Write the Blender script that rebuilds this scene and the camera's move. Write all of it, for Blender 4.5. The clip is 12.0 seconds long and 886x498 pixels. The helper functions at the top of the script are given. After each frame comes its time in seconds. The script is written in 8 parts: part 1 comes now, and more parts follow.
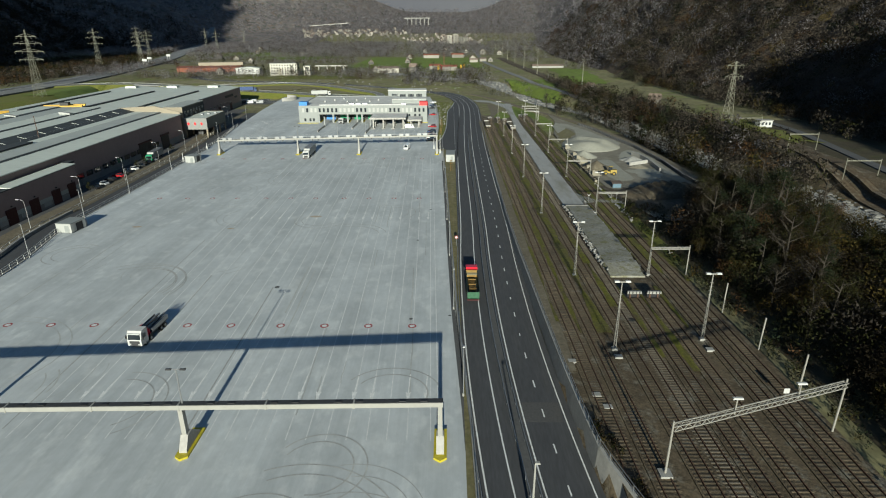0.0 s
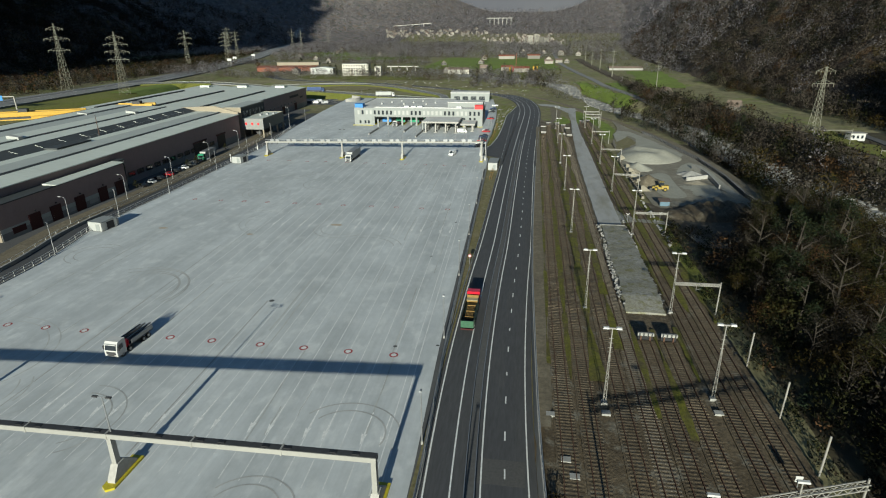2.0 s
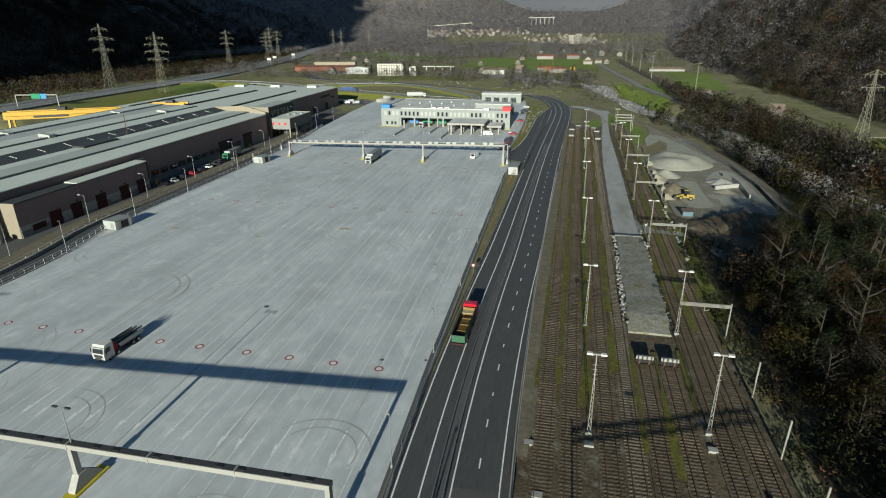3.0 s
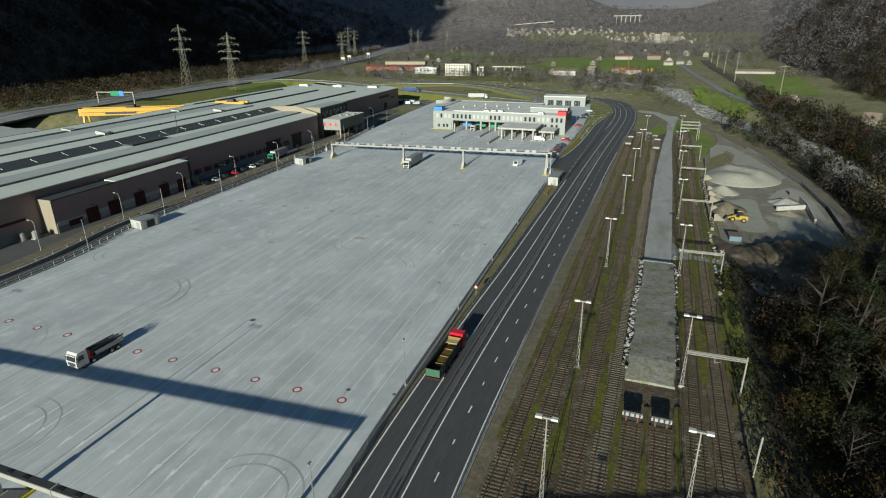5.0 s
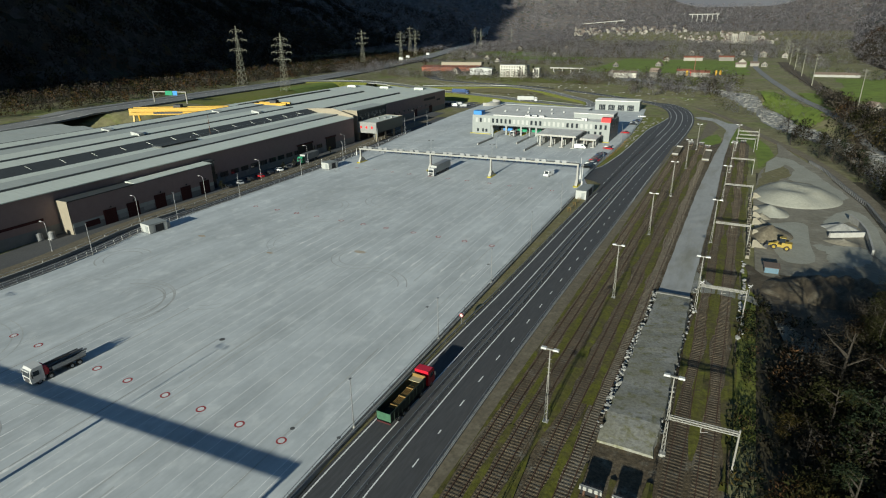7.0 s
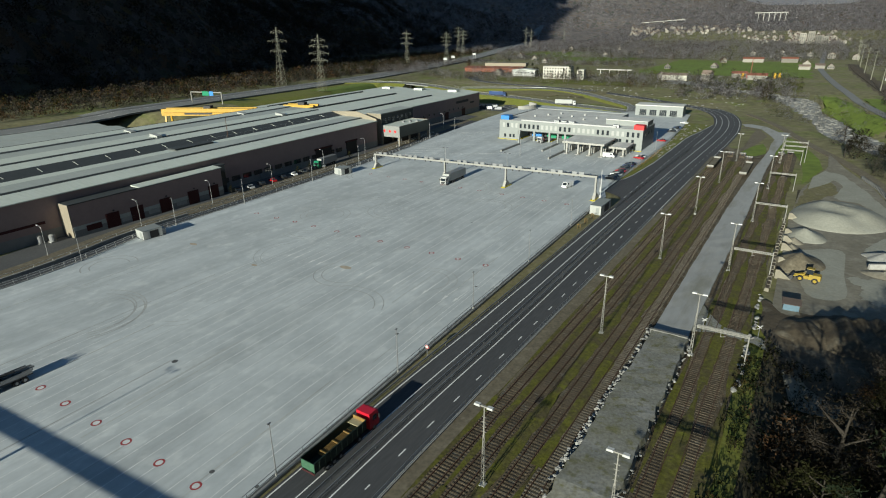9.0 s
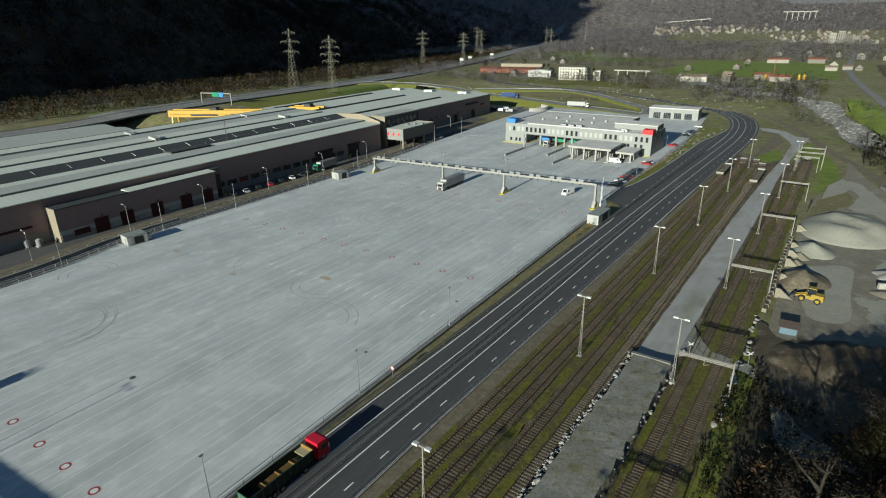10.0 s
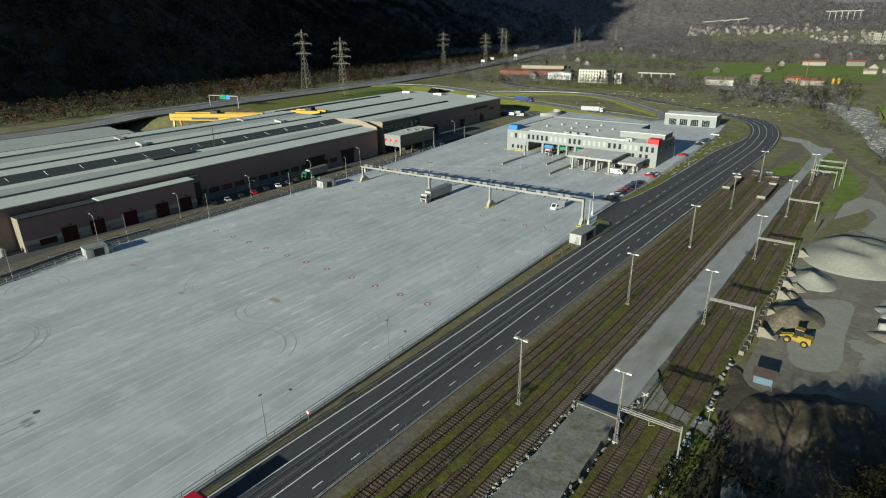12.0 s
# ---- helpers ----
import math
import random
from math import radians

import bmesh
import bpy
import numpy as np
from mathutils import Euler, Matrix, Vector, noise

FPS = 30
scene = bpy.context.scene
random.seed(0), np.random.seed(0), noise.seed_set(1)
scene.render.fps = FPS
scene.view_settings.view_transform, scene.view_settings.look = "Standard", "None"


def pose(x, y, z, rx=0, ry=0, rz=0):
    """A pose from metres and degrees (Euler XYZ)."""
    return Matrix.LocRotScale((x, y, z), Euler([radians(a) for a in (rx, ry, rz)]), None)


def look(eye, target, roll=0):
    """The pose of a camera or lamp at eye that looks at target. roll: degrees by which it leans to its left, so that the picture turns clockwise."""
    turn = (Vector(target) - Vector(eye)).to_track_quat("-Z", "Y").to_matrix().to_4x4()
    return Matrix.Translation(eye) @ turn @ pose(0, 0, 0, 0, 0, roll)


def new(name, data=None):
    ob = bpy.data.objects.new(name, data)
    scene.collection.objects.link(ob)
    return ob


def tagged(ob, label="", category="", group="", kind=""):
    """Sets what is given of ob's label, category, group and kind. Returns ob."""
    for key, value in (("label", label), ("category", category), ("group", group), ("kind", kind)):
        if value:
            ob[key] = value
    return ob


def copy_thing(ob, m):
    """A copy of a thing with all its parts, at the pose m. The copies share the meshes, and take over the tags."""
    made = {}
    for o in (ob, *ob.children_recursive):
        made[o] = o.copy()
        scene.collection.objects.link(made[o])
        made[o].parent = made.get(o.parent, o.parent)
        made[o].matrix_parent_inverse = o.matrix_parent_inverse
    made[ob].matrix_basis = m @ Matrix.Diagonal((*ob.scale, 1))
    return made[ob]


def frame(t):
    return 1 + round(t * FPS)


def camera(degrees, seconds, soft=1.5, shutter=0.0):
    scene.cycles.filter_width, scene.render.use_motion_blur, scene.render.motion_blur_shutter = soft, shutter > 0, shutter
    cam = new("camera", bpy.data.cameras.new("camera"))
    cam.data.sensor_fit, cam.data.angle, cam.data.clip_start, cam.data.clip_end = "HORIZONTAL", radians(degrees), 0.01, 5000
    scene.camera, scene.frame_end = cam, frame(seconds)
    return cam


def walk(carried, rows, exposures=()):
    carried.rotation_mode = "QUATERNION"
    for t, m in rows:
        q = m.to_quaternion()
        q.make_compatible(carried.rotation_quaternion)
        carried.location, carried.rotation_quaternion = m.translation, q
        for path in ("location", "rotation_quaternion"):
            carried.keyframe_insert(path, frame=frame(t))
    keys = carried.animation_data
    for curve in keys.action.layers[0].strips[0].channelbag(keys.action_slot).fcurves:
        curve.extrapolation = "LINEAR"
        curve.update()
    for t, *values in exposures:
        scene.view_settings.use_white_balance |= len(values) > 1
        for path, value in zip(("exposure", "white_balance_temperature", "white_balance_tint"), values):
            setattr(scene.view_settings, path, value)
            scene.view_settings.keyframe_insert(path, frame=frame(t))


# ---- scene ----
cam = camera(75.7, 12.0, soft=1.1)
METRES, EYE, TILT, LEAN, TURN = 113.7, 51.4, 0.35, 0.0, 0.8
ROWS = [
    (0.0, 0.0, 0.0, 0.0, -0.09, -21.42, 0.22),
    (0.5, 0.0293, 0.0206, 0.0018, 1.59, -21.41, 0.25),
    (1.0, 0.0642, 0.045, 0.0041, 3.66, -21.41, 0.29),
    (1.5, 0.0938, 0.0662, 0.0062, 5.62, -21.42, 0.31),
    (2.0, 0.1291, 0.091, 0.0085, 7.93, -21.4, 0.33),
    (2.5, 0.1585, 0.1135, 0.0105, 9.79, -21.41, 0.35),
    (3.0, 0.1925, 0.1409, 0.0124, 11.96, -21.42, 0.37),
    (5.0, 0.3045, 0.2572, 0.0205, 19.83, -21.48, 0.52),
    (5.5, 0.327, 0.2873, 0.0226, 21.42, -21.49, 0.57),
    (6.0, 0.352, 0.324, 0.0245, 23.15, -21.48, 0.6),
    (6.5, 0.3721, 0.3556, 0.0265, 24.63, -21.48, 0.63),
    (7.0, 0.3949, 0.394, 0.0289, 26.37, -21.48, 0.67),
    (7.5, 0.4131, 0.4267, 0.0307, 27.83, -21.47, 0.69),
    (9.5, 0.4901, 0.5803, 0.0406, 32.81, -21.49, 0.82),
    (10.0, 0.5093, 0.6247, 0.0434, 33.84, -21.49, 0.86),
    (10.5, 0.525, 0.6627, 0.046, 34.71, -21.5, 0.86),
    (11.0, 0.5419, 0.7046, 0.049, 35.58, -21.49, 0.89),
    (11.5, 0.5584, 0.747, 0.0513, 36.34, -21.48, 0.9),
    (12.0, 0.5742, 0.7888, 0.0544, 36.99, -21.47, 0.9),
]
walk(cam, [(t, pose(0, 0, EYE, TILT, LEAN, TURN) @ pose(METRES * x, METRES * y, METRES * z, 90 + pitch, roll, yaw)) for t, x, y, z, yaw, pitch, roll in ROWS], exposures=((0.0, 0.66, 6280, -2), (12.0, 0.66, 6280, -2)))

# world and sun: low late-autumn sun from behind the first view
SUN_EL, SUN_AZ = 14.0, 1.0          # elevation; degrees that the sun stands to the east of due -y
world = bpy.data.worlds.new("world")
scene.world = world
world.use_nodes = True
wn = world.node_tree.nodes
sky = wn.new("ShaderNodeTexSky")
sky.sky_type, sky.sun_disc = "NISHITA", False
sky.sun_elevation, sky.sun_rotation = radians(SUN_EL), radians(180 - SUN_AZ)
sky.altitude, sky.air_density, sky.dust_density, sky.ozone_density = 400, 1.0, 0.2, 3.0
world.node_tree.links.new(sky.outputs[0], wn["Background"].inputs[0])
wn["Background"].inputs[1].default_value = 0.055
sun_data = bpy.data.lights.new("sun", "SUN")
sun_data.energy, sun_data.angle, sun_data.color = 4.8, radians(0.55), (1.0, 0.93, 0.82)
sun = new("sun", sun_data)
to_sun = Vector((math.sin(radians(SUN_AZ)) * math.cos(radians(SUN_EL)), -math.cos(radians(SUN_AZ)) * math.cos(radians(SUN_EL)), math.sin(radians(SUN_EL))))
sun.matrix_world = look(to_sun * 300, (0, 0, 0))


# ---- materials ----
def material(name, base, second=None, rough=0.85, metal=0.0, size=1.0, stretch=(1, 1, 1), amount=0.6, fine=0.25, bump=0.15, island=0.0, piece=0.0, spec=0.3, place="world", third=None, big=12.0):
    """A surface of two colours mixed by noise at two sizes, with relief; island / piece: brightness spread between loose pieces."""
    m = bpy.data.materials.new(name)
    m.use_nodes = True
    nt = m.node_tree
    n, link = nt.nodes, nt.links.new
    b = n["Principled BSDF"]
    b.inputs["Roughness"].default_value, b.inputs["Metallic"].default_value = rough, metal
    b.inputs["Specular IOR Level"].default_value = spec
    second = second or tuple(c * 0.8 for c in base)
    if place == "world":
        pos = n.new("ShaderNodeNewGeometry").outputs["Position"]
    else:
        pos = n.new("ShaderNodeTexCoord").outputs["Object"]
    mapping = n.new("ShaderNodeMapping")
    mapping.inputs["Scale"].default_value = stretch
    link(pos, mapping.inputs["Vector"])

    def noise_of(scale, detail, rough_n=0.6):
        t = n.new("ShaderNodeTexNoise")
        t.inputs["Scale"].default_value, t.inputs["Detail"].default_value, t.inputs["Roughness"].default_value = scale, detail, rough_n
        link(mapping.outputs[0], t.inputs["Vector"])
        return t.outputs["Fac"]

    def ramp(fac, lo, hi):
        r = n.new("ShaderNodeMapRange")
        r.inputs["From Min"].default_value, r.inputs["From Max"].default_value = lo, hi
        link(fac, r.inputs["Value"])
        return r.outputs["Result"]

    def mix(a, c, fac, kind="MIX"):
        x = n.new("ShaderNodeMix")
        x.data_type, x.blend_type = "RGBA", kind
        for v, s in ((fac, x.inputs[0]), (a, x.inputs[6]), (c, x.inputs[7])):
            if isinstance(v, (int, float)):
                s.default_value = v
            elif isinstance(v, tuple):
                s.default_value = (*v, 1)
            else:
                link(v, s)
        return x.outputs[2]

    large = ramp(noise_of(size / big, 5), 0.36, 0.64)
    small = noise_of(size, 6, 0.65)
    col = mix(base, second, large)
    if third:
        col = mix(col, third, ramp(noise_of(size / big * 2.7, 4), 0.52, 0.68))
    col = mix(base, col, amount)
    grain = ramp(small, 0.3, 0.7)
    dark = mix((1 - fine, 1 - fine, 1 - fine), (1 + fine * 0.6, 1 + fine * 0.6, 1 + fine * 0.6), grain)
    col = mix(col, dark, 1.0, "MULTIPLY")
    for spread, out in ((island, lambda: n.new("ShaderNodeNewGeometry").outputs["Random Per Island"]), (piece, lambda: n.new("ShaderNodeObjectInfo").outputs["Random"])):
        if spread:
            r = n.new("ShaderNodeMapRange")
            r.inputs["To Min"].default_value, r.inputs["To Max"].default_value = 1 - spread, 1 + spread
            link(out(), r.inputs["Value"])
            col = mix(col, r.outputs["Result"], 1.0, "MULTIPLY")
    link(col, b.inputs["Base Color"])
    if bump:
        bp = n.new("ShaderNodeBump")
        bp.inputs["Strength"].default_value, bp.inputs["Distance"].default_value = min(1.0, bump * 2), 0.05 * bump / max(size, 0.2) * 4
        link(small, bp.inputs["Height"])
        link(bp.outputs[0], b.inputs["Normal"])
    return m


def glass(name, tint=(0.02, 0.025, 0.03)):
    m = bpy.data.materials.new(name)
    m.use_nodes = True
    b = m.node_tree.nodes["Principled BSDF"]
    b.inputs["Base Color"].default_value, b.inputs["Roughness"].default_value = (*tint, 1), 0.06
    b.inputs["Specular IOR Level"].default_value = 0.6
    return m


def streaked(m, skew, bands):
    """Add long streaks along y, as wheels and brooms leave them; bands: (scale across, scale along, low, high)."""
    n, link = m.node_tree.nodes, m.node_tree.links.new
    b = n["Principled BSDF"]
    col = b.inputs["Base Color"].links[0].from_socket
    geo = n.new("ShaderNodeNewGeometry").outputs["Position"]
    for sx, sy, lo, hi in bands:
        mp = n.new("ShaderNodeMapping")
        mp.inputs["Rotation"].default_value, mp.inputs["Scale"].default_value = (0, 0, skew), (sx, sy, 1)
        link(geo, mp.inputs["Vector"])
        t = n.new("ShaderNodeTexNoise")
        t.inputs["Scale"].default_value, t.inputs["Detail"].default_value, t.inputs["Roughness"].default_value = 1.0, 4, 0.6
        link(mp.outputs[0], t.inputs["Vector"])
        r = n.new("ShaderNodeMapRange")
        for k, v in (("From Min", 0.33), ("From Max", 0.67), ("To Min", lo), ("To Max", hi)):
            r.inputs[k].default_value = v
        link(t.outputs["Fac"], r.inputs["Value"])
        x = n.new("ShaderNodeMix")
        x.data_type, x.blend_type = "RGBA", "MULTIPLY"
        x.inputs[0].default_value = 1.0
        link(col, x.inputs[6])
        link(r.outputs[0], x.inputs[7])
        col = x.outputs[2]
    link(col, b.inputs["Base Color"])
    return m


M_CONCRETE = material("yard_concrete", (0.510, 0.532, 0.535), (0.440, 0.462, 0.468), size=0.8, stretch=(1, 0.6, 1), amount=0.9, fine=0.07, bump=0.05, third=(0.58, 0.597, 0.59), big=7)
streaked(M_CONCRETE, -0.033, ((0.13, 0.011, 0.89, 1.07), (0.6, 0.02, 0.94, 1.04), (2.2, 0.05, 0.97, 1.025), (0.045, 0.035, 0.91, 1.06)))
M_CONC = material("grey_concrete", (0.3, 0.295, 0.275), (0.23, 0.225, 0.21), size=1.5, fine=0.2, bump=0.1, big=6)
M_CONC_PALE = material("pale_concrete", (0.36, 0.35, 0.325), (0.29, 0.28, 0.26), size=1.5, fine=0.15, bump=0.08, big=6)
M_PAINT_WHITE = material("road_paint", (0.74, 0.74, 0.72), (0.62, 0.62, 0.6), size=2, fine=0.25, bump=0)
M_PAINT_FAINT = material("worn_paint", (0.655, 0.66, 0.648), (0.535, 0.545, 0.54), size=1.2, fine=0.2, bump=0)
M_PAINT_RED = material("red_paint", (0.33, 0.055, 0.06), (0.28, 0.07, 0.07), size=2, fine=0.2, bump=0)
M_YELLOW = material("yellow_paint", (0.5, 0.42, 0.03), (0.42, 0.35, 0.03), rough=0.5, size=2, bump=0)
M_ASPHALT = material("asphalt", (0.070, 0.071, 0.074), (0.058, 0.058, 0.061), rough=0.8, size=2.5, stretch=(1, 0.12, 1), fine=0.22, bump=0.08, third=(0.075, 0.074, 0.073), big=14)
M_ASPHALT_OLD = material("old_asphalt", (0.10, 0.10, 0.10), (0.075, 0.075, 0.077), size=2, fine=0.2, bump=0.08)
M_PATCH = material("asphalt_patch", (0.085, 0.083, 0.08), (0.075, 0.074, 0.072), size=3, fine=0.2, bump=0.05)
M_GRASS = material("grass", (0.145, 0.16, 0.026), (0.175, 0.155, 0.05), size=1.2, fine=0.4, bump=0.4, third=(0.105, 0.13, 0.022), big=10)
M_VERGE = material("dry_verge", (0.19, 0.165, 0.085), (0.13, 0.125, 0.05), size=1.0, fine=0.4, bump=0.4, third=(0.24, 0.215, 0.14), big=8)
M_MEADOW = material("meadow", (0.15, 0.205, 0.03), (0.135, 0.165, 0.034), size=0.15, fine=0.3, bump=0.1, big=7)
M_BALLAST = material("ballast", (0.132, 0.102, 0.064), (0.082, 0.062, 0.038), amount=1.0, size=2.6, fine=0.6, bump=0.9, third=(0.175, 0.158, 0.122), big=14)
M_MOSS = material("mossy_ballast", (0.120, 0.118, 0.014), (0.092, 0.076, 0.034), size=1.6, fine=0.5, bump=0.4, third=(0.135, 0.135, 0.018), amount=1.0, big=7)
M_WORKS = material("trodden_gravel", (0.225, 0.205, 0.16), (0.165, 0.147, 0.11), size=0.8, fine=0.25, bump=0.2, third=(0.30, 0.28, 0.228), big=14)
M_GRAVEL = material("pale_gravel", (0.345, 0.345, 0.335), (0.295, 0.29, 0.277), size=0.7, stretch=(1, 0.25, 1), fine=0.1, bump=0.08, third=(0.19, 0.178, 0.125), big=13)
M_SAND = material("sand", (0.315, 0.31, 0.262), (0.255, 0.247, 0.203), size=1.5, fine=0.15, bump=0.2, big=9)
M_SOIL_SHADE = material("dark_soil", (0.098, 0.078, 0.052), (0.072, 0.057, 0.038), amount=1.0, size=1.2, fine=0.4, bump=0.4, third=(0.15, 0.13, 0.095), big=8)
M_DIRT = material("dirt", (0.17, 0.145, 0.1), (0.125, 0.105, 0.075), size=1.5, fine=0.35, bump=0.3, third=(0.23, 0.2, 0.145), big=9)
M_RUST = material("rusty_rail", (0.088, 0.047, 0.030), (0.066, 0.036, 0.024), rough=0.7, size=3, bump=0.05)
M_SLEEPER = material("sleeper", (0.122, 0.096, 0.064), (0.084, 0.064, 0.042), amount=1.0, size=3, fine=0.5, bump=0.2, piece=0.25, island=0.25)
M_SLEEPER_C = material("concrete_sleeper", (0.15, 0.128, 0.098), (0.115, 0.096, 0.072), size=3, fine=0.3, bump=0.2, piece=0.15)
M_STONE = material("boulder", (0.24, 0.235, 0.22), (0.16, 0.157, 0.15), size=2, fine=0.3, bump=0.5, piece=0.3, island=0.3, big=5)
M_GALV = material("galvanised_steel", (0.3, 0.305, 0.31), (0.25, 0.255, 0.26), rough=0.45, metal=0.6, size=3, fine=0.1, bump=0)
M_RAIL = material("pale_railing_steel", (0.50, 0.50, 0.48), (0.42, 0.42, 0.40), rough=0.5, size=3, fine=0.1, bump=0)
M_MAST = material("pale_grey_mast", (0.27, 0.26, 0.235), (0.22, 0.21, 0.19), rough=0.5, size=3, fine=0.12, bump=0)
M_BEAM = material("pale_gantry_steel", (0.29, 0.285, 0.262), (0.25, 0.245, 0.228), rough=0.45, size=1, fine=0.08, bump=0)
M_BLACK = material("black_plastic", (0.02, 0.02, 0.022), rough=0.5, size=3, bump=0)
M_WHITE = material("white_paint", (0.46, 0.46, 0.45), (0.41, 0.41, 0.4), rough=0.45, size=1, fine=0.06, bump=0)
M_BROWN_WALL = material("brown_cladding", (0.30, 0.222, 0.212), (0.27, 0.205, 0.195), rough=0.6, size=0.5, fine=0.08, bump=0.02)
M_CREAM = material("cream_cladding", (0.26, 0.225, 0.17), (0.23, 0.2, 0.15), rough=0.7, size=1, fine=0.08, bump=0.02)
M_GREY_WALL = material("grey_plinth", (0.25, 0.25, 0.24), (0.2, 0.2, 0.195), size=1, fine=0.1, bump=0.03)
M_ROOF_PALE = material("pale_sheet_roof", (0.60, 0.63, 0.56), (0.53, 0.555, 0.50), rough=0.5, size=0.8, stretch=(0.25, 2, 1), fine=0.1, bump=0.03)
M_ROOF_GREY = material("grey_sheet_roof", (0.42, 0.44, 0.41), (0.36, 0.38, 0.355), rough=0.55, size=0.8, stretch=(0.25, 2, 1), fine=0.1, bump=0.03)
M_ROOF_DARK = material("dark_felt_roof", (0.055, 0.06, 0.062), (0.045, 0.05, 0.052), rough=0.7, size=0.7, fine=0.15, bump=0.03)
M_GRAVEL_ROOF = material("gravel_roof", (0.62, 0.61, 0.58), (0.50, 0.49, 0.465), amount=0.9, size=0.5, fine=0.15, bump=0.1, third=(0.70, 0.69, 0.655), big=9)
M_FACADE = material("pale_grey_facade", (0.245, 0.258, 0.25), (0.225, 0.237, 0.23), rough=0.6, size=0.6, fine=0.06, bump=0.02)
M_FACADE_LIGHT = material("white_panel", (0.36, 0.365, 0.35), (0.33, 0.335, 0.32), rough=0.6, size=0.6, fine=0.05, bump=0)
M_SIGN_RED = material("red_panel", (0.72, 0.03, 0.035), (0.62, 0.03, 0.03), rough=0.5, size=1, fine=0.05, bump=0)
M_SIGN_BLUE = material("blue_panel", (0.05, 0.22, 0.55), (0.05, 0.18, 0.45), rough=0.5, size=1, fine=0.05, bump=0)
M_GREEN = material("green_paint", (0.02, 0.22, 0.11), (0.02, 0.18, 0.09), rough=0.5, size=1, fine=0.05, bump=0)
M_DKRED = material("dark_red_door", (0.055, 0.012, 0.013), (0.04, 0.010, 0.011), rough=0.6, size=1, fine=0.1, bump=0)
M_TRUCK_RED = material("red_lacquer", (0.55, 0.012, 0.03), (0.5, 0.012, 0.03), rough=0.3, size=1, fine=0.04, bump=0, spec=0.5)
M_TRUCK_GREEN = material("dark_green_body", (0.02, 0.032, 0.024), (0.016, 0.026, 0.02), rough=0.5, size=2, fine=0.15, bump=0)
M_OCHRE = material("ochre_load", (0.24, 0.15, 0.045), (0.19, 0.115, 0.04), rough=0.8, size=2, fine=0.25, bump=0.1)
M_RUBBER = material("rubber", (0.022, 0.022, 0.022), rough=0.85, size=3, bump=0)
M_CHASSIS = material("dark_chassis", (0.05, 0.05, 0.052), (0.04, 0.04, 0.042), rough=0.6, size=2, bump=0)
M_CRANE = material("crane_yellow", (0.50, 0.30, 0.03), (0.40, 0.24, 0.03), rough=0.45, size=0.6, fine=0.1, bump=0)
M_BRICK_ROOF = material("red_brown_roof", (0.22, 0.085, 0.055), (0.17, 0.07, 0.05), size=0.8, fine=0.15, bump=0.05)
M_HOUSE = material("house_plaster", (0.215, 0.20, 0.175), (0.155, 0.147, 0.13), size=0.5, fine=0.08, bump=0, piece=0.45)
M_TILE = material("grey_brown_tiles", (0.20, 0.15, 0.12), (0.14, 0.115, 0.10), size=0.8, fine=0.2, bump=0.05, piece=0.35)
M_TYRE_MARK = material("tyre_mark", (0.33, 0.332, 0.32), (0.45, 0.45, 0.43), amount=1.0, size=1.2, fine=0.2, bump=0)
M_TYRE_FAINT = material("faint_tyre_mark", (0.36, 0.365, 0.35), (0.47, 0.475, 0.455), amount=1.0, size=0.8, fine=0.15, bump=0)
M_JOINT_SHADE = material("joint_and_shade", (0.34, 0.34, 0.33), (0.4, 0.395, 0.375), size=1.2, fine=0.2, bump=0)
M_BROWN_STAIN = material("rust_stain", (0.4, 0.32, 0.23), (0.46, 0.42, 0.35), size=1, fine=0.2, bump=0)
M_GLASS = glass("window_glass")
M_BARK = material("bark", (0.036, 0.030, 0.023), (0.027, 0.022, 0.018), size=2, fine=0.3, bump=0.3, place="object")
M_TERRAIN = material("valley_floor", (0.215, 0.192, 0.105), (0.165, 0.155, 0.072), amount=1.0, size=0.2, fine=0.45, bump=0.3, third=(0.165, 0.19, 0.046), big=12)


M_OLIVE_WALL = material("olive_grey_cladding", (0.15, 0.155, 0.13), (0.135, 0.14, 0.118), rough=0.6, size=0.6, fine=0.07, bump=0.02)


def leaf(name, c, c2, through_light=0.0):
    m = material(name, c, c2, rough=0.8, size=0.3, fine=0.25, bump=0, island=0.2, spec=0.1, big=4)
    if through_light:
        n, link = m.node_tree.nodes, m.node_tree.links.new
        b = n["Principled BSDF"]
        tr, mx = n.new("ShaderNodeBsdfTranslucent"), n.new("ShaderNodeMixShader")
        link(b.inputs["Base Color"].links[0].from_socket, tr.inputs["Color"])
        mx.inputs[0].default_value = through_light
        link(b.outputs[0], mx.inputs[1])
        link(tr.outputs[0], mx.inputs[2])
        link(mx.outputs[0], n["Material Output"].inputs["Surface"])
    return m


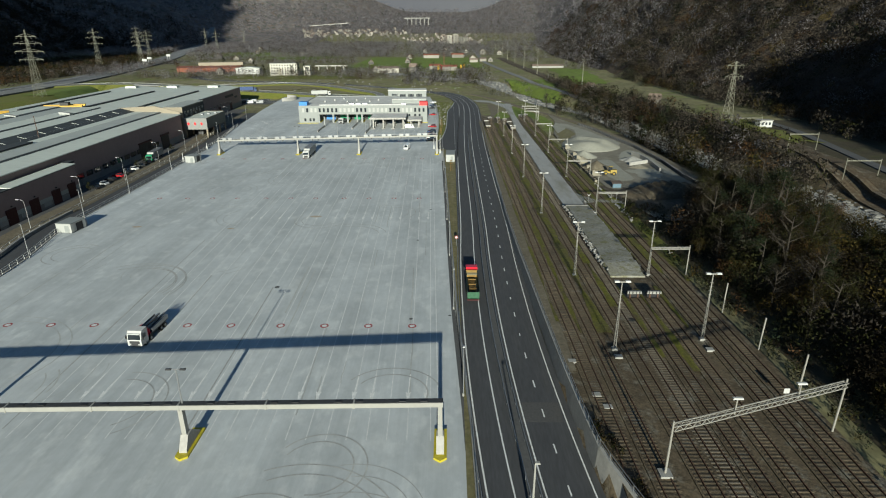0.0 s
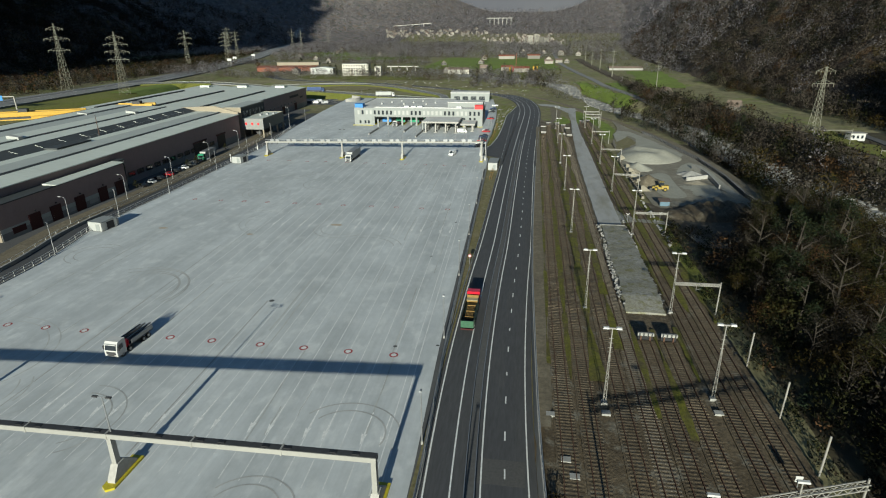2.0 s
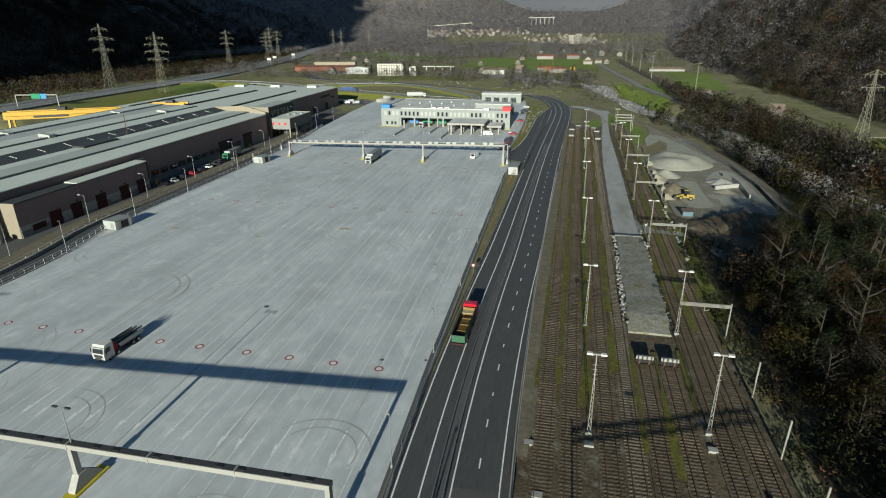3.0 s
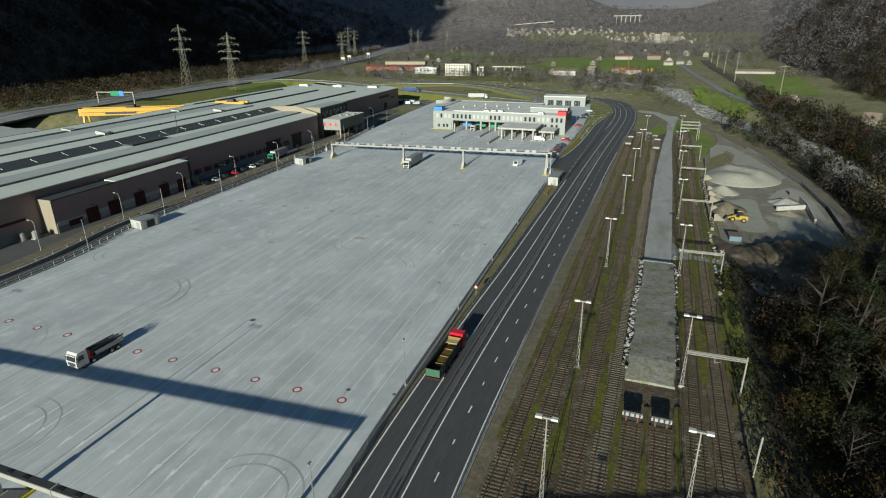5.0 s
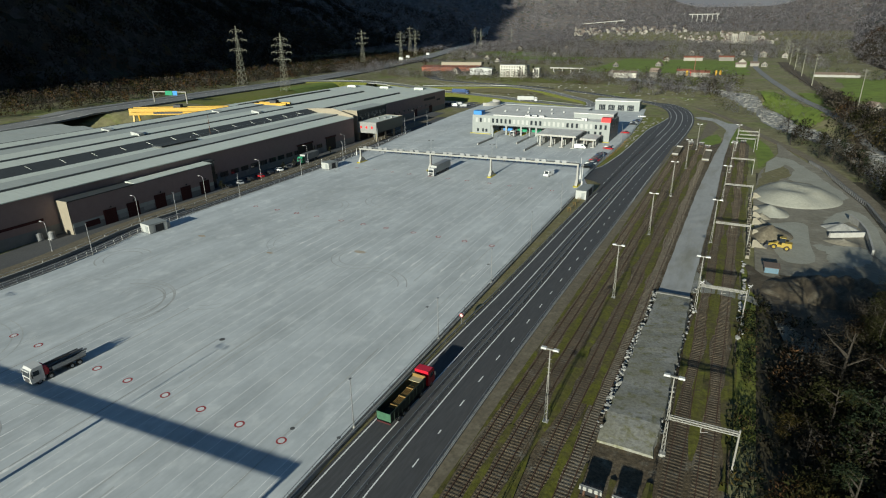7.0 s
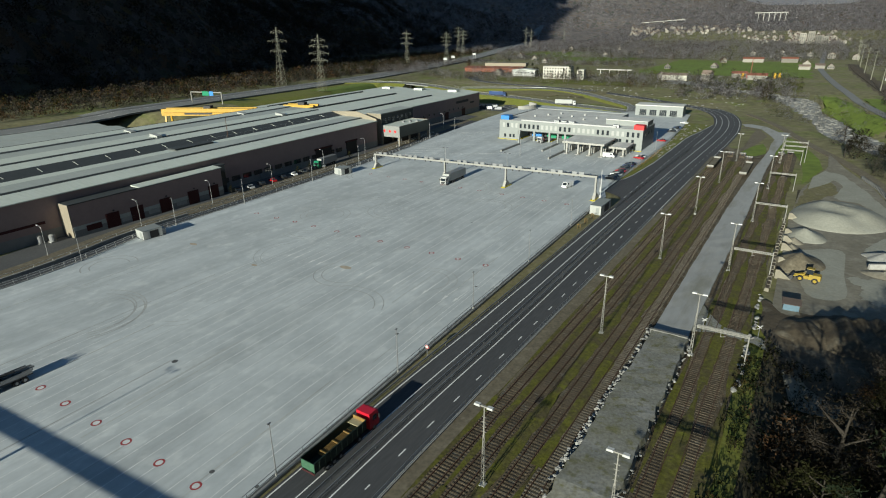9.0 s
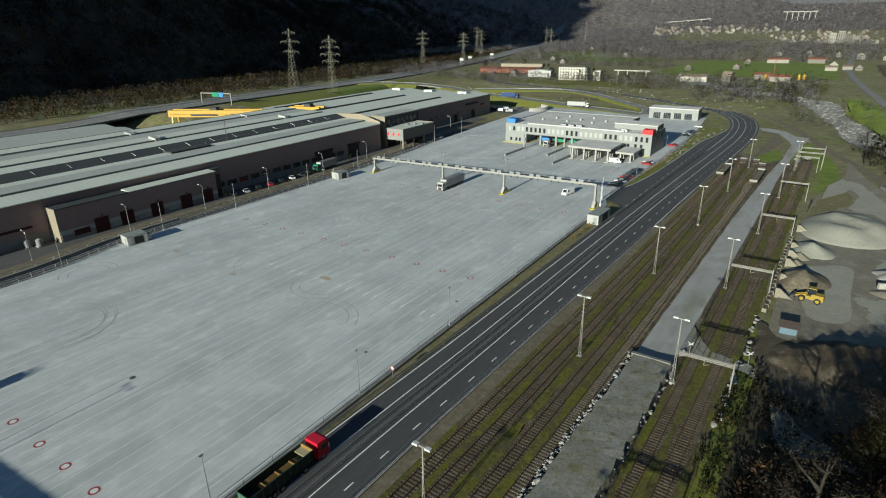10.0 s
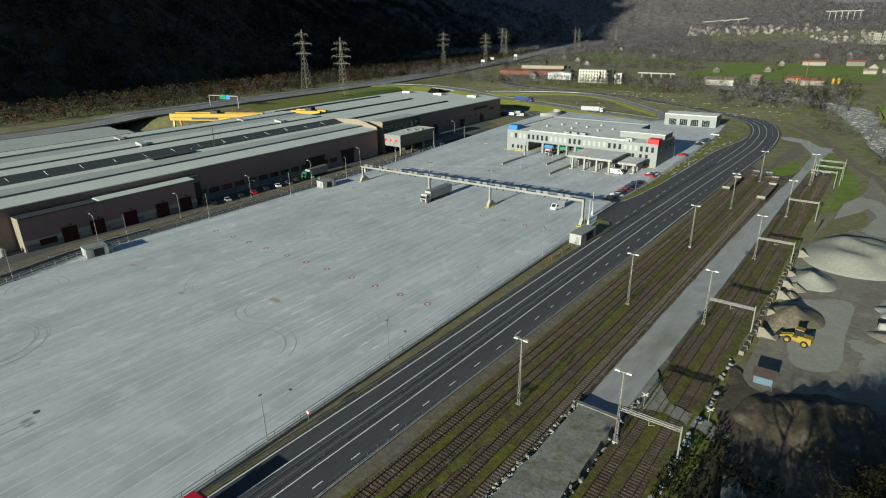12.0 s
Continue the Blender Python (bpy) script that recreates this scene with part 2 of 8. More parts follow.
M_LEAF = [leaf("brown_twigs", (0.031, 0.024, 0.015), (0.024, 0.019, 0.012), 0.25), leaf("rust_leaves", (0.074, 0.038, 0.016), (0.056, 0.033, 0.017)),
          leaf("ochre_leaves", (0.074, 0.053, 0.014), (0.050, 0.041, 0.013), 0.3), leaf("olive_leaves", (0.028, 0.029, 0.009), (0.020, 0.021, 0.007), 0.25),
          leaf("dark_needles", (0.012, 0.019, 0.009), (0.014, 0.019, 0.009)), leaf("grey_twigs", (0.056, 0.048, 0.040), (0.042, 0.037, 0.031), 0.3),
          # far woods: pale purple-grey colour stands in for aerial haze
          leaf("hazed_twigs", (0.33, 0.305, 0.31), (0.29, 0.27, 0.28), 0.55),
          leaf("slope_twigs", (0.142, 0.118, 0.092), (0.122, 0.104, 0.084), 0.5), leaf("slope_rust", (0.110, 0.062, 0.028), (0.088, 0.054, 0.028), 0.45)]
M_PLATFORM = material("weathered_gravel", (0.25, 0.247, 0.228), (0.20, 0.193, 0.15), amount=1.0, size=2.2, fine=0.35, bump=0.4, third=(0.15, 0.145, 0.075), big=9)


# ---- mesh building ----
class Form:
    """Vertices and faces gathered piece by piece."""

    def __init__(self):
        self.v, self.f = [], []

    def add(self, vs, fs):
        k = len(self.v)
        self.v += [tuple(p) for p in vs]
        self.f += [tuple(i + k for i in q) for q in fs]
        return self

    def box(self, x0, y0, z0, x1, y1, z1, taper=0.0, turn=0.0, at=(0, 0)):
        a = [(x0, y0, z0), (x1, y0, z0), (x1, y1, z0), (x0, y1, z0), (x0 + taper, y0 + taper, z1), (x1 - taper, y0 + taper, z1), (x1 - taper, y1 - taper, z1), (x0 + taper, y1 - taper, z1)]
        if turn:
            c, s = math.cos(turn), math.sin(turn)
            a = [(at[0] + (x - at[0]) * c - (y - at[1]) * s, at[1] + (x - at[0]) * s + (y - at[1]) * c, z) for x, y, z in a]
        return self.add(a, [(3, 2, 1, 0), (4, 5, 6, 7), (0, 1, 5, 4), (1, 2, 6, 5), (2, 3, 7, 6), (3, 0, 4, 7)])

    def rod(self, p, q, r, r2=None, n=8, caps=True):
        p, q = Vector(p), Vector(q)
        r2 = r if r2 is None else r2
        d = (q - p).normalized()
        u = d.orthogonal().normalized()
        w = d.cross(u)
        ring = [(math.cos(i * math.tau / n), math.sin(i * math.tau / n)) for i in range(n)]
        vs = [p + (u * a + w * b) * r for a, b in ring] + [q + (u * a + w * b) * r2 for a, b in ring]
        fs = [(i, (i + 1) % n, n + (i + 1) % n, n + i) for i in range(n)]
        if caps:
            fs += [tuple(range(n - 1, -1, -1)), tuple(range(n, 2 * n))]
        return self.add(vs, fs)

    def bar(self, p, q, w, h=None):
        """A square bar from p to q."""
        p, q = Vector(p), Vector(q)
        h = h or w
        d = (q - p).normalized()
        side = d.cross(Vector((0, 0, 1)))
        side = side.normalized() if side.length > 1e-3 else Vector((1, 0, 0))
        up = side.cross(d)
        vs = [e + side * a * w / 2 + up * b * h / 2 for e in (p, q) for a, b in ((-1, -1), (1, -1), (1, 1), (-1, 1))]
        return self.add(vs, [(0, 1, 2, 3), (7, 6, 5, 4), (0, 4, 5, 1), (1, 5, 6, 2), (2, 6, 7, 3), (3, 7, 4, 0)])

    def prism(self, outline, axis, a, b):
        """An outline of (u, v) pairs drawn out along an axis from a to b."""
        put = {"x": lambda u, v, w: (w, u, v), "y": lambda u, v, w: (u, w, v), "z": lambda u, v, w: (u, v, w)}[axis]
        n = len(outline)
        vs = [put(u, v, a) for u, v in outline] + [put(u, v, b) for u, v in outline]
        return self.add(vs, [tuple(range(n)), tuple(range(2 * n - 1, n - 1, -1))] + [(i, n + i, n + (i + 1) % n, (i + 1) % n) for i in range(n)])

    def ribbon(self, pts, w0, w1, z0=None, thick=0.0):
        """A strip along the points (x, y, z), from offset w0 to w1 to the right of the way."""
        rows = []
        for i, p in enumerate(pts):
            a, b = Vector(pts[max(i - 1, 0)]), Vector(pts[min(i + 1, len(pts) - 1)])
            d = (b - a).to_2d().normalized()
            n = Vector((d.y, -d.x, 0))
            rows.append((Vector(p) + n * w0, Vector(p) + n * w1))
        k = len(self.v)
        for a, b in rows:
            self.v += [tuple(a), tuple(b)] + ([(a.x, a.y, a.z - thick), (b.x, b.y, b.z - thick)] if thick else [])
        m = 4 if thick else 2
        for i in range(len(rows) - 1):
            j = k + i * m
            self.f.append((j, j + 1, j + m + 1, j + m))
            if thick:
                self.f += [(j, j + m, j + m + 2, j + 2), (j + 1, j + 3, j + m + 3, j + m + 1)]
        return self

    def sweep(self, pts, w, h):
        """One unbroken bar along points (x, y, z)."""
        k = len(self.v)
        for i, p in enumerate(pts):
            d = (Vector(pts[min(i + 1, len(pts) - 1)]) - Vector(pts[max(i - 1, 0)])).to_2d().normalized()
            n = Vector((d.y, -d.x, 0)) * w / 2
            for s, u in ((-1, -1), (1, -1), (1, 1), (-1, 1)):
                self.v.append((p[0] + n.x * s, p[1] + n.y * s, p[2] + u * h / 2))
            if i:
                j = k + 4 * i
                self.f += [(j - 4 + a, j - 4 + (a + 1) % 4, j + (a + 1) % 4, j + a) for a in range(4)]
        e = k + 4 * (len(pts) - 1)
        self.f += [(k + 3, k + 2, k + 1, k), (e, e + 1, e + 2, e + 3)]
        return self

    def mesh(self, name, mat, smooth=False):
        me = bpy.data.meshes.new(name)
        me.from_pydata(self.v, [], self.f)
        for one in (mat if isinstance(mat, (list, tuple)) else [mat]):
            me.materials.append(one)
        if smooth:
            me.shade_smooth()
        me.update()
        return me


def part(name, form, mat, parent=None, label="", smooth=False, m=None):
    ob = new(name, form if isinstance(form, bpy.types.Mesh) else form.mesh(name, mat, smooth))
    ob.parent = parent
    if m is not None:
        ob.matrix_basis = m
    return tagged(ob, label)


def thing(name, label, category, group="", m=None, kind=""):
    ob = new(name)
    ob.empty_display_size = 0.5
    if m is not None:
        ob.matrix_basis = m
    return tagged(ob, label, category, group, kind)


def single(name, form, mat, label, category, group="", kind="", smooth=False):
    return tagged(part(name, form, mat, None, "", smooth), label, category, group, kind)


# ---- plan of the ground ----
def track(table):
    """A smooth function through (y, value) pairs."""
    ys, vs = [a for a, _ in table], [b for _, b in table]
    return lambda y: np.interp(y, ys, vs)


RAIL_Z = track([(40, 3.3), (80, 3.15), (110, 2.75), (158, 1.75), (205, 1.05), (255, 0.55), (320, 0.3), (420, 0.2)])
YARD_R = track([(-80, 5.0), (64, 2.7), (97, 1.1), (142, -0.25), (187, -1.45), (240, -3.0), (256, -3.6), (262, -6.6), (283, -7.0), (318, -6.6), (368, -7.6), (420, -10.5), (480, -17)])
YARD_L = track([(-80, -96), (104, -100.2), (116, -100.9), (125, -102.1), (134.5, -104.2), (144, -106.7), (157, -108.2), (181, -108.8), (205, -109.7), (222, -110.5), (255, -112.4), (290, -116), (320, -121), (400, -130), (480, -136)])
# entries below y 0 lie unseen and are set for the shade they throw
MOUNT_L = track([(-900, -335), (-300, -352), (-150, -385), (-40, -440), (0, -456), (100, -465), (240, -505), (540, -545), (950, -715), (1366, -770), (2200, -700), (3200, -600), (4600, -450)])
MOUNT_R = track([(-900, 140), (-330, 120), (-135, 104), (-60, 130), (0, 170), (120, 206), (343, 205), (665, 190), (1092, 188), (1800, 250), (2600, 380), (3400, 380), (4600, 300)])
RIVER = track([(-300, 150), (60, 140), (150, 121), (190, 124), (248, 112), (300, 107), (368, 102), (400, 90), (431, 76), (486, 62), (542, 48), (580, 34), (610, 0), (660, -60), (800, -120), (1200, -90), (2500, -200)])
LINE2 = track([(-300, 120), (150, 141), (200, 147), (257, 153), (290, 152), (316, 149), (400, 139), (446, 131), (530, 115), (630, 102), (850, 89), (1000, 85), (1436, 96), (2600, 300)])


def smooth(a, b, x):
    t = np.clip((x - a) / (b - a), 0, 1)
    return t * t * (3 - 2 * t)


def wave(x, y, s, seed):
    """Cheap rolling noise for large forms."""
    r = np.random.RandomState(seed)
    out = np.zeros_like(x)
    for k in range(9):
        a, f, p = r.uniform(0, math.tau), (1.7 ** (k % 5)) / s * r.uniform(0.8, 1.25), r.uniform(0, math.tau)
        out = out + np.sin((x * math.cos(a) + y * math.sin(a)) * f * math.tau + p) / (1.7 ** (k % 5))
    return out / 3


def ground_z(x, y):
    x, y = np.asarray(x, float), np.asarray(y, float)
    rise = 4.5 * smooth(490, 650, y) + 0.006 * np.clip(y - 660, 0, 1500) + 0.085 * np.clip(y - 1850, 0, 3000)
    z = rise + 0 * x
    zr = RAIL_Z(y)
    near = 1 - smooth(470, 560, y)
    left, right = YARD_L(y), np.interp(y, [36, 44, 49.5, 54.5, 57, 66, 78, 92, 160], [27, 22.2, 20.8, 19.1, 18.4, 17.8, 17.35, 17.15, 17.3])
    flat = np.where(x < left - 0.3, -2.2, np.where(x < right, -0.45, np.where(x < 53, zr - 0.32, zr - 0.3)))
    z = z * (1 - near) + near * flat
    # the raised western side with the motorway
    foot = np.interp(y, [200, 255, 285, 400, 520, 700, 1000], [-304, -301, -270, -262, -290, -330, -420])
    z = np.where(x < foot, np.maximum(z, -2.2 + 9.4 * smooth(foot, foot - 26, x)), z)
    # the wooded bank down to the river, its bed and the far bank with the second line
    rx = RIVER(y)
    d = x - rx
    bank_top = np.maximum(np.minimum(88.0, rx - 16), 53)
    drop = smooth(bank_top, np.maximum(rx - 8, bank_top + 6), x) * (1 - smooth(rx + 16, rx + 32, x))
    z = np.where((x > 30) & (y < 640), z - drop * (z + 4.6), z)
    z = np.where((x > rx + 10) & (y < 1200), z + smooth(rx + 16, rx + 32, x) * np.clip(2.6 - z, 0, 6), z)
    # mountains
    up_l = np.clip(MOUNT_L(y) - x + 22 * wave(x, y, 260, 3), 0, None)
    up_r = np.clip(x - MOUNT_R(y) + 12 * wave(x, y, 200, 4), 0, None)
    hl = up_l * (0.62 + 0.16 * wave(x, y, 420, 5)) + np.minimum(up_l, 160) * 0.35
    hr = up_r * (0.60 + 0.16 * wave(x, y, 380, 6)) + np.minimum(up_r, 120) * 0.28
    hl = hl * (1 - 0.5 * smooth(380, 820, y))
    # gullies running down both sides
    hl = hl * (1 + 0.30 * wave(0.35 * x, y, 150, 21) * smooth(60, 240, up_l))
    hr = hr * (1 + 0.22 * wave(0.35 * x, y, 130, 22) * smooth(60, 240, up_r))
    # unseen spurs added behind the first view to shade the slopes
    shade_spur_l = smooth(220, -340, y) * np.clip(up_l - 50, 0, 500) * 1.0 * (1 + 0.16 * wave(x, y, 190, 9) + 0.28 * wave(x, y, 85, 10))
    shade_spur_r = smooth(-40, -140, y) * smooth(-420, -250, y) * np.clip(up_r - 60, 0, 200) * 0.5
    head = 0.30 * np.clip(y - 2350 + 120 * wave(x, y, 700, 8), 0, None) * smooth(120, 900, np.abs(x + 60))
    return z + np.minimum(hl + shade_spur_l, 900) + np.minimum(hr + shade_spur_r, 720) + np.minimum(head, 800)


def spaced(stops):
    out = []
    for (a, b, s) in stops:
        out += list(np.arange(a, b, s))
    return np.array(out + [stops[-1][1]])


def canopy_ground(name, tones, cell, relief):
    """Wooded ground far off: rounded crowns side by side, each of its own tone."""
    m = bpy.data.materials.new(name)
    m.use_nodes = True
    n, link = m.node_tree.nodes, m.node_tree.links.new
    b = n["Principled BSDF"]
    b.inputs["Roughness"].default_value, b.inputs["Specular IOR Level"].default_value = 0.95, 0.05
    pos = n.new("ShaderNodeNewGeometry").outputs["Position"]
    warp = n.new("ShaderNodeTexNoise")
    warp.inputs["Scale"].default_value, warp.inputs["Detail"].default_value = 0.35, 3
    link(pos, warp.inputs["Vector"])
    add = n.new("ShaderNodeVectorMath")
    add.operation = "MULTIPLY_ADD"
    add.inputs[1].default_value = (5, 5, 5)
    link(warp.outputs["Color"], add.inputs[0])
    link(pos, add.inputs[2])
    v = n.new("ShaderNodeTexVoronoi")
    v.inputs["Scale"].default_value, v.inputs["Randomness"].default_value = 1 / cell, 1.0
    link(add.outputs[0], v.inputs["Vector"])
    ramp = n.new("ShaderNodeValToRGB")
    ramp.color_ramp.interpolation = "CONSTANT"
    while len(ramp.color_ramp.elements) < len(tones):
        ramp.color_ramp.elements.new(0.5)
    for e, (at, c) in zip(ramp.color_ramp.elements, tones):
        e.position, e.color = at, (*c, 1)
    split = n.new("ShaderNodeSeparateColor")
    link(v.outputs["Color"], split.inputs[0])
    link(split.outputs[0], ramp.inputs[0])
    tw = n.new("ShaderNodeTexNoise")
    tw.inputs["Scale"].default_value, tw.inputs["Detail"].default_value, tw.inputs["Roughness"].default_value = 0.9, 6, 0.75
    link(pos, tw.inputs["Vector"])
    r = n.new("ShaderNodeMapRange")
    for k, val in (("From Min", 0.35), ("From Max", 0.65), ("To Min", 0.65), ("To Max", 1.28)):
        r.inputs[k].default_value = val
    link(tw.outputs["Fac"], r.inputs["Value"])
    mix = n.new("ShaderNodeMix")
    mix.data_type, mix.blend_type = "RGBA", "MULTIPLY"
    mix.inputs[0].default_value = 1.0
    link(ramp.outputs[0], mix.inputs[6])
    link(r.outputs[0], mix.inputs[7])
    link(mix.outputs[2], b.inputs["Base Color"])
    h = n.new("ShaderNodeMath")
    h.operation = "MULTIPLY_ADD"
    h.inputs[1].default_value = -0.55
    link(v.outputs["Distance"], h.inputs[0])
    link(tw.outputs["Fac"], h.inputs[2])
    bp = n.new("ShaderNodeBump")
    bp.inputs["Strength"].default_value, bp.inputs["Distance"].default_value = 1.0, relief
    link(h.outputs[0], bp.inputs["Height"])
    link(bp.outputs[0], b.inputs["Normal"])
    return m


M_WOOD_FLOOR = canopy_ground("wooded_slope", ((0.0, (0.100, 0.082, 0.064)), (0.22, (0.086, 0.071, 0.060)), (0.46, (0.118, 0.103, 0.092)), (0.66, (0.104, 0.070, 0.044)), (0.76, (0.074, 0.064, 0.052)), (0.87, (0.050, 0.052, 0.036)), (0.94, (0.115, 0.088, 0.044))), 7.5, 2.6)
# far copy of the wooded slope, its tones paled to imitate haze
M_HAZED_FLOOR = canopy_ground("hazed_slope", ((0.0, (0.180, 0.160, 0.152)), (0.25, (0.150, 0.137, 0.138)), (0.5, (0.205, 0.186, 0.184)), (0.68, (0.175, 0.138, 0.112)), (0.8, (0.130, 0.121, 0.121)), (0.92, (0.098, 0.104, 0.092))), 11.0, 2.6)
M_RIVERBED = material("river_gravel", (0.30, 0.295, 0.28), (0.16, 0.155, 0.14), size=0.8, fine=0.5, bump=0.6, third=(0.36, 0.355, 0.34), big=7)
M_BROWN_FIELD = material("scrub", (0.058, 0.048, 0.027), (0.042, 0.036, 0.020), size=0.25, fine=0.45, bump=0.4, third=(0.055, 0.06, 0.018), big=8)
gx = spaced([(-2400, -1000, 100), (-1000, -420, 20), (-420, -140, 10), (-140, -100, 2.0), (-100, 16, 8), (16, 23, 0.5), (23, 53, 3), (53, 170, 2.5), (170, 420, 10), (420, 1000, 30), (1000, 2400, 100)])
gy = spaced([(-900, -100, 50), (-100, 40, 10), (40, 420, 5), (420, 700, 8), (700, 1500, 20), (1500, 4700, 80)])
GX, GY = np.meshgrid(gx, gy)
GZ = ground_z(GX, GY)
gv = np.stack([GX, GY, GZ], -1).reshape(-1, 3)
ix = np.arange(len(gv)).reshape(GX.shape)
gf = np.stack([ix[:-1, :-1], ix[:-1, 1:], ix[1:, 1:], ix[1:, :-1]], -1).reshape(-1, 4)
me = bpy.data.meshes.new("ground")
me.from_pydata(gv.tolist(), [], gf.tolist())
for m in (M_TERRAIN, M_WOOD_FLOOR, M_RIVERBED, M_BROWN_FIELD, M_BALLAST, M_GRASS, M_HAZED_FLOOR):
    me.materials.append(m)
cx, cy = gv[gf].mean(1)[:, 0], gv[gf].mean(1)[:, 1]
which = np.zeros(len(gf), int)
which[(cx < MOUNT_L(cy) + 10) | (cx > MOUNT_R(cy) - 6) | (cy > 2150)] = 1
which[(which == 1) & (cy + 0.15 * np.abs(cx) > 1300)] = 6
which[(np.abs(cx - RIVER(cy) - 3) < 13) & (cy < 700)] = 2
which[(cx > 53) & (cx < RIVER(cy) - 12) & (cy < 300) | (cx > RIVER(cy) + 12) & (cx < MOUNT_R(cy)) & (cx > 100) & (cy < 420) | (cx < -400) & (cx > MOUNT_L(cy)) & (cy < 950)] = 3
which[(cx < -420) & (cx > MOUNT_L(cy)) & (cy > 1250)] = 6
which[(cx > LINE2(cy) + 4) & (cx < MOUNT_R(cy) - 6) & (cy > 330) & (cy < 900)] = 0
which[(np.abs(cx - LINE2(cy) + 2) < 7) & (cy > 120) & (cy < 1000)] = 4
which[(cx > 17) & (cx < 50.5) & (cy < 372)] = 4
which[(cx > 50.5) & (cx < 54) & (cy > 120) & (cy < 190) | (cx > -330) & (cx < -236) & (cy > 330) & (cy < 560)] = 5
me.polygons.foreach_set("material_index", which)
me.shade_smooth()
me.update()
ground = tagged(new("ground", me), "valley floor and wooded mountain slopes in late autumn", "ground", kind="structure")

# ---- the concrete yard ----
ys = spaced([(-80, 480, 8)])
f = Form()
for i, y in enumerate(ys):
    a, b = float(YARD_L(y)), float(YARD_R(y))
    f.v += [(a, y, 0), (b, y, 0), (a, y, -0.5), (b, y, -0.5)]
    if i:
        k = 4 * i
        f.f += [(k - 4, k - 3, k + 1, k), (k - 4, k, k + 2, k - 2), (k - 3, k - 1, k + 3, k + 1)]
tagged(part("pavement", f, M_CONCRETE), "pale concrete lorry yard with tyre marks and faint lane lines", "pavement", kind="structure")

LANE0, STEP, SKEW = -7.1, 8.17, -0.033     # lanes run slightly askew to the road


def lane_x(x, y):
    return x + SKEW * (y - 94)


f = Form()
for x in [-2.6, -3.7] + [-6.9 - 2.72 * k for k in range(21)]:
    pts = [(lane_x(x, y), y, 0.006) for y in (62, 120, 180, 243)]
    f.ribbon(pts, -0.085, 0.085)
tagged(part("lane_line", f, M_PAINT_FAINT), "worn white lane lines painted on concrete", "road marking", kind="structure")
f = Form()
for k in range(-1, 6):
    for off in (5.5, 8.2):
        for y in (70.5, 157.0):
            x = lane_x(LANE0 - STEP * k - off, y)
            if x > -3.2:
                continue
            f.box(x - 0.09, y + 2.2, -0.02, x + 0.09, y + 7.2, 0.009)
            f.add([(x, y, 0.009), (x + 0.42, y + 2.5, 0.009), (x + 0.12, y + 2.2, 0.009), (x - 0.12, y + 2.2, 0.009), (x - 0.42, y + 2.5, 0.009)], [(0, 1, 2, 3, 4)])
tagged(part("arrow_marking", f, M_PAINT_WHITE), "long thin painted lane arrows", "road marking", kind="structure")


def disc(r, z, n=28, r0=0.0):
    g = Form()
    ring = [(math.cos(i * math.tau / n), math.sin(i * math.tau / n)) for i in range(n)]
    if r0:
        g.add([(a * r, b * r, z) for a, b in ring] + [(a * r0, b * r0, z) for a, b in ring], [(i, (i + 1) % n, n + (i + 1) % n, n + i) for i in range(n)])
    else:
        g.add([(a * r, b * r, z) for a, b in ring], [tuple(range(n))])
    return g


mark = thing("speed_disc", "round painted sign, white with a red ring, on the concrete", "road marking", "painted discs on the yard")
part("ring", disc(0.78, 0.012, r0=0.5), M_PAINT_RED, mark)
part("centre", disc(0.5, 0.012), M_PAINT_FAINT, mark)
spots = [0, 1, 2, 3, 4.14, 5.14, 6.14, 7.29, 8.29, 9.29, 10.43]
for y in (93.6, 179.4, 240.5):
    for k in spots:
        if y == 93.6 and k == 0:
            mark.matrix_basis = pose(LANE0, y, 0)
        else:
            copy_thing(mark, pose(lane_x(LANE0 - STEP * k, y) - (0.3 if y > 100 else 0), y, 0))
# drain covers
for x, y, w in ((-37.1, 110.6, 0.75), (-7.5, 96.4, 0.5), (-8.5, 139.8, 0.45), (-0.1, 97.8, 0.4), (-30, 207, 0.45), (-6, 167, 0.45)):
    if w:
        single("drain_cover", disc(w * 0.75, 0.014, 12), M_ASPHALT_OLD, "dark round drain cover set in concrete", "drain cover", "drain covers")
        bpy.context.scene.collection.objects[-1].matrix_basis = pose(x, y, 0)
# up to y 90 the first line paints the gantry leg's shadow, then a joint
f = Form()
f.ribbon([(lane_x(-37.4, y), y, 0.008) for y in (64, 88, 110.5)], -0.13, 0.13).ribbon([(lane_x(-63.0, y), y, 0.008) for y in (64, 100, 140)], -0.1, 0.1)
tagged(part("joint_strip", f, M_JOINT_SHADE), "dark straight lines on the concrete: repair joints and a leg's shadow", "joint", kind="structure")


def arc_mark(x, y, r, a0, a1, w, squash=1.0, gap=2.0):
    g = Form()
    for rr in (r, r + gap) if gap else (r,):
        pts = [(x + rr * math.cos(radians(a)), y + rr * squash * math.sin(radians(a)), 0.009 + 0.0004 * (rr % 9)) for a in np.linspace(a0, a1, 40)]
        g.ribbon(pts, -w / 2, w / 2)
    return tagged(part("tyre_mark", g, M_TYRE_MARK), "curved dark tyre marks on the concrete", "tyre mark", "tyre marks")


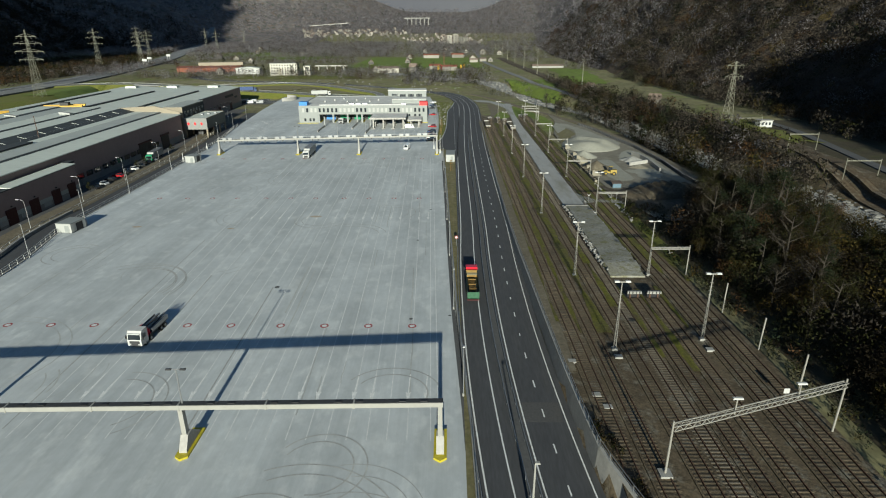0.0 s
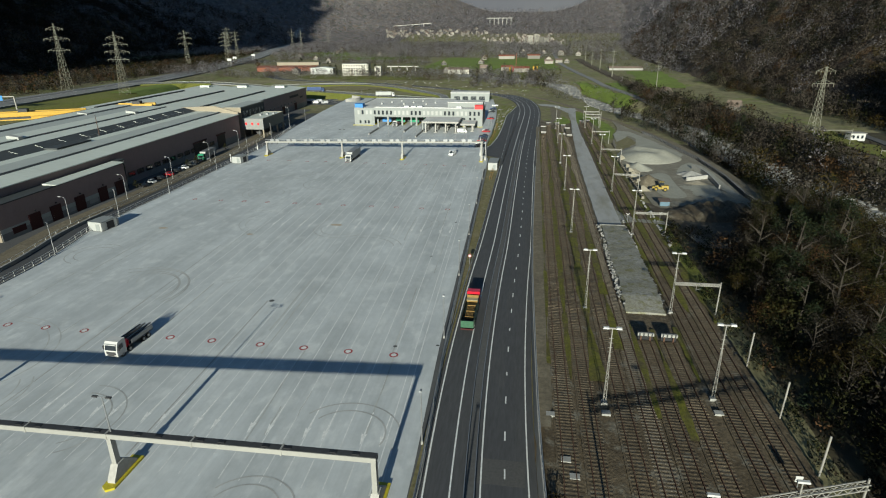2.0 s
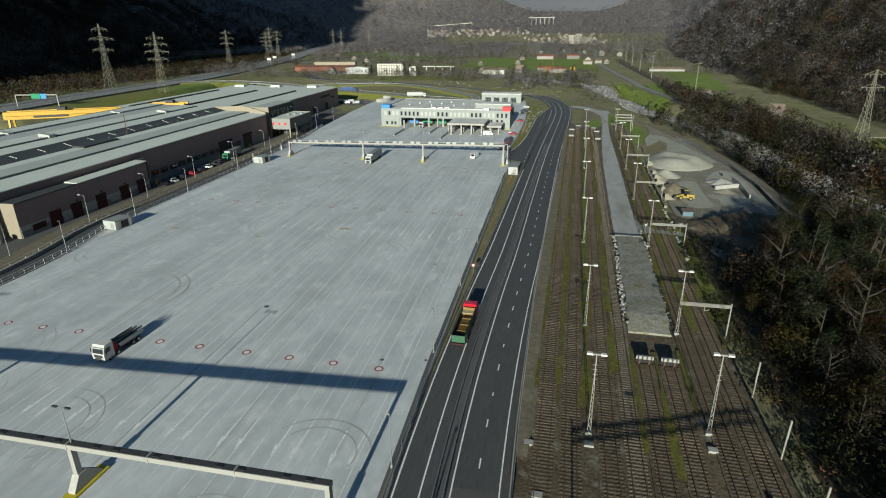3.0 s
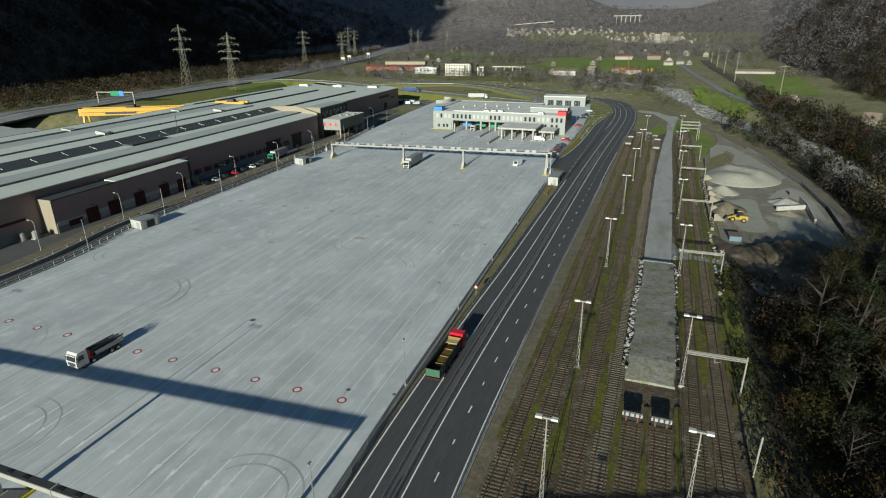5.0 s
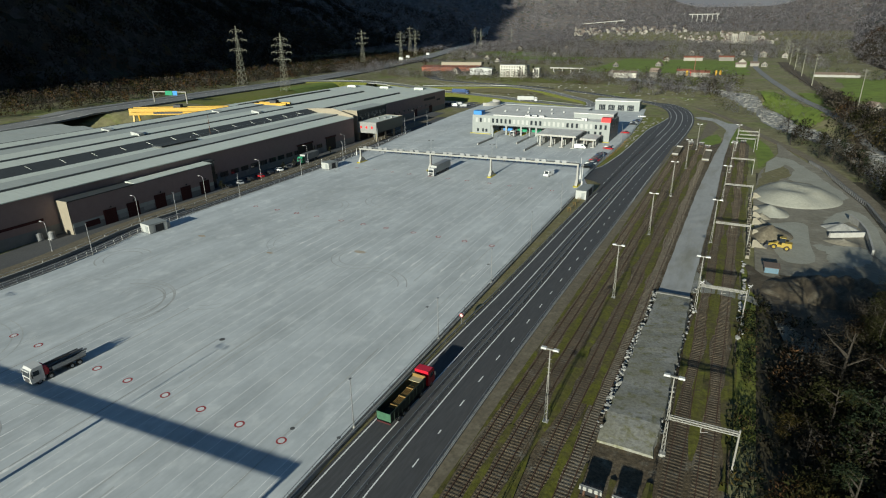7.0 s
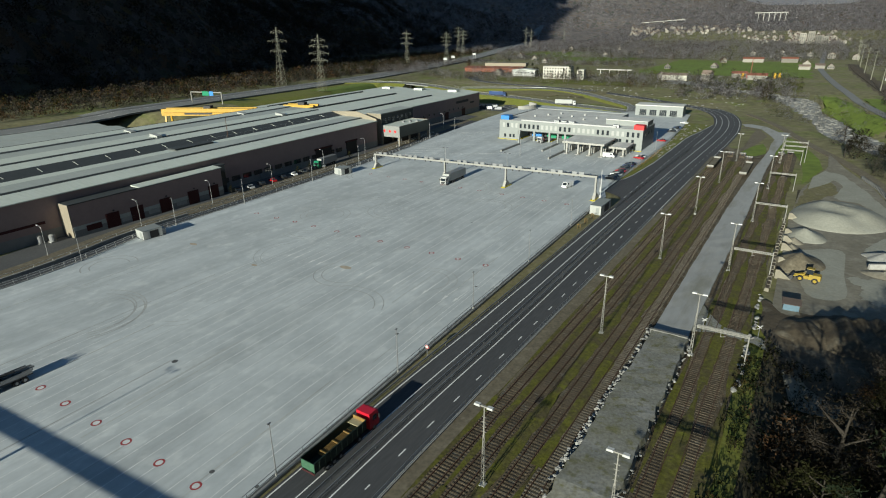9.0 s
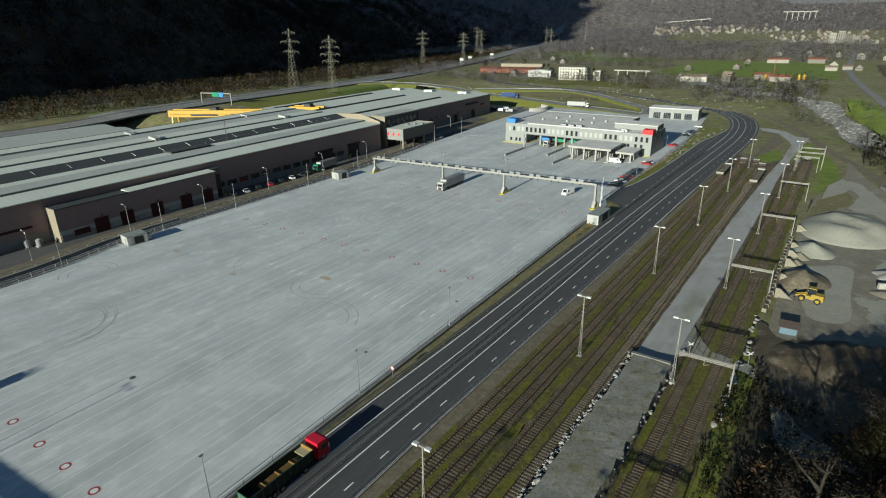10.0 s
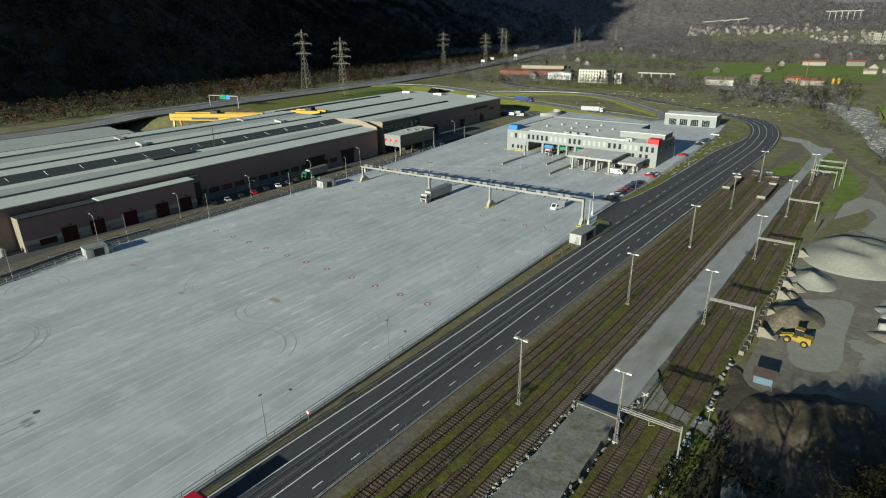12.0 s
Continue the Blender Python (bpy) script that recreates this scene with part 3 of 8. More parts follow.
scuffs = Form()
rs_ = random.Random(77)
for i in range(26):
    x, y, r = rs_.uniform(-98, -45), rs_.uniform(66, 245), rs_.uniform(4, 16)
    a0, span = rs_.uniform(0, 360), rs_.uniform(30, 130)
    w = rs_.uniform(0.10, 0.24)
    for rr in (r, r + 1.9):
        pts = [(x + rr * math.cos(radians(a)), y + 0.9 * rr * math.sin(radians(a)), 0.0085) for a in np.linspace(a0, a0 + span, 16)]
        if all(float(YARD_L(p[1])) + 1 < p[0] < float(YARD_R(p[1])) - 1 for p in pts):
            scuffs.ribbon(pts, -w / 2, w / 2)
for i in range(34):
    x, y, L = rs_.uniform(-96, -4), rs_.uniform(62, 235), rs_.uniform(6, 34)
    w = rs_.uniform(0.12, 0.3)
    scuffs.ribbon([(lane_x(x, y + L * s) + rs_.uniform(-0.1, 0.1), y + L * s, 0.0075) for s in (0, 0.3, 0.6, 1.0)], -w / 2, w / 2)
tagged(part("scuff_mark", scuffs, M_TYRE_FAINT), "faint tyre scuffs on the concrete", "tyre mark", kind="stuff")
for x, y, r, a0, a1, w in ((-16.6, 57.0, 6.15, -70, 146, 0.22), (-16.9, 57.0, 4.7, -95, 154, 0.22), (-17.8, 44.4, 13.0, 20, 115, 0.2), (-17.6, 44.6, 11.1, 25, 116, 0.2), (-11.7, 48.3, 9.2, 5, 105, 0.13), (-11.0, 48.7, 6.7, 10, 100, 0.13), (-21.9, 44.9, 7.6, 40, 125, 0.2), (-11.6, 41.5, 11.3, 50, 110, 0.16)):
    arc_mark(x, y, r, a0, a1, w, 1.0, 0)
arc_mark(-9.0, 72.6, 5.6, -20, 150, 0.26, 0.9)
arc_mark(-50.5, 70.0, 6.0, -60, 95, 0.22)
arc_mark(-69.0, 112.0, 8.6, -30, 110, 0.3)
arc_mark(-70.5, 111.0, 10.6, -20, 125, 0.26)
arc_mark(-93.0, 129.5, 4.6, 60, 260, 0.28)
arc_mark(-27.0, 143.0, 8.0, 20, 130, 0.2)
arc_mark(-37.5, 157.0, 5.5, 150, 330, 0.2)
arc_mark(-18.0, 164.0, 5.5, -40, 120, 0.2)
arc_mark(-58, 205.0, 7.0, 100, 300, 0.22)
arc_mark(-34, 225.0, 6.0, 0, 200, 0.22)
arc_mark(-75, 190.0, 6.0, 0, 250, 0.22)
for x, y, r in ((-39.8, 160.0, 0.9), (-88, 150.5, 0.7), (-61, 149, 0.5)):
    single("oil_stain", disc(r, 0.01, 14), M_BROWN_STAIN, "brown stain on the concrete", "stain", "stains").matrix_basis = Matrix.Translation((x, y, 0)) @ Matrix.Diagonal((2.0, 1.0, 1, 1))

# retaining wall and railing along the yard's west edge
wall_pts = [(float(YARD_L(y)) - 0.2, y, 0.12) for y in spaced([(60, 330, 6)])]
wall = tagged(part("wall_west", Form().ribbon(wall_pts, -0.25, 0.22, thick=2.6), M_CONC), "low grey concrete retaining wall along the yard", "wall", kind="structure")


def railing(name, pts, h, label, every=2, mat=None, rails=(1.0, 0.5), r=0.05):
    """A railing along points: a post at every so many of them and rails at shares of its height."""
    t = thing(name, label, "railing")
    mat = mat or M_GALV
    for i in range(0, len(pts), every):
        p = Vector(pts[i])
        part("post", Form().rod(p, p + Vector((0, 0, h)), r, n=6), mat, t)
    for s in rails:
        part("rail", Form().sweep([(a[0], a[1], a[2] + h * s) for a in pts], r * 1.6, r * 1.6), mat, t)
    return t


wall_pts = [(float(YARD_L(y)) - 0.2, y, 0.12) for y in spaced([(60, 330, 3)])]
railing("metal_railing", wall_pts, 1.25, "pale steel railing on the retaining wall of the yard", 1, M_RAIL, rails=(1.0, 0.55), r=0.055)
fence_pts = [(float(YARD_L(y)) - 11.0, y, -2.1) for y in spaced([(60, 345, 5)])]
railing("wire_fence", fence_pts, 1.5, "pale wire fence with thin posts beside the works road", 1, M_RAIL, rails=(1.0, 0.5), r=0.06)
guard_pts = [(float(YARD_L(y)) - 10.4, y, -1.15) for y in spaced([(60, 170, 5)])]
tagged(part("barrier_wall", Form().ribbon(guard_pts, -0.3, 0.3, thick=1.2), M_CONC), "grey concrete barrier beside the works road", "barrier", kind="structure")
f = Form().ribbon([(float(YARD_L(y)) - 4.0, y, -2.05) for y in spaced([(60, 400, 10)])], -6.1, 3.6)
tagged(part("road_west", f, M_ASPHALT), "narrow grey works road beside the yard", "road", kind="structure")
f = Form().ribbon([(float(YARD_L(y)) - 14.0, y, -2.04) for y in spaced([(60, 400, 10)])], -4.4, 3.6)
tagged(part("pavement_west", f, M_DIRT), "gravelled strip in front of the hall", "pavement", kind="structure")
f = Form().ribbon([(float(YARD_L(y)) - 17.5, y, -2.06) for y in spaced([(60, 420, 10)])], -12, 2.6)
tagged(part("forecourt", f, M_ASPHALT_OLD), "worn asphalt forecourt of the hall", "pavement", kind="structure")

# ---- the road ----
road_mid = [(17.0, -80), (12.6, 20), (10.2, 55), (9.5, 66), (8.95, 78), (8.55, 92), (8.4, 108), (8.5, 128), (8.9, 150), (9.0, 175), (9.0, 200), (9.3, 260), (10.2, 315), (11.3, 360), (12.0, 400), (11.3, 430), (8.0, 462), (1.0, 491), (-12, 515), (-32, 532), (-54, 546), (-78, 559), (-114, 576), (-158, 588), (-205, 596), (-250, 612), (-285, 650)]


def curve_through(pts, step):
    """Points at even steps along a smooth curve through (x, y)."""
    out = []
    n = len(pts)
    for i in range(n - 1):
        p0, p1, p2, p3 = (Vector(pts[max(0, min(n - 1, j))]) for j in (i - 1, i, i + 1, i + 2))
        k = max(2, int((p2 - p1).length / step))
        for s in range(k):
            t = s / k
            out.append(0.5 * ((2 * p1) + (p2 - p0) * t + (2 * p0 - 5 * p1 + 4 * p2 - p3) * t * t + (3 * p1 - p0 - 3 * p2 + p3) * t ** 3))
    return out + [Vector(pts[-1])]


def lift(pts, z):
    return [(p[0], p[1], max(z, float(ground_z(p[0], p[1])) + z + 0.05) if p[1] > 500 else z) for p in pts]


line = curve_through(road_mid, 6)
tagged(part("road", Form().ribbon(lift(line, 0.0), -7.4, 7.9, thick=0.4), M_ASPHALT), "dark asphalt trunk road with white lines", "road", kind="structure")
f = Form()
for off, w in ((-6.0, 0.22), (-2.75, 0.2), (0.95, 0.2), (6.85, 0.18)):
    f.ribbon(lift(line, 0.012), off - w / 2, off + w / 2)
tagged(part("road_line", f, M_PAINT_WHITE), "solid white lines on the road", "road marking", kind="structure")
fine_line = curve_through(road_mid, 0.9)
f = Form()
last = fine_line[0]
run = -sum((b - a).length for a, b in zip(fine_line, fine_line[1:]) if b.y < 90.0)
seg = []
for p in fine_line:
    run += (p - last).length
    last = p
    if run % 7.5 < 2.8:
        seg.append(p)
    else:
        if len(seg) > 1:
            f.ribbon(lift(seg, 0.014), 3.83, 4.02)
        seg = []
tagged(part("dashed_line", f, M_PAINT_WHITE), "dashed white centre lines of the road", "road marking", kind="structure")
single("road_patch", Form().box(9.9, 66, 0.0, 15.9, 70.5, 0.008), M_PATCH, "lighter repaired patch in the road asphalt", "road patch")
# the widened lane and the drive from the road into the yard
LANE_L = track([(244, 2.4), (254, 2.2), (258, 0.8), (260.5, -2.5), (263, -6.5), (281, -6.7), (286, -5.3), (292, -4.5), (302, -3.7), (318, -2.8), (350, -2.4), (386, -2.4), (398, -1.6), (410, 0.0), (425, 1.4), (440, 2.6)])
f = Form()
rim = []
vs = [244, 248, 252, 254, 256, 258, 260, 263, 270, 281, 283.5, 286, 289, 292, 297, 302, 310, 318, 334, 350, 368, 386, 392, 398, 404, 410, 417, 425, 432, 440]
for i, y in enumerate(vs):
    a = float(LANE_L(y))
    f.v += [(a, y, 0.012), (5.5, y, 0.012)]
    if y >= 281:
        rim.append((a + 0.3, y, 0.02))
    if i:
        k = 2 * i
        f.f.append((k - 2, k - 1, k + 1, k))
tagged(part("road_lane", f, M_ASPHALT), "asphalt side lane and drive into the yard", "road", kind="structure")
tagged(part("edge_line", Form().ribbon(rim, -0.13, 0.13), M_PAINT_WHITE), "white edge line of the side lane", "road marking", kind="structure")
g = Form()
for y in np.arange(258, 415, 7.5):
    g.box(2.05, y, 0.01, 2.25, y + 2.8, 0.02)
tagged(part("lane_dash", g, M_PAINT_WHITE), "dashed white line of the side lane", "road marking", kind="structure")


def bank(name, left, right, y0, y1, mat, label, hump):
    """A verge strip between two edges, slightly humped."""
    f = Form()
    for i, y in enumerate(spaced([(y0, y1, 5)])):
        a, b = left(y), right(y)
        f.v += [(a, y, 0.02), (a * 0.6 + b * 0.4, y, hump), (b, y, 0.02)]
        if i:
            k = 3 * i
            f.f += [(k - 3, k - 2, k + 1, k), (k - 2, k - 1, k + 2, k + 1)]
    return tagged(part(name, f, mat), label, "verge", kind="structure")


bank("verge", lambda y: float(YARD_R(y)) + 0.5, lambda y: min(2.0, float(LANE_L(max(y, 244.0))) - 0.1), -80, 259, M_VERGE, "dry grass verge between yard and road", 0.2)
bank("verge_grass", lambda y: float(YARD_R(y)) + 0.3, lambda y: float(LANE_L(y)) - 0.1, 284, 440, M_GRASS, "green grass verge with young staked trees and stones", 0.4)
# edge wall of the yard on the road side, with a dark strip before it
f = Form().ribbon([(float(YARD_R(y)) - 0.05, y, 0.009) for y in spaced([(60, 236, 8)])], -0.75, 0.0)
tagged(part("drain_channel", f, M_ASPHALT_OLD), "dark strip along the yard edge", "drain", kind="structure")
edge = [(float(YARD_R(y)) + 0.3, y, 0.62) for y in spaced([(-80, 240, 5)])]
tagged(part("kerb", Form().ribbon(edge, -0.2, 0.2, thick=0.9), M_CONC), "grey concrete upstand along the yard edge", "kerb", kind="structure")
railing("yard_fence", edge, 1.3, "grey steel fence between yard and road", 1, rails=(1.0, 0.55), r=0.04)


def guard_rail(name, pts, label, h=0.75):
    t = thing(name, label, "guard rail")
    part("beam", Form().sweep([(a[0], a[1], a[2] + h - 0.08) for a in pts], 0.1, 0.32), M_GALV, t)
    for a in pts:
        part("post", Form().box(a[0] - 0.05, a[1] - 0.04, a[2], a[0] + 0.05, a[1] + 0.04, a[2] + h), M_GALV, t)
    return t


def beside(off, y0, y1, step=4.0, z=0.0):
    out = []
    pts = [p for p in curve_through(road_mid, step)]
    for i, p in enumerate(pts[:-1]):
        d = (pts[i + 1] - p).normalized()
        q = p + Vector((d.y, -d.x)) * off
        if y0 <= q.y <= y1:
            out.append((q.x, q.y, z))
    return out


guard_rail("guard_rail", beside(-6.75, -40, 243), "galvanised guard rail beside the road")
for off in (-1.0, 0.25):
    guard_rail("guard_rail", beside(off, -60, 300), "galvanised guard rail on the narrow central reserve")
guard_rail("guard_rail", beside(7.85, 244, 330), "galvanised guard rail beside the road")
f = Form().ribbon([(p[0], p[1], 0.1) for p in beside(-0.38, -80, 300)], -0.75, 0.75, thick=0.1)
tagged(part("central_reserve", f, M_ASPHALT_OLD), "narrow raised central reserve of the road", "kerb", kind="structure")
# retaining wall between road and railway
WALL_E = track([(50, 18.7), (57, 18.05), (66, 17.45), (78, 16.95), (92, 16.6), (110, 16.2), (130, 15.85), (160, 15.75), (200, 16.0), (240, 16.3)])
f = Form()
vs = spaced([(57, 240, 6)])
for i, y in enumerate(vs):
    z = float(RAIL_Z(y)) + 0.15
    w = float(WALL_E(y))
    f.v += [(w, y, -0.4), (w + 0.2, y, z), (w + 0.55, y, z), (w + 0.55, y, -0.4)]
    if i:
        k = 4 * i
        f.f += [(k - 4, k - 3, k + 1, k), (k - 3, k - 2, k + 2, k + 1), (k - 2, k - 1, k + 3, k + 2)]
tagged(part("wall_east", f, M_CONC_PALE), "pale concrete retaining wall below the railway", "wall", kind="structure")
f = Form()
turn_pts = [(18.05, 57.0), (18.6, 54.3), (19.9, 49.4), (21.3, 44.5), (26.0, 36.0)]
for i, (x, y) in enumerate(turn_pts):
    f.v += [(x, y, -0.4), (x + 0.2, y + 0.1, 3.4), (x + 0.6, y + 0.3, 3.4), (x + 0.6, y + 0.3, -0.4)]
    if i:
        k = 4 * i
        f.f += [(k, k + 1, k - 3, k - 4), (k + 1, k + 2, k - 2, k - 3), (k + 2, k + 3, k - 1, k - 2)]
tagged(part("wall_return", f, M_CONC_PALE), "pale concrete return of the retaining wall", "wall", kind="structure")
top = [(x + 0.4, y + 0.2, 3.4) for x, y in reversed(turn_pts[:4])] + [(float(WALL_E(y)) + 0.37, y, float(RAIL_Z(y)) + 0.15) for y in spaced([(58, 236, 2.0)])]
railing("wall_railing", top, 1.0, "thin grey railing on the retaining wall", 1, r=0.04)

# ---- railway yard ----
TRACKS = ((20.6, 20, 336), (24.0, 20, 352), (28.9, 20, 352), (32.2, 20, 345), (35.4, 20, 99), (39.2, 20, 99), (43.7, 20, 362), (47.2, 20, 365))


def track_x(x, y):
    """Tracks draw slightly together towards the south."""
    return x + 0.6 * smooth(120, 40, np.asarray(float(y))) * (1 if x < 30 else 0.2)


sleeper_mesh = {m: Form().box(-1.28, -0.13, -0.12, 1.28, 0.13, 0.015, 0.012).mesh("sleeper", m) for m in (M_SLEEPER, M_SLEEPER_C)}
for k, (x, y0, y1) in enumerate(TRACKS):
    t = thing("railway_track", "rusty railway track on dark ballast with weeds", "railway track", "tracks of the siding yard")
    for side in (-0.75, 0.75):
        pts = [(float(track_x(x, y)) + side, y, float(RAIL_Z(y)) + 0.0) for y in np.arange(y0, y1 + 4, 8)]
        part("rail", Form().sweep(pts, 0.10, 0.17), M_RUST, t)
    joined, wood = Form(), M_SLEEPER_C if k == 3 else M_SLEEPER
    for i, y in enumerate(np.arange(y0, y1, 0.64)):
        px, pz = float(track_x(x, y)), float(RAIL_Z(y)) - 0.12
        if 84 <= y < 112 and k < 6 or 130 < y < 158 and k >= 6:
            part("sleeper", sleeper_mesh[wood], None, t, m=pose(px, y, pz, 0, 0, random.uniform(-1.5, 1.5)))
        else:
            a = random.uniform(-0.02, 0.02)
            joined.box(px - 1.28, y - 0.13, pz - 0.12, px + 1.28, y + 0.13, pz + 0.012, 0.012, a, (px, y))
    tagged(part("sleeper_run", joined, wood, t), kind="stuff")
    # raised ballast bed
    pts = [(float(track_x(x, y)), y, float(RAIL_Z(y)) - 0.14) for y in np.arange(y0, y1 + 4, 8)]
    part("ballast_bed", Form().ribbon(pts, -1.55, 1.55, thick=0.3), M_BALLAST, t)


# ---- the works hall west of the yard ----
HALL = pose(-122.5, 135.0, -2.2, 0, 0, 2.0)


def window_mesh(w, h, d=0.12, panes=1):
    """Frame and pane as two meshes, in a wall that faces -y; origin at the lower middle."""
    fr, pa = Form(), Form()
    t = 0.09
    fr.box(-w / 2, -d, 0, -w / 2 + t, 0.02, h).box(w / 2 - t, -d, 0, w / 2, 0.02, h).box(-w / 2 + t, -d, 0, w / 2 - t, 0.02, t).box(-w / 2 + t, -d, h - t, w / 2 - t, 0.02, h)
    for i in range(1, panes):
        x = -w / 2 + w * i / panes
        fr.box(x - 0.04, -d, t, x + 0.04, 0.0, h - t)
    pa.box(-w / 2 + t, -0.05, t, w / 2 - t, 0.01, h - t)
    return fr, pa


def window(parent, fr, pa, m, frame_mat=None):
    w = part("window", fr if isinstance(fr, bpy.types.Mesh) else fr.mesh("window", frame_mat or M_CHASSIS), None, parent, m=m)
    part("pane", pa if isinstance(pa, bpy.types.Mesh) else pa.mesh("pane", M_GLASS), None, w)
    return w


hall = thing("works_hall", "long brown-clad works hall with a striped stepped sheet roof", "building", m=HALL)
V0, V1 = -80.0, 163.5
part("wall", Form().box(-81.5, V0, 0, -11.5, V1, 13.0), M_BROWN_WALL, hall)
part("plinth", Form().box(-12.5, V0, 0, -11.4, V1, 3.2), M_GREY_WALL, hall, "grey concrete plinth")
part("eave", Form().box(-12.0, V0, 12.9, -11.1, V1, 13.25), M_CHASSIS, hall)


def pitch(u0, z0, u1, z1, mat, drop=1.1):
    """One strip of the stepped roof."""
    return part("roof_strip", Form().prism([(u0, z0), (u1, z1), (u1, z1 - drop), (u0, z0 - 0.3)], "y", V0, V1), mat, hall)


def riser(u0, z0, u1, z1, label=""):
    """A dark glazed step or slope between two strips."""
    return part("skylight_riser", Form().prism([(u0, z0), (u1, z1), (u1, z0 - 1.2), (u0, z0 - 1.2)], "y", V0, V1), M_ROOF_DARK, hall, label)


pitch(-10.9, 13.25, -20.6, 13.95, M_ROOF_PALE)
riser(-20.6, 13.85, -21.4, 14.45, "dark glazed riser of the stepped roof")
pitch(-21.3, 14.5, -29.6, 14.6, M_ROOF_GREY)
pitch(-29.6, 14.62, -34.2, 14.75, M_ROOF_PALE)
riser(-34.2, 14.65, -41.2, 16.4, "dark sloping glazed band of the high nave")
for i in range(20):
    v = -68.0 + i * 8.7 * 1.33
    part("glazing_bar", Form().bar((-36.4, v, 15.25), (-39.6, v, 16.05), 0.1, 0.1), M_ROOF_PALE, hall)
pitch(-41.1, 16.45, -50.6, 16.6, M_ROOF_PALE)
riser(-50.6, 16.5, -51.6, 17.05)
pitch(-51.5, 17.1, -61.0, 17.15, M_ROOF_PALE)
pitch(-61.0, 17.17, -70.2, 17.2, M_ROOF_GREY)
riser(-70.2, 17.1, -72.4, 17.5)
pitch(-72.3, 17.55, -81.6, 17.6, M_ROOF_PALE)
part("nave_wall", Form().box(-81.5, V0 + 0.1, 13.0, -43, V1 - 0.1, 15.6), M_BROWN_WALL, hall)
part("roof_edge", Form().box(-82.0, V0, 16.4, -81.6, V1, 17.7), M_ROOF_DARK, hall)
part("end_gable", Form().prism([(-43, 16.5), (-24, 17.4), (-11.5, 14.2), (-11.5, 12.6), (-43, 12.6)], "y", V1, V1 + 0.5), M_CREAM, hall, "pale sheet gable at the end of the nave")
part("roof_plant", Form().box(-35.2, 58, 14.8, -29.9, 76, 15.3), M_ROOF_DARK, hall, "dark roof plant platform")
for u, v in ((-70.4, 66), (-50.8, 65), (-70.4, 128), (-50.8, 136)):
    part("roof_vent", Form().prism([(u, 16.6), (u, 17.7), (u - 5, 18.3), (u - 5, 16.6)], "y", v, v + 2.4), M_FACADE_LIGHT, hall, "raised pale roof vent")
g = Form()
for i in range(16):
    g.rod((-35.0, 77 + i * 5, 14.6), (-35.0, 77 + i * 5, 15.9), 0.05, n=5)
g.bar((-35.0, 77, 15.9), (-35.0, 152, 15.9), 0.07)
part("roof_rail", g, M_GALV, hall)
part("roof_pole", Form().rod((-35.4, 88, 14), (-35.4, 88, 23), 0.14, 0.1), M_RUST, hall)
# doors and windows of the long front, which faces east
wf, wp = window_mesh(4.2, 1.9, panes=3)
wf, wp = wf.mesh("window", M_CHASSIS), wp.mesh("pane", M_GLASS)
for i in range(13):
    window(hall, wf, wp, pose(-11.36, 64 + i * 5.7, 2.6, 0, 0, 90))
for v in (70, 82, 94, 106):
    part("door", Form().box(-11.6, v, 0.05, -11.2, v + 3.6, 2.3), M_GREY_WALL, hall)
part("gate", Form().box(-11.8, 116, 0.05, -11.28, 127, 6.2), M_BLACK, hall, "dark open hall gate")
part("gate", Form().box(-11.8, 138, 0.05, -11.28, 146, 6.2), M_BLACK, hall, "dark open hall gate")
part("gate_frame", Form().box(-11.45, 115.4, 6.2, -11.1, 127.6, 6.9), M_DKRED, hall)
part("gate_frame", Form().box(-11.45, 137.4, 6.2, -11.1, 146.6, 6.9), M_DKRED, hall)

part("wall_stripe", Form().box(-11.4, -60, 5.3, -11.34, -1, 6.1), M_DKRED, hall, "dark red stripe along the wall")
annex = thing("hall_annex", "brown-clad loading annex with dark red roller doors and a pale roof", "building", m=HALL @ pose(-6.0, 3.4, 0))
part("wall", Form().box(-5.45, 0.25, 0, 0, 55.4, 10.2), M_BROWN_WALL, annex)
part("end_wall", Form().box(-5.45, 0, 0.0, 0.0, 0.3, 10.4), M_CREAM, annex, "cream gable wall")
part("plinth", Form().box(-4, 0.3, 0, 0.12, 55.4, 2.2), M_GREY_WALL, annex)
part("upper_band", Form().box(-4, 0.3, 2.2, 0.08, 55.4, 3.5), M_ROOF_GREY, annex)
part("roof", Form().box(-5.45, 0.05, 10.2, 0.25, 55.6, 10.5), M_ROOF_DARK, annex)
part("roof_strip", Form().prism([(0.3, 10.6), (-4.2, 10.9), (-4.2, 10.5), (0.3, 10.35)], "y", 22.6, 55.7), M_ROOF_PALE, annex)
part("stair_tower", Form().box(-5.4, 55.6, 0, -2.2, 59.0, 10.6), M_GLASS, annex, "dark glazed stair tower")
part("tower_cap", Form().box(-5.5, 55.5, 10.6, -2.0, 59.2, 10.95), M_ROOF_DARK, annex)
rd = Form().box(-0.1, -2.2, 0, 0.2, 2.2, 4.8)
rd = rd.mesh("roller_door", M_DKRED)
slat_mesh = Form().box(0.2, -2.1, 0, 0.24, 2.1, 0.47, 0.01).mesh("slat", M_DKRED)
lampm = Form().box(0, -0.25, 0, 0.35, 0.25, 0.4, 0.08).mesh("wall_lamp", M_BLACK)
for v in (13.0, 21.2, 31.7, 42.8, 51.5):
    door = part("roller_door", rd, None, annex, m=pose(0.02, v - 0.5, 0.05))
    for i in range(8):
        part("slat", slat_mesh, None, door, m=pose(0, 0, 0.15 + i * 0.58))
    part("wall_lamp", lampm, None, annex, m=pose(0.05, v, 5.3))
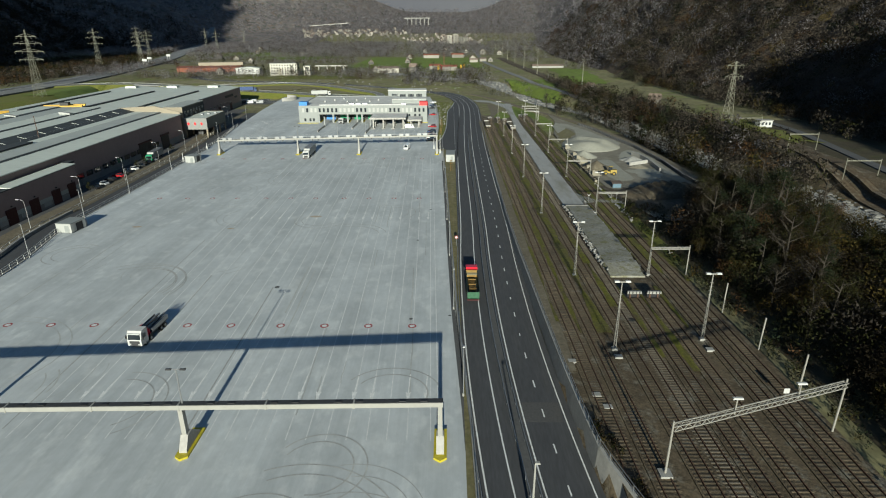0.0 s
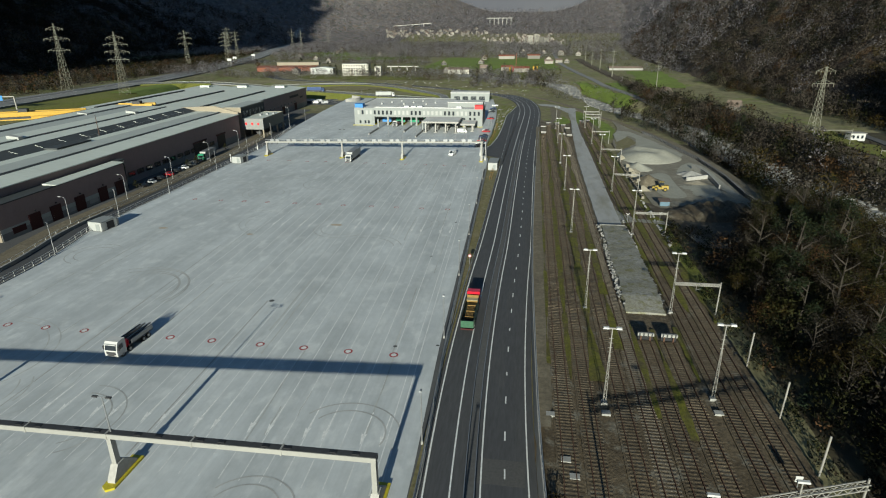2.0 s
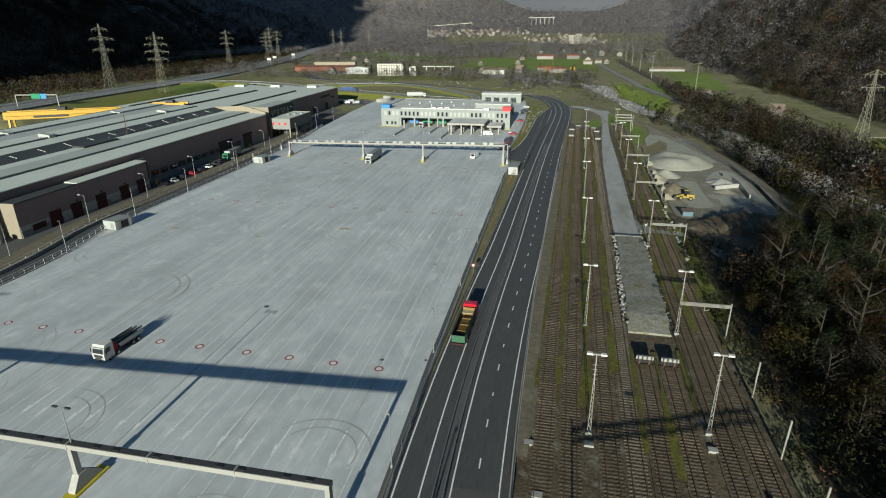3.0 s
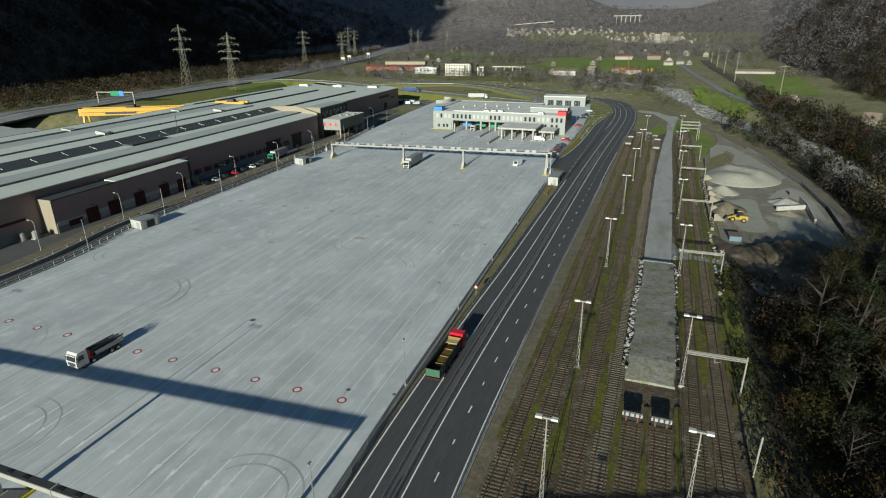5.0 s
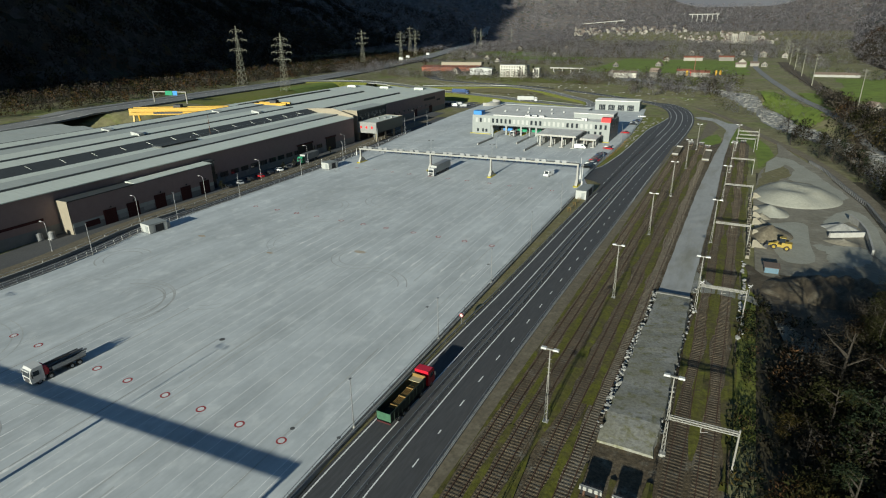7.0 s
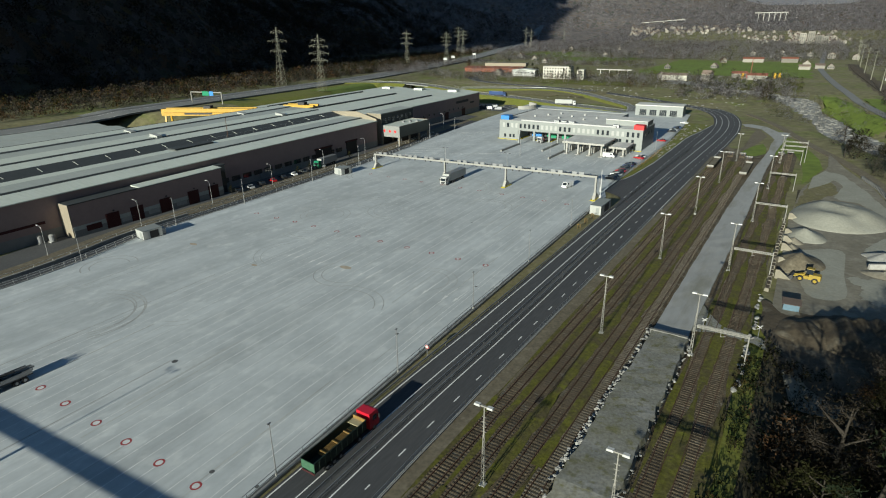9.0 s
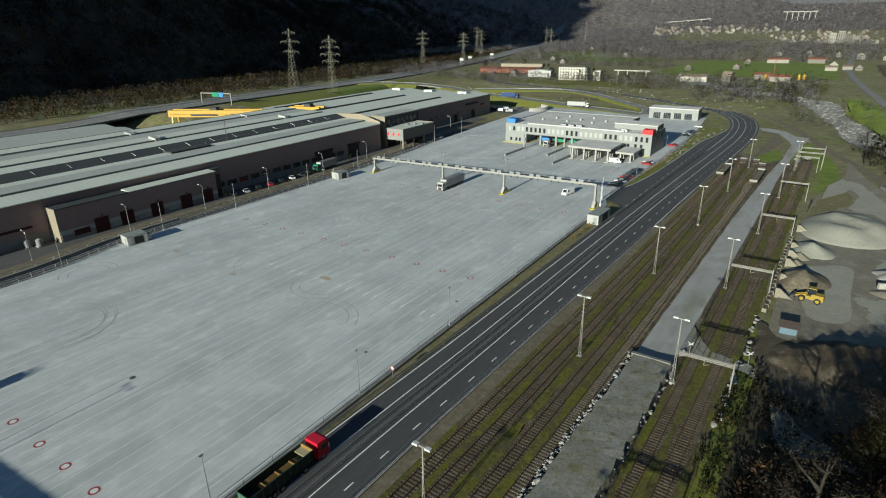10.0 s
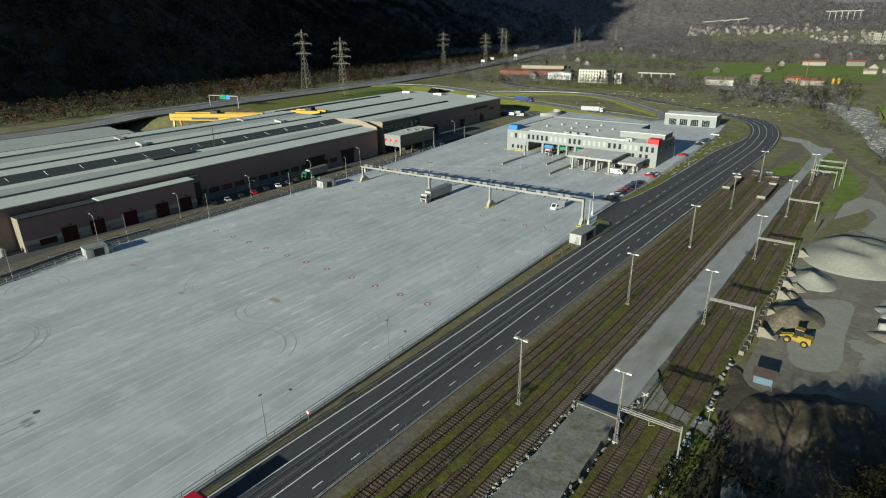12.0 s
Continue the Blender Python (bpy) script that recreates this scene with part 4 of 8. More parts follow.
part("window", Form().box(0.02, 4.0, 1.2, 0.2, 8.7, 3.0), M_DKRED, annex, "dark red window panel")
wf2, wp2 = window_mesh(4.0, 1.4, panes=3)
wf2, wp2 = wf2.mesh("window", M_FACADE_LIGHT), wp2.mesh("pane", M_FACADE_LIGHT)
for v in (17.2, 26.5, 37.2):
    window(annex, wf2, wp2, pose(0.13, v, 0.9, 0, 0, 90))
for i in range(5):
    tank = thing("pressure_tank", "grey cylindrical outdoor unit beside the annex", "tank", "tanks", m=HALL @ pose(-16.5 + i * 2.0, -1.5 - (i % 2) * 2.4, 0.1))
    part("body", Form().rod((0, 0, 0.3), (0, 0, 2.2), 0.9, 0.9, 14), M_GALV, tank)
    part("lid", Form().rod((0, 0, 2.2), (0, 0, 2.5), 0.8, 0.3, 14), M_CONC, tank)
    part("base", Form().box(-0.9, -0.9, 0, 0.9, 0.9, 0.3), M_CONC, tank)

# low flat-roofed hall behind
low = thing("rear_hall", "low flat-roofed grey hall behind the sawtooth roof", "building", m=HALL)
part("wall", Form().box(-178, -80, 0, -82.2, 108, 7.4), M_GREY_WALL, low)
for i in range(5):
    u = -82.2 - i * 20.4
    part("roof_strip", Form().prism([(u, 7.5), (u - 10, 8.4), (u - 20.4, 7.5), (u - 20.4, 7.1), (u, 7.1)], "y", -80, 109), M_ROOF_GREY, low)

# head building on columns
block = thing("head_building", "low olive-grey office block on columns with red diamond signs", "building", m=pose(-128.6, 303.0, -2.2, 0, 0, 2.0))
part("storey", Form().box(-12.0, 0.3, 4.6, 0, 29, 10.2), M_OLIVE_WALL, block)
part("front_wall", Form().box(-12.0, 0, 4.6, 0.02, 0.3, 10.4), M_GREY_WALL, block)
part("parapet", Form().box(-12.0, 0.3, 10.2, -11.7, 29, 10.5).box(-0.3, 0.3, 10.2, 0.02, 29, 10.5).box(-12.0, 29, 10.2, 0.02, 29.3, 10.5), M_CREAM, block)
part("roof", Form().box(-11.7, 0.3, 10.2, -0.3, 29, 10.3), M_ROOF_PALE, block)
for y in (0.1, 9.5, 19, 28):
    for x in (-11.9, -0.8):
        part("column", Form().box(x, y, 0, x + 0.8, y + 0.8, 4.6), M_CREAM, block)
part("rear_wall", Form().box(-11.5, 12, 0, -7, 28, 4.6), M_CHASSIS, block)
part("eave_line", Form().box(0.02, 0.3, 4.5, 0.1, 29, 4.75), M_CHASSIS, block)
for i in range(3):
    x = -9.6 + i * 3.4
    part("diamond_sign", Form().add([(x, -0.06, 6.7), (x + 0.8, -0.06, 7.6), (x, -0.06, 8.5), (x - 0.8, -0.06, 7.6)], [(0, 1, 2, 3)]), M_SIGN_RED, block, "red diamond sign")
for i in range(3):
    part("roof_unit", Form().box(-8 + i * 2.6, 14 + i * 3, 10.3, -6.8 + i * 2.6, 15.4 + i * 3, 11.0), M_GALV, block, "grey roof ventilation unit")
tower = thing("upper_block", "dark-clad upper office block with a row of small windows", "building", m=pose(-140.9, 303.2, -2.2, 0, 0, 2.0))
part("wall", Form().box(-9.2, 0.4, 0, 0, 31, 15.6), M_ROOF_DARK, tower)
part("front_wall", Form().box(-9.4, 0, 0, 0.25, 0.4, 16.0), M_CREAM, tower)
part("cornice", Form().box(-9.4, 0.4, 15.6, 0.25, 31.2, 16.1), M_OLIVE_WALL, tower)
part("roof", Form().box(-9.1, 0.5, 16.1, 0, 31, 16.16), M_ROOF_GREY, tower)
swf, swp = window_mesh(1.5, 1.3)
swf, swp = swf.mesh("window", M_FACADE_LIGHT), swp.mesh("pane", M_GLASS)
for i in range(7):
    window(tower, swf, swp, pose(0.06, 3.4 + i * 4.1, 12.3, 0, 0, 90))
for i in range(4):
    window(tower, swf, swp, pose(0.06, 5 + i * 6.4, 10.75, 0, 0, 90))

# far hall
fh = thing("far_hall", "large brown-clad hall with a pale sheet roof and long skylights", "building", m=pose(-154.6, 333.0, -2.2, 0, 0, 2.6))
part("wall", Form().box(-88, -36, 0, 0, 112, 13.6), M_BROWN_WALL, fh)
part("plinth", Form().box(-1, 0, 0, 0.12, 112, 3.4), M_GREY_WALL, fh)
for i in range(3):
    u = 0.2 - i * 29.5
    part("roof_strip", Form().prism([(u, 13.6), (u - 14, 14.8), (u - 29.5, 13.9), (u - 29.5, 13.2), (u, 13.2)], "y", -36.3, 112.3), M_ROOF_PALE, fh)
    part("skylight", Form().box(u - 15.2, -28, 14.2, u - 13.4, 66, 15.5, 0.25), M_ROOF_DARK, fh, "long dark ridge skylight")
    part("roof_vent", Form().box(u - 18.5, 96, 14.2, u - 11, 101, 15.9, 0.2), M_ROOF_PALE, fh, "raised pale roof vent")
for i in range(13):
    window(fh, swf, swp, pose(0.16, 6 + i * 6.6, 5.2, 0, 0, 90))
for v in (30, 60, 84):
    part("gate", Form().box(-0.2, v, 0.05, 0.2, v + 5, 5), M_DKRED, fh)
part("sign_plate", Form().box(0.02, 76, 9.0, 0.15, 94, 10.6), M_CHASSIS, fh, "dark sign bar on the wall")
part("sign_plate", Form().box(0.02, 97, 7.2, 0.15, 103, 8.4), M_CHASSIS, fh, "dark sign bar on the wall")

# yellow portal cranes behind the halls
def portal_crane(m, span):
    t = thing("portal_crane", "yellow portal crane standing behind the works halls", "crane", "portal cranes", m=m)
    for y in (-3.0, 3.0):
        part("girder", Form().box(0, y - 1.0, 12.4, span, y + 1.0, 16.2, 0.08), M_CRANE, t)
        part("walkway", Form().box(1, y * 1.45 - 0.4, 14.2, span - 1, y * 1.45 + 0.4, 14.3), M_CRANE, t)
    for x in (2, span - 2):
        for s in (-1, 1):
            part("leg", Form().bar((x, s * 3.0, 12.4), (x, s * 5.2, 0.6), 0.9, 0.9), M_CRANE, t)
        part("bogie", Form().box(x - 0.6, -5, 0, x + 0.6, 5, 0.9), M_WHITE, t)
    part("trolley", Form().box(span * 0.45, -2.2, 16.2, span * 0.45 + 4, 2.2, 17.6), M_CHASSIS, t)
    part("lettering_bar", Form().box(span * 0.25, -4.03, 13.0, span * 0.55, -3.98, 14.3), M_CHASSIS, t, "row of dark lettering on the girder")
    return t


portal_crane(pose(-268, 261, -2.2, 0, 0, 31), 54)
portal_crane(pose(-219, 310, -2.2, 0, 0, 18), 20)

# ---- the checkpoint building ----
hq = thing("checkpoint_building", "pale grey checkpoint building with narrow windows and loading bays", "building", m=pose(-89.2, 340.6, 0, 0, 0, 0.9))
W, D = 75.5, 52.0
part("left_wing", Form().box(0, 0, 0, 11, D, 5.0), M_FACADE, hq)
part("right_wing", Form().box(58, 0, 0, W, 24, 5.0), M_FACADE, hq)
part("rear_wall", Form().box(11, 14, 0, 58, 24, 5.0), M_CHASSIS, hq)
part("rear_wing", Form().box(11, 24, 0, 55, D, 9.5), M_FACADE, hq)
part("upper_storey", Form().box(0, 0, 5.0, W, 24, 9.5), M_FACADE, hq)
part("left_storey", Form().box(0, 24, 5.0, 11, D, 9.5), M_FACADE, hq)
part("roof", Form().box(0.4, 0.4, 9.5, W - 0.4, 24, 9.65), M_GRAVEL_ROOF, hq)
part("rear_roof", Form().box(0.4, 24, 9.5, 54.6, D - 0.4, 9.65), M_GRAVEL_ROOF, hq)
for x0, y0, x1, y1 in ((0, 0, W, 0.4), (0, D - 0.4, 55, D), (0, 0.4, 0.4, D - 0.4), (W - 0.4, 0.4, W, 23.6), (55, 23.6, W, 24), (54.6, 24, 55, D - 0.4)):
    part("parapet", Form().box(x0, y0, 9.5, x1, y1, 10.0), M_FACADE, hq)
part("coping", Form().box(12, 1.2, 9.66, 62, 2.4, 10.5), M_WHITE, hq, "white roof edge strip")
part("roof_block", Form().box(0.2, 1.0, 9.66, 5.0, 6.0, 12.0), M_SIGN_BLUE, hq, "blue roof block")
part("roof_block", Form().box(71.0, -0.2, 9.9, 75.7, 4.5, 12.0), M_SIGN_RED, hq, "red roof block")
part("penthouse", Form().box(54, 12, 9.66, 74.6, 23.4, 12.0), M_FACADE, hq, "grey plant room on the roof")
part("penthouse_roof", Form().box(53.8, 11.8, 12.0, 74.8, 23.6, 12.3), M_GRAVEL_ROOF, hq)
for x in (11, 19.5, 28, 36.5, 45):
    part("column", Form().box(x, 0.3, 0, x + 1.0, 1.3, 5.0), M_FACADE, hq)
for i, x in enumerate((13.5, 22, 30.5, 39)):
    part("bay_gate", Form().box(x, 13.6, 0.05, x + 5.4, 14.1, 4.6), M_GREEN if i else M_SIGN_BLUE, hq, "coloured loading-bay gate")
    part("bay_island", Form().box(x - 2.6, 2.0, 0, x - 1.2, 12, 0.3), M_YELLOW, hq)
part("bay_soffit", Form().box(11, 0.4, 4.6, 58, 14, 4.98), M_CHASSIS, hq)
part("plinth_line", Form().box(-0.6, -1.6, 0, 11.5, -0.9, 0.22).box(61, -1.6, 0, W + 0.4, -0.9, 0.22), M_YELLOW, hq, "yellow kerb line")
tall, tallp = window_mesh(1.15, 2.3)
tall, tallp = tall.mesh("window", M_CHASSIS), tallp.mesh("pane", M_GLASS)
panel = Form().box(-0.6, -0.06, 0, 0.6, 0.02, 2.3).mesh("white_panel", M_FACADE_LIGHT)
for i in range(30):
    x = 2.6 + i * 2.44
    dark = i in (1, 4, 5, 6, 7, 8, 13, 14, 15, 21, 22, 23, 27, 28, 29)
    if dark:
        window(hq, tall, tallp, pose(x, -0.02, 6.2))
    else:
        part("white_panel", panel, None, hq, m=pose(x, -0.01, 6.2))
low_w, low_p = window_mesh(1.15, 1.7)
low_w, low_p = low_w.mesh("window", M_CHASSIS), low_p.mesh("pane", M_GLASS)
for x in (62, 65, 68.4, 71):
    window(hq, low_w, low_p, pose(x, -0.02, 3.3))
    window(hq, low_w, low_p, pose(x, -0.02, 0.9))
for x in (3.5, 6.5, 8.5):
    window(hq, low_w, low_p, pose(x, -0.02, 1.0))
for y in (6, 12, 18):
    window(hq, low_w, low_p, pose(W + 0.02, y, 6.3, 0, 0, 90))
for i in range(8):
    part("roof_dome", Form().rod((12 + i * 4.6, 20 + (i % 3) * 8, 9.6), (12 + i * 4.6, 20 + (i % 3) * 8, 10.6), 0.7, 0.45, 10), M_FACADE_LIGHT, hq)
for x, y in ((29, 4), (33, 4), (37, 4.2), (60, 3)):
    part("roof_unit", Form().box(x, y, 9.64, x + 3, y + 2.4, 10.9, 0.1), M_GALV, hq, "grey roof ventilation unit")
# canopies in front
def canopy(m, w, d, h, posts, label):
    t = thing("canopy", label, "canopy", m=m)
    part("roof", Form().box(0, 0, h, w, d, h + 0.8), M_CONC_PALE, t)
    part("roof_top", Form().box(0.3, 0.3, h + 0.8, w - 0.3, d - 0.3, h + 0.84), M_GRAVEL_ROOF, t)
    for i in range(posts):
        for y in (1.5, d - 2.5):
            x = 1.5 + i * (w - 3.5) / (posts - 1)
            part("column", Form().box(x, y, 0, x + 0.7, y + 0.9, h), M_CONC_PALE, t)
            part("island", Form().box(x - 0.6, y - 1.2, 0, x + 1.3, y + 2.0, 0.25), M_CONC_PALE, t, "pale traffic island")
    for i in range(posts):
        x = 1.5 + i * (w - 3.5) / (posts - 1)
        part("cabin", Form().box(x - 0.2, d * 0.35, 0.25, x + 1.0, d * 0.65, 2.9), M_CONC_PALE, t)
    return t


canopy(pose(-44.6, 318.0, 0, 0, 0, 0.9), 20, 19, 5.2, 4, "flat concrete canopy over the control lanes")
canopy(pose(-24.2, 324.0, 0, 0, 0, 0.9), 8, 14, 3.4, 2, "small flat canopy beside the control lanes")

garage = thing("garage_building", "grey flat-roofed garage with four glazed doors", "building", m=pose(-49.0, 462.0, 0, 0, 0, 4))
part("wall", Form().box(0, 0, 0, 30, 14, 6.4), M_FACADE, garage)
part("roof", Form().box(-0.2, -0.2, 6.4, 30.2, 14.2, 6.9), M_GRAVEL_ROOF, garage)
gd, gp = window_mesh(4.6, 4.0, panes=4)
gd, gp = gd.mesh("door", M_FACADE_LIGHT), gp.mesh("pane", M_GLASS)
for i in range(4):
    d = part("garage_door", gd, None, garage, m=pose(5 + i * 6.4, -0.02, 0.1))
    part("pane", gp, None, d)


# ---- gantries over the yard ----
def gantry(y, xs, z, lamps, far, fall):
    """A gantry whose beam falls to the west; z is its height at x = 0."""
    def slant(form):
        form.v = [(a, b, c + fall * a) for a, b, c in form.v]
        return form

    t = thing("toll_gantry", "pale steel gantry on concrete plinths with yellow bases, carrying cameras" if not far else "pale steel gantry carrying rows of square signs on concrete plinths", "gantry", "yard gantries")
    x0, x1, top = min(xs) - 0.4, max(xs) + 0.4, z
    part("beam", slant(Form().box(x0, y - 0.5, z - 0.33, x1, y + 0.5, z + 0.33)), M_BEAM, t)
    part("walkway", slant(Form().box(x0, y - 0.42, z + 0.33, x1, y + 0.42, z + 0.38)), M_CHASSIS, t, "dark grating on top of the beam")
    for s in (-0.44, 0.44):
        g = Form().bar((x0, y + s, z + 0.95), (x1, y + s, z + 0.95), 0.05)
        for x in np.arange(x0, x1, 1.6):
            g.bar((x, y + s, z + 0.45), (x, y + s, z + 0.95), 0.05)
        if not far:
            continue
        part("handrail", slant(g), M_GALV, t)
    for x in np.arange(x0 + 11, x1 - 5, 11.2):
        part("flange", slant(Form().box(x - 0.12, y - 0.56, z - 0.42, x + 0.10, y + 0.56, z + 0.42)), M_BEAM, t)
    for x in xs:
        part("column", Form().box(x - 0.32, y + 0.1 - 0.4, 0.9, x + 0.32, y + 0.5, z + fall * x - 0.33, 0.03), M_BEAM, t)
        part("plinth", Form().prism([(y - 1.4, 0.28), (y + 2.9, 0.28), (y + 2.9, 0.6), (y + 0.9, 2.3), (y - 0.3, 2.3), (y - 1.4, 0.6)], "x", x - 0.5, x + 0.5), M_CONC_PALE, t, "sloping concrete plinth")
        part("base", Form().prism([(x - 0.85, y - 2.0), (x, y - 2.6), (x + 0.85, y - 2.0), (x + 0.85, y + 3.7), (x - 0.85, y + 3.7)], "z", 0.0, 0.3), M_YELLOW, t, "yellow-painted kerb base")
    if far:
        x = x0 + 2.5
        k = 0
        while x < x1 - 2:
            part("lane_sign", slant(Form().box(x, y - 0.62, z + 0.30, x + 1.7, y - 0.5, z + 1.25)), M_GALV, t, "pale square lane sign")
            part("sensor", slant(Form().box(x + 0.5, y - 0.9, z - 0.75, x + 0.9, y - 0.5, z - 0.35)), M_CHASSIS, t)
            k += 1
            x += 2.6 if k % 2 else 5.2
    else:
        for k in range(9):
            for off in (5.5, 8.2):
                x = lane_x(LANE0 - STEP * (k - 1) - off, y)
                if x0 + 1 < x < x1 - 1:
                    part("camera_housing", slant(Form().box(x - 0.45, y - 0.25, z + 0.38, x + 0.45, y + 0.25, z + 0.46, 0.02)), M_BLACK, t, "black camera housing")
    for x in lamps:
        z = top + fall * x
        p = part("lamp_pole", Form().rod((x, y, z + 0.42), (x, y, z + 5.4), 0.09, 0.06), M_GALV, t)
        part("lamp_arm", Form().rod((x - 1.0, y, z + 5.4), (x + 1.0, y, z + 5.4), 0.05, n=6), M_GALV, p)
        for s in (-1, 1):
            part("lamp_head", Form().box(x + s * 0.9 - 0.35, y - 0.15, z + 5.34, x + s * 0.9 + 0.35, y + 0.15, z + 5.5), M_CHASSIS, p)
    return t


gantry(60.4, (-1.3, -34.6, -68.0, -101.2), 7.28, (-34.2, -95.0), False, 0.019)
gantry(250.6, (-6.0, -40.4, -67.4, -102.4), 8.2, (-40.0, -67.0), True, 0.0215)


# ---- lamps ----
def street_lamp(name, h, label, arm):
    t = thing(name, label, "street lamp", "lamps along the yard" if not arm else "lamps along the works road")
    part("pole", Form().rod((0, 0, 0), (0, 0, h), 0.10, 0.055), M_GALV, t)
    part("foot", Form().rod((0, 0, 0), (0, 0, 0.5), 0.17, 0.15), M_CONC, t)
    if arm:
        g = Form()
        pts = [(0.0, 0, h), (0.25, 0, h + 0.45), (0.75, 0, h + 0.68), (1.5, 0, h + 0.72)]
        for a, b in zip(pts, pts[1:]):
            g.rod(a, b, 0.05, n=6)
        part("arm", g, M_GALV, t)
        part("lamp_head", Form().box(1.3, -0.16, h + 0.64, 2.1, 0.16, h + 0.8, 0.04), M_WHITE, t)
    else:
        part("lamp_head", Form().box(-0.14, -0.4, h, 0.14, 0.25, h + 0.1, 0.03), M_GALV, t)
    return t


lamp = street_lamp("street_lamp", 8.6, "slim galvanised lamp post at the yard edge", False)
spots = [(-102.3, 127.4), (-107.5, 158.3), (-108.2, 185.0), (-110.0, 219.8), (-111.6, 250.0), (-116.6, 286), (-121.6, 321), (-124.5, 352)]
spots += [(float(YARD_R(y)) - 0.35, y) for y in (72, 100.5, 129, 156.8, 187.0, 219.2, 247)] + [(-9, 350), (-7.2, 300), (-60, 305), (-45, 305), (-30, 420)]
for i, (x, y) in enumerate(spots):
    if i == 0:
        lamp.matrix_basis = pose(x, y, 0)
    else:
        copy_thing(lamp, pose(x, y, 0))
bent = street_lamp("bent_lamp", 8.0, "galvanised street lamp with a curved arm", True)
for i, (u, v) in enumerate(((1.2, 20.4), (0.9, 48.0), (0.3, 77.5), (-0.5, 109.0), (-1.5, 140.0), (1.6, -8), (-6, 175), (-10, 230))):
    m = HALL @ pose(u, v, 0, 0, 0, 180)
    if i == 0:
        bent.matrix_basis = m
    else:
        copy_thing(bent, m)


# ---- railway masts ----
def rail_mast(h=11.8):
    t = thing("rail_mast", "pale lattice railway light mast with a T-shaped head", "lamp mast", "light masts in the railway yard")
    g = Form()
    low = h * 0.66
    for k in range(4):
        sx, sy = ((-1, -1), (1, -1), (1, 1), (-1, 1))[k]
        g.bar((sx * 0.21, sy * 0.18, 0.3), (sx * 0.09, sy * 0.08, low), 0.06)
    n = 11
    for i in range(n):
        z0, z1 = 0.5 + i * (low - 0.6) / n, 0.5 + (i + 1) * (low - 0.6) / n
        w0, w1 = 0.21 - 0.12 * z0 / low, 0.21 - 0.12 * z1 / low
        s = 1 if i % 2 else -1
        for y in (-1, 1):
            g.bar((-s * w0, y * w0 * 0.8, z0), (s * w1, y * w1 * 0.8, z1), 0.04)
        g.bar((w0, -s * w0 * 0.8, z0), (w1, s * w1 * 0.8, z1), 0.045)
    part("lattice", g, M_MAST, t)
    part("pole", Form().rod((0, 0, low - 0.3), (0, 0, h), 0.10, 0.075), M_MAST, t)
    g = Form()
    for i in range(4):
        g.bar((-0.3, 0, low + 0.4 + i * 0.7), (0.3, 0, low + 0.4 + i * 0.7), 0.05)
    part("rung", g, M_MAST, t)
    part("crossarm", Form().box(-1.25, -0.12, h - 0.05, 1.25, 0.12, h + 0.12), M_MAST, t)
    for s in (-0.85, 0.85):
        part("floodlight", Form().box(s - 0.4, -0.35, h + 0.02, s + 0.4, 0.2, h + 0.26, 0.05), M_WHITE, t)
    part("footing", Form().box(-0.45, -0.45, -0.4, 0.45, 0.45, 0.18, 0.05), M_CONC, t)
    return t


mast = rail_mast()
rows = [(26.6, 80.8), (26.3, 111.3), (26.3, 158.0), (26.6, 204.0), (26.9, 249.5), (27.3, 295.0), (27.8, 340.0), (42.0, 84.0), (42.0, 111.8), (42.1, 158.8), (42.3, 204.5), (43.0, 250.2), (43.6, 295.5), (44.2, 345.0)]
for i, (x, y) in enumerate(rows):
    m = pose(x, y, float(RAIL_Z(y)) - 0.1)
    if i == 0:
        mast.matrix_basis = m
    else:
        copy_thing(mast, m)


def truss(a, b, d, n):
    """A flat lattice girder from a to b, d deep and as wide."""
    g = Form()
    a, b = Vector(a), Vector(b)
    side = (b - a).cross(Vector((0, 0, 1))).normalized() * d * 0.5
    up = Vector((0, 0, d))
    for s in (-1, 1):
        for u in (0, 1):
            g.bar(a + side * s + up * u, b + side * s + up * u, 0.10)
        for i in range(n):
            p, q = a.lerp(b, i / n), a.lerp(b, (i + 1) / n)
            g.bar(p + side * s + up * (i % 2), q + side * s + up * ((i + 1) % 2), 0.06)
    for i in range(n):
        p, q = a.lerp(b, i / n), a.lerp(b, (i + 1) / n)
        g.bar(p - side + up, q + side + up, 0.05)
    return g


def post(p, h, name="post"):
    return Form().rod(p, (p[0], p[1], p[2] + h), 0.14, 0.11)


portal = thing("rail_portal", "wide lattice railway portal with two floodlights on its girder", "portal")
za = float(RAIL_Z(52))
part("post", post((24.9, 52.6, za - 0.2), 7.6), M_MAST, portal)
part("post", post((49.2, 60.7, za - 0.6), 8.2), M_MAST, portal)
part("girder", truss((24.9, 52.6, za + 6.2), (49.2, 60.7, za + 6.5), 0.6, 42), M_MAST, portal)
part("footing", Form().box(24.2, 51.9, za - 0.5, 25.6, 53.3, za + 0.15), M_CONC, portal)
for x, y in ((33.0, 55.3), (42.0, 58.3)):
    part("lamp_post", Form().rod((x, y, za + 6.3), (x, y, za + 8.5), 0.09, 0.07), M_MAST, portal)
    part("floodlight", Form().box(x - 0.6, y - 0.25, za + 8.45, x + 0.6, y + 0.15, za + 8.65, 0.04), M_WHITE, portal)
